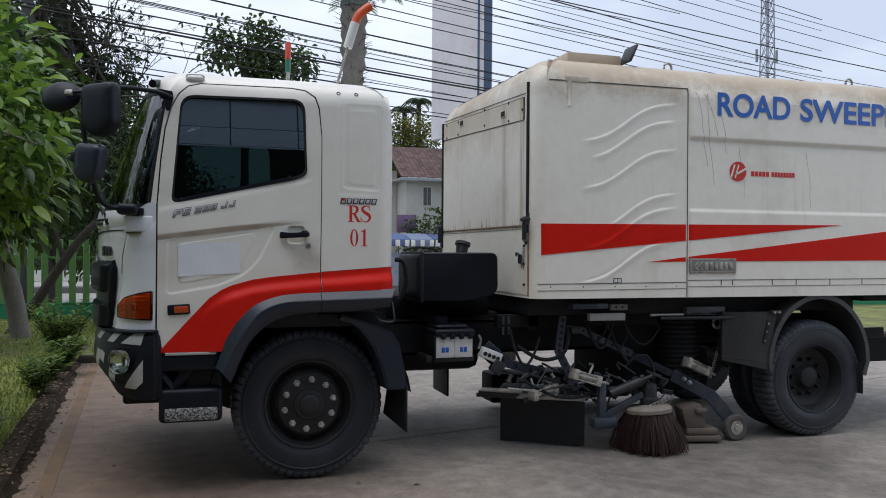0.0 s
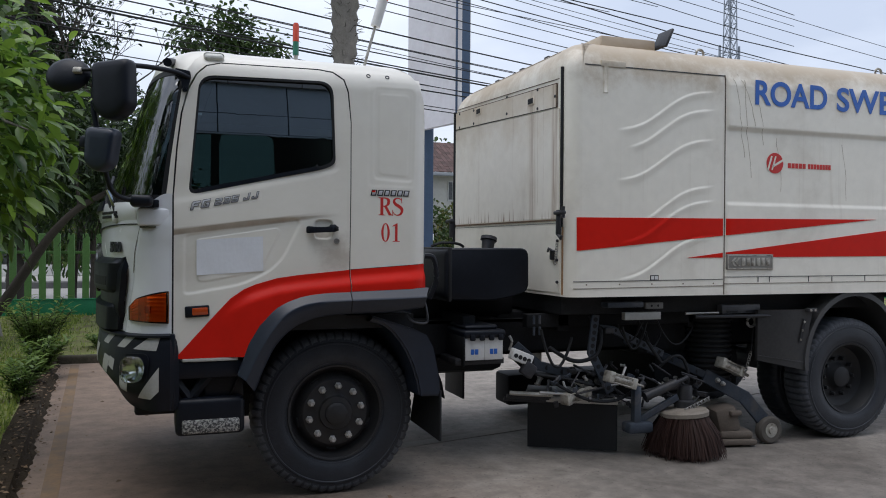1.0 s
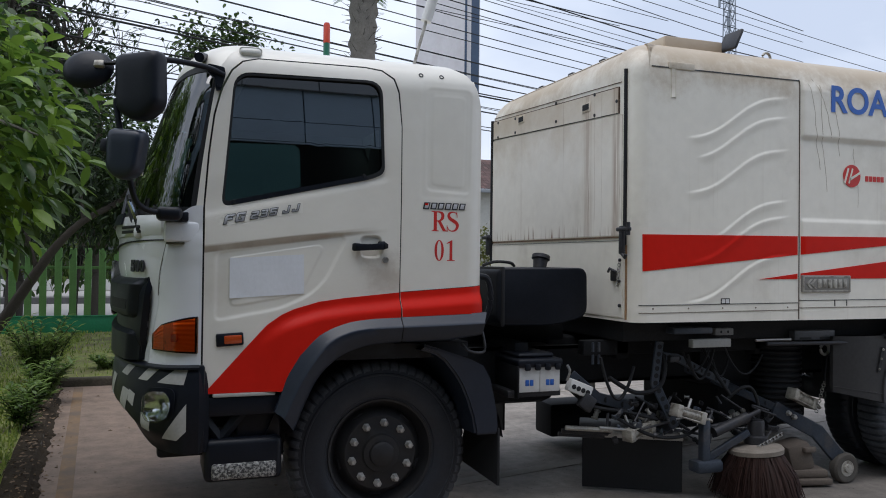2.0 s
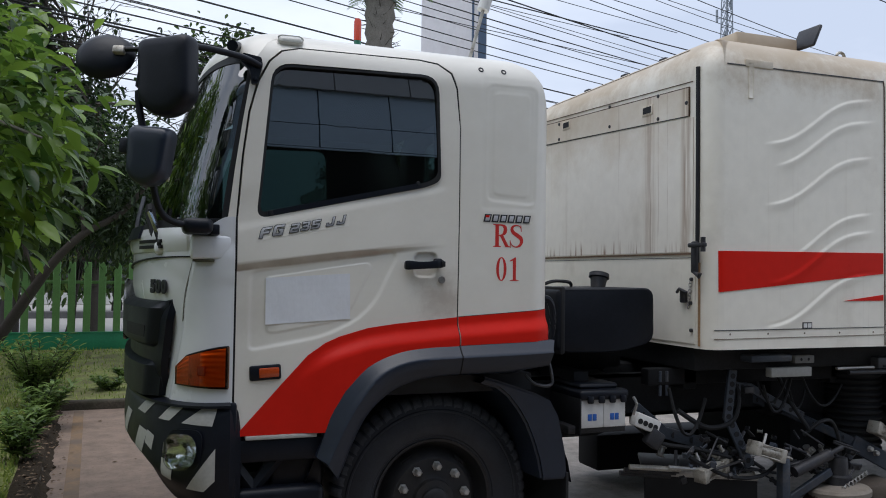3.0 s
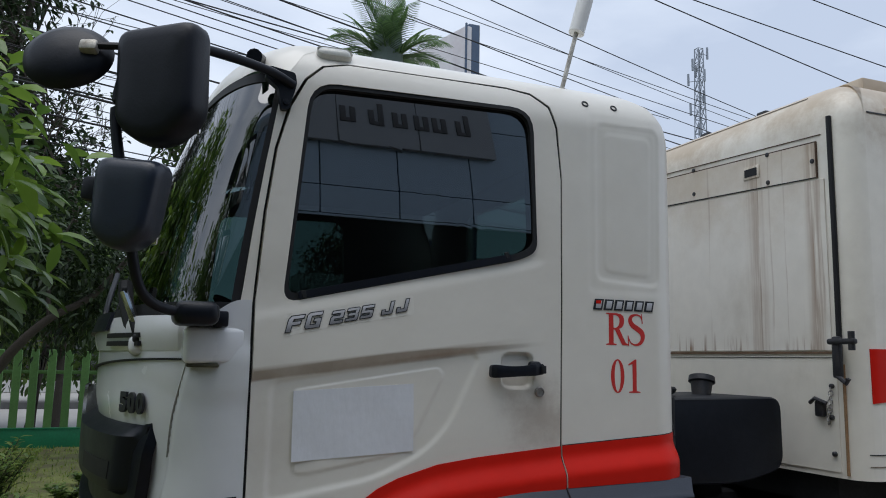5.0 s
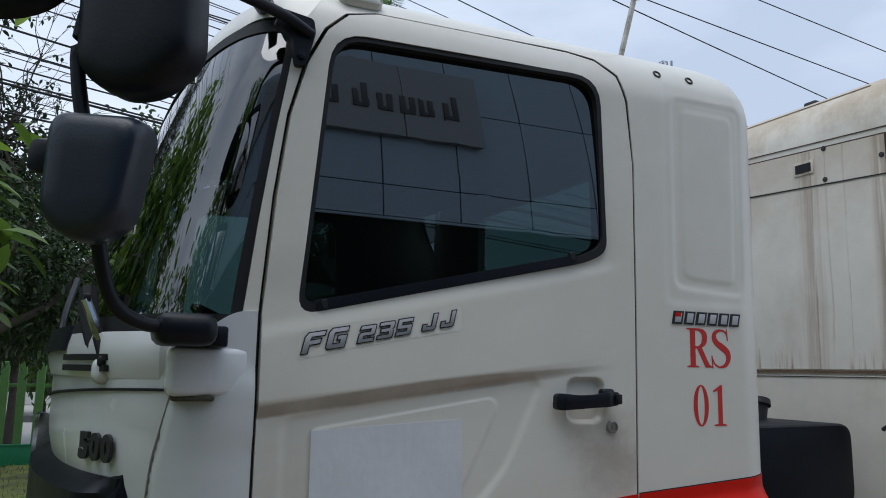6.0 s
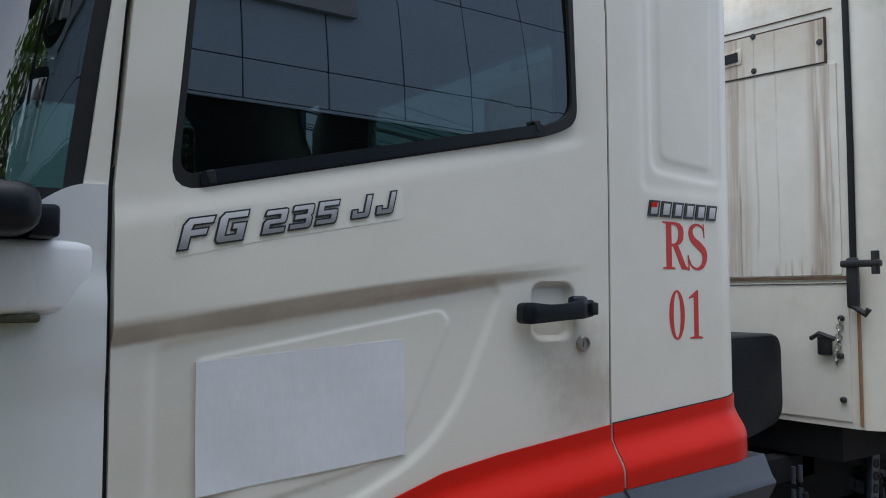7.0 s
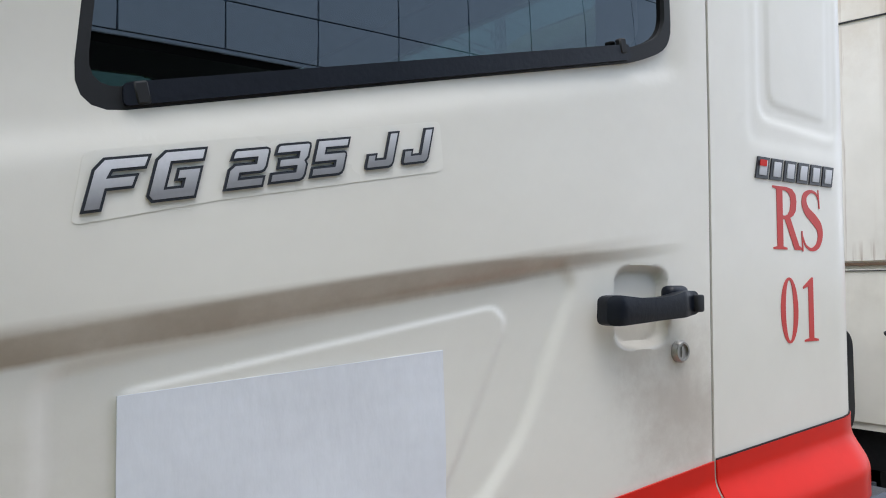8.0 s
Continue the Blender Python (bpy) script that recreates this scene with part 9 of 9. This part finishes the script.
CABLE = surf("black_cable", (0.012, 0.012, 0.014), 0.7, var=0.1)
WIRES = [  # at the left end, at the right end (x, y, z), sag, radius
    ((-22, 6.0, 8.6), (26, 24, 8.0), 0.5, 0.013), ((-22, 6.0, 8.2), (26, 24, 7.4), 0.55, 0.020), ((-22, 6.2, 7.9), (26, 24.2, 7.2), 0.6, 0.012), ((-22, 6.2, 7.4), (26, 24, 6.9), 0.5, 0.016),
    ((-22, 6.0, 7.1), (26, 24, 6.6), 0.55, 0.024), ((-22, 6.3, 6.8), (26, 24.3, 6.5), 0.6, 0.011), ((-22, 6.1, 6.5), (26, 24, 6.2), 0.5, 0.020), ((-22, 6.4, 6.4), (26, 24.5, 5.9), 0.62, 0.012),
    ((-22, 6.0, 9.2), (26, 24, 8.6), 0.5, 0.012), ((-22, 6.0, 9.6), (26, 24, 9.1), 0.55, 0.016), ((-22, 6.2, 10.0), (26, 24, 9.3), 0.5, 0.011), ((-22, 6.2, 6.0), (26, 24, 5.6), 0.45, 0.015),
    ((-22, 7.5, 8.4), (26, 25.5, 7.0), 0.5, 0.010), ((-22, 7.5, 7.6), (26, 25.5, 6.3), 0.5, 0.010), ((-22, 8.5, 10.8), (26, 25, 10.0), 0.5, 0.010),
    ((-5, 19, 11.6), (44, 23, 8.4), 0.25, 0.020), ((-5, 19, 10.4), (44, 23, 8.0), 0.3, 0.012), ((0, 19, 12.6), (44, 24, 9.0), 0.25, 0.013), ((2, 19, 13.0), (44, 24, 9.5), 0.25, 0.012), ((6, 17, 14.2), (44, 22, 11.0), 0.2, 0.020),
    ((-22, 6.0, 8.9), (26, 24, 8.2), 0.5, 0.014), ((-22, 6.1, 7.75), (26, 24, 7.05), 0.52, 0.012), ((-22, 6.2, 7.25), (26, 24.2, 6.75), 0.58, 0.018), ((-22, 6.1, 9.4), (26, 24, 8.85), 0.5, 0.012), ((-22, 6.0, 11.2), (26, 24, 10.6), 0.5, 0.014), ((-22, 6.0, 11.9), (26, 24, 11.5), 0.55, 0.011), ((-22, 6.2, 12.8), (26, 24, 12.0), 0.5, 0.016), ((-22, 6.0, 10.4), (26, 24, 9.7), 0.5, 0.020),
    ((-17.32, 16.0, 15.86), (53.12, 16.0, 8.21), 0.0, 0.017),
    ((-5.45, 16.0, 16.05), (48.76, 16.0, 10.06), 0.0, 0.017),
    ((-10, 17, 11.5), (14, 20, 9.8), 0.25, 0.011), ((-10, 17, 12.6), (16, 20, 10.2), 0.25, 0.011),
]
for p, q, sag, r in WIRES:
    p, q = Vector(p), Vector(q)
    pts = [p.lerp(q, t / 24) - Vector((0, 0, sag * 4 * (t / 24) * (1 - t / 24))) for t in range(25)]
    solo("overhead_cable", tube(bmesh.new(), pts, r, 6), CABLE, p, "thin black overhead cable along the road", "cable", "overhead cables")

# house across the road with a tiled roof
HOUSEWALL = surf("house_render", (0.52, 0.51, 0.47), 0.85, var=0.1, scale=1, dirt=0.3, dirt_col=(0.3, 0.29, 0.26), dscale=0.8)
ROOFTILE = surf("red_brown_roof_tile", (0.090, 0.052, 0.046), 0.85, var=0.25, scale=3, island=0.7)
house = thing("house", (10.5, 31.5, -0.05), "white house with a red-brown tiled roof", "house")
part("wall", boxed((8.38, 30.0, -0.1), (16, 34.0, 4.75), 0.02), HOUSEWALL, house)
part("side_wing", boxed((5.6, 31.6, -0.1), (8.36, 36.0, 5.3), 0.02), HOUSEWALL, house)
part("wing_window", boxed((7.55, 31.57, 3.9), (7.95, 31.61, 4.5), 0.01), surf("dark_shutter", (0.05, 0.055, 0.06), 0.4), house)
part("fascia", boxed((8.0, 29.35, 4.66), (16.4, 29.5, 4.82), 0.02), surf("grey_fascia", (0.26, 0.28, 0.30), 0.6), house)
rt = bmesh.new()
rg = random.Random(77)
for row in range(12):
    for col in range(42):
        x = 8.0 + 0.2 * col
        y = 29.4 + 0.27 * row
        z = 4.84 + 0.145 * row
        block(rt, (x + 0.006, 0, -0.012), (x + 0.194, 0.31, 0.012 + rg.uniform(0, 0.012)), 0, 1, pose(0, y, z, 28, 0, 0))
part("roof_tiles", rt, ROOFTILE, house)["kind"] = "stuff"
part("roof_deck", boxed((8.0, 29.45, 4.76), (16.4, 34.5, 4.80)), HOUSEWALL, house)
for wx in (9.15, 11.6):
    wnd = part("window", boxed((wx, 29.96, 3.55), (wx + 0.46, 30.02, 4.50), 0.01), surf("white_frame", (0.6, 0.6, 0.58), 0.6), house, "white framed window")
    for k in range(2):
        part("window_pane", boxed((wx + 0.05 + 0.19 * k, 29.94, 3.62), (wx + 0.21 + 0.19 * k, 29.97, 4.43)), surf("dark_pane", (0.03, 0.035, 0.04), 0.1), wnd)
for x, c in ((6.7, (0.07, 0.11, 0.24)), (7.75, (0.16, 0.20, 0.30)), (8.8, (0.07, 0.10, 0.22))):
    st = thing("street_stall", (x, 27.0, -0.02), "small stall with a blue and white awning", "stall", "stalls across the road")
    part("stall_body", boxed((x, 27, -0.02), (x + 0.9, 27.8, 1.45), 0.03), surf("stall_side", (0.30, 0.33, 0.40), 0.7, var=0.3, scale=4), st)
    cloth = surf("awning_cloth", c, 0.7, var=0.2, scale=5)
    part("awning", boxed((x - 0.05, 26.5, 2.05), (x + 0.95, 27.8, 2.11), 0.02, 1, pose(x, 27, 2.05, 12, 0, 0) @ pose(-x, -27, -2.05)), cloth, st)
    for k in range(5):
        part("awning_flap", boxed((x - 0.05 + 0.2 * k, 26.46, 1.72), (x + 0.13 + 0.2 * k, 26.49, 1.98), 0.01), cloth if k % 2 else BATTERY, st)
    for px in (x, x + 0.88):
        part("stall_post", tube(bmesh.new(), [(px, 26.8, -0.02), (px, 26.8, 2.05)], 0.02, 6), GREASE, st)
sg = thing("shop_sign", (8.2, 29.5, -0.02), "faded purple and pink shop board on posts", "sign")
part("board", boxed((7.85, 29.5, 2.35), (8.75, 29.56, 3.15), 0.02), surf("purple_board", (0.15, 0.09, 0.18), 0.6, var=0.5, scale=2.5), sg)
for px in (7.95, 8.65):
    part("sign_post", tube(bmesh.new(), [(px, 29.58, -0.05), (px, 29.58, 3.1)], 0.03, 6), GREASE, sg)
# low shed across the road at the left
shed = thing("shed", (-6.0, 38.5, -0.05), "low shed with a grey sheet roof", "shed")
part("shed_wall", boxed((-9, 38, -0.1), (-1.8, 41, 2.6), 0.02), surf("shed_wall", (0.16, 0.17, 0.17), 0.8, var=0.2, scale=1), shed)
part("shed_roof", boxed((-9.4, 37.4, 2.6), (-1.4, 41.3, 2.75), 0.02, 1, pose(0, 39, 2.6, -6, 0, 0) @ pose(0, -39, -2.6)), surf("sheet_roof", (0.34, 0.33, 0.32), 0.6, var=0.15), shed)

# ---- the office building behind the camera, seen in the cab's windows ----
PANELGREY = surf("grey_cladding_panel", (0.31, 0.415, 0.53), 0.45, metal=0.2, var=0.08, scale=1.2, island=0.05)
bld = thing("office_building", (1, -6.6, 0), "grey clad office building with a sign band over a dark entrance", "building")
core = bmesh.new()
block(core, (-7, -12.0, -0.1), (8.4, -6.62, 7.25))
part("wall", core, surf("building_core", (0.02, 0.021, 0.024), 0.8, var=0.1), bld)
part("entrance_glass", boxed((-6.8, -6.60, 0.1), (8.2, -6.56, 3.18)), surf("dark_entrance", (0.004, 0.0045, 0.005), 0.7, var=0.1, spec=0.1), bld, "dark shaded glass entrance")
for z0, z1 in ((3.205, 3.79), (3.805, 5.485), (5.50, 7.18)):
    for c in range(16):
        x0 = -6.95 + 0.955 * c
        part("cladding_panel", boxed((x0 + 0.006, -6.62, z0), (x0 + 0.949, -6.50, z1), 0.006, 1), PANELGREY, bld)
part("soffit", boxed((-6.9, -6.62, 3.145), (8.3, -6.52, 3.20), 0.01), PANELGREY, bld)
SIGNMAT = surf("sign_cladding", (0.29, 0.325, 0.37), 0.5, var=0.06)
for c in range(7):
    part("sign_panel", boxed((-4.2 + 1.02 * c, -6.50, 4.75), (-4.2 + 1.02 * c + 1.014, -6.36, 6.30), 0.008, 1), SIGNMAT, bld, "pale sign panel")
SIGNDARK = surf("sign_letter_grey", (0.07, 0.075, 0.085), 0.5, var=0.1)
for k, x in enumerate((2.62, 2.30, 2.06, 1.78, 1.48, 1.12, 0.55, 0.2, -0.2, -0.6)):
    tall = 0.52 if k in (0, 4, 6) else 0.36
    for dx in (0.0, 0.12):
        part("sign_bar", boxed((x - 0.07 - dx, -6.36, 5.24), (x - dx, -6.34, 5.24 + (tall if dx == 0.0 else 0.36)), 0.004), SIGNDARK, bld)
    part("sign_bar", boxed((x - 0.19, -6.358, 5.24), (x, -6.342, 5.33), 0.004), SIGNDARK, bld)
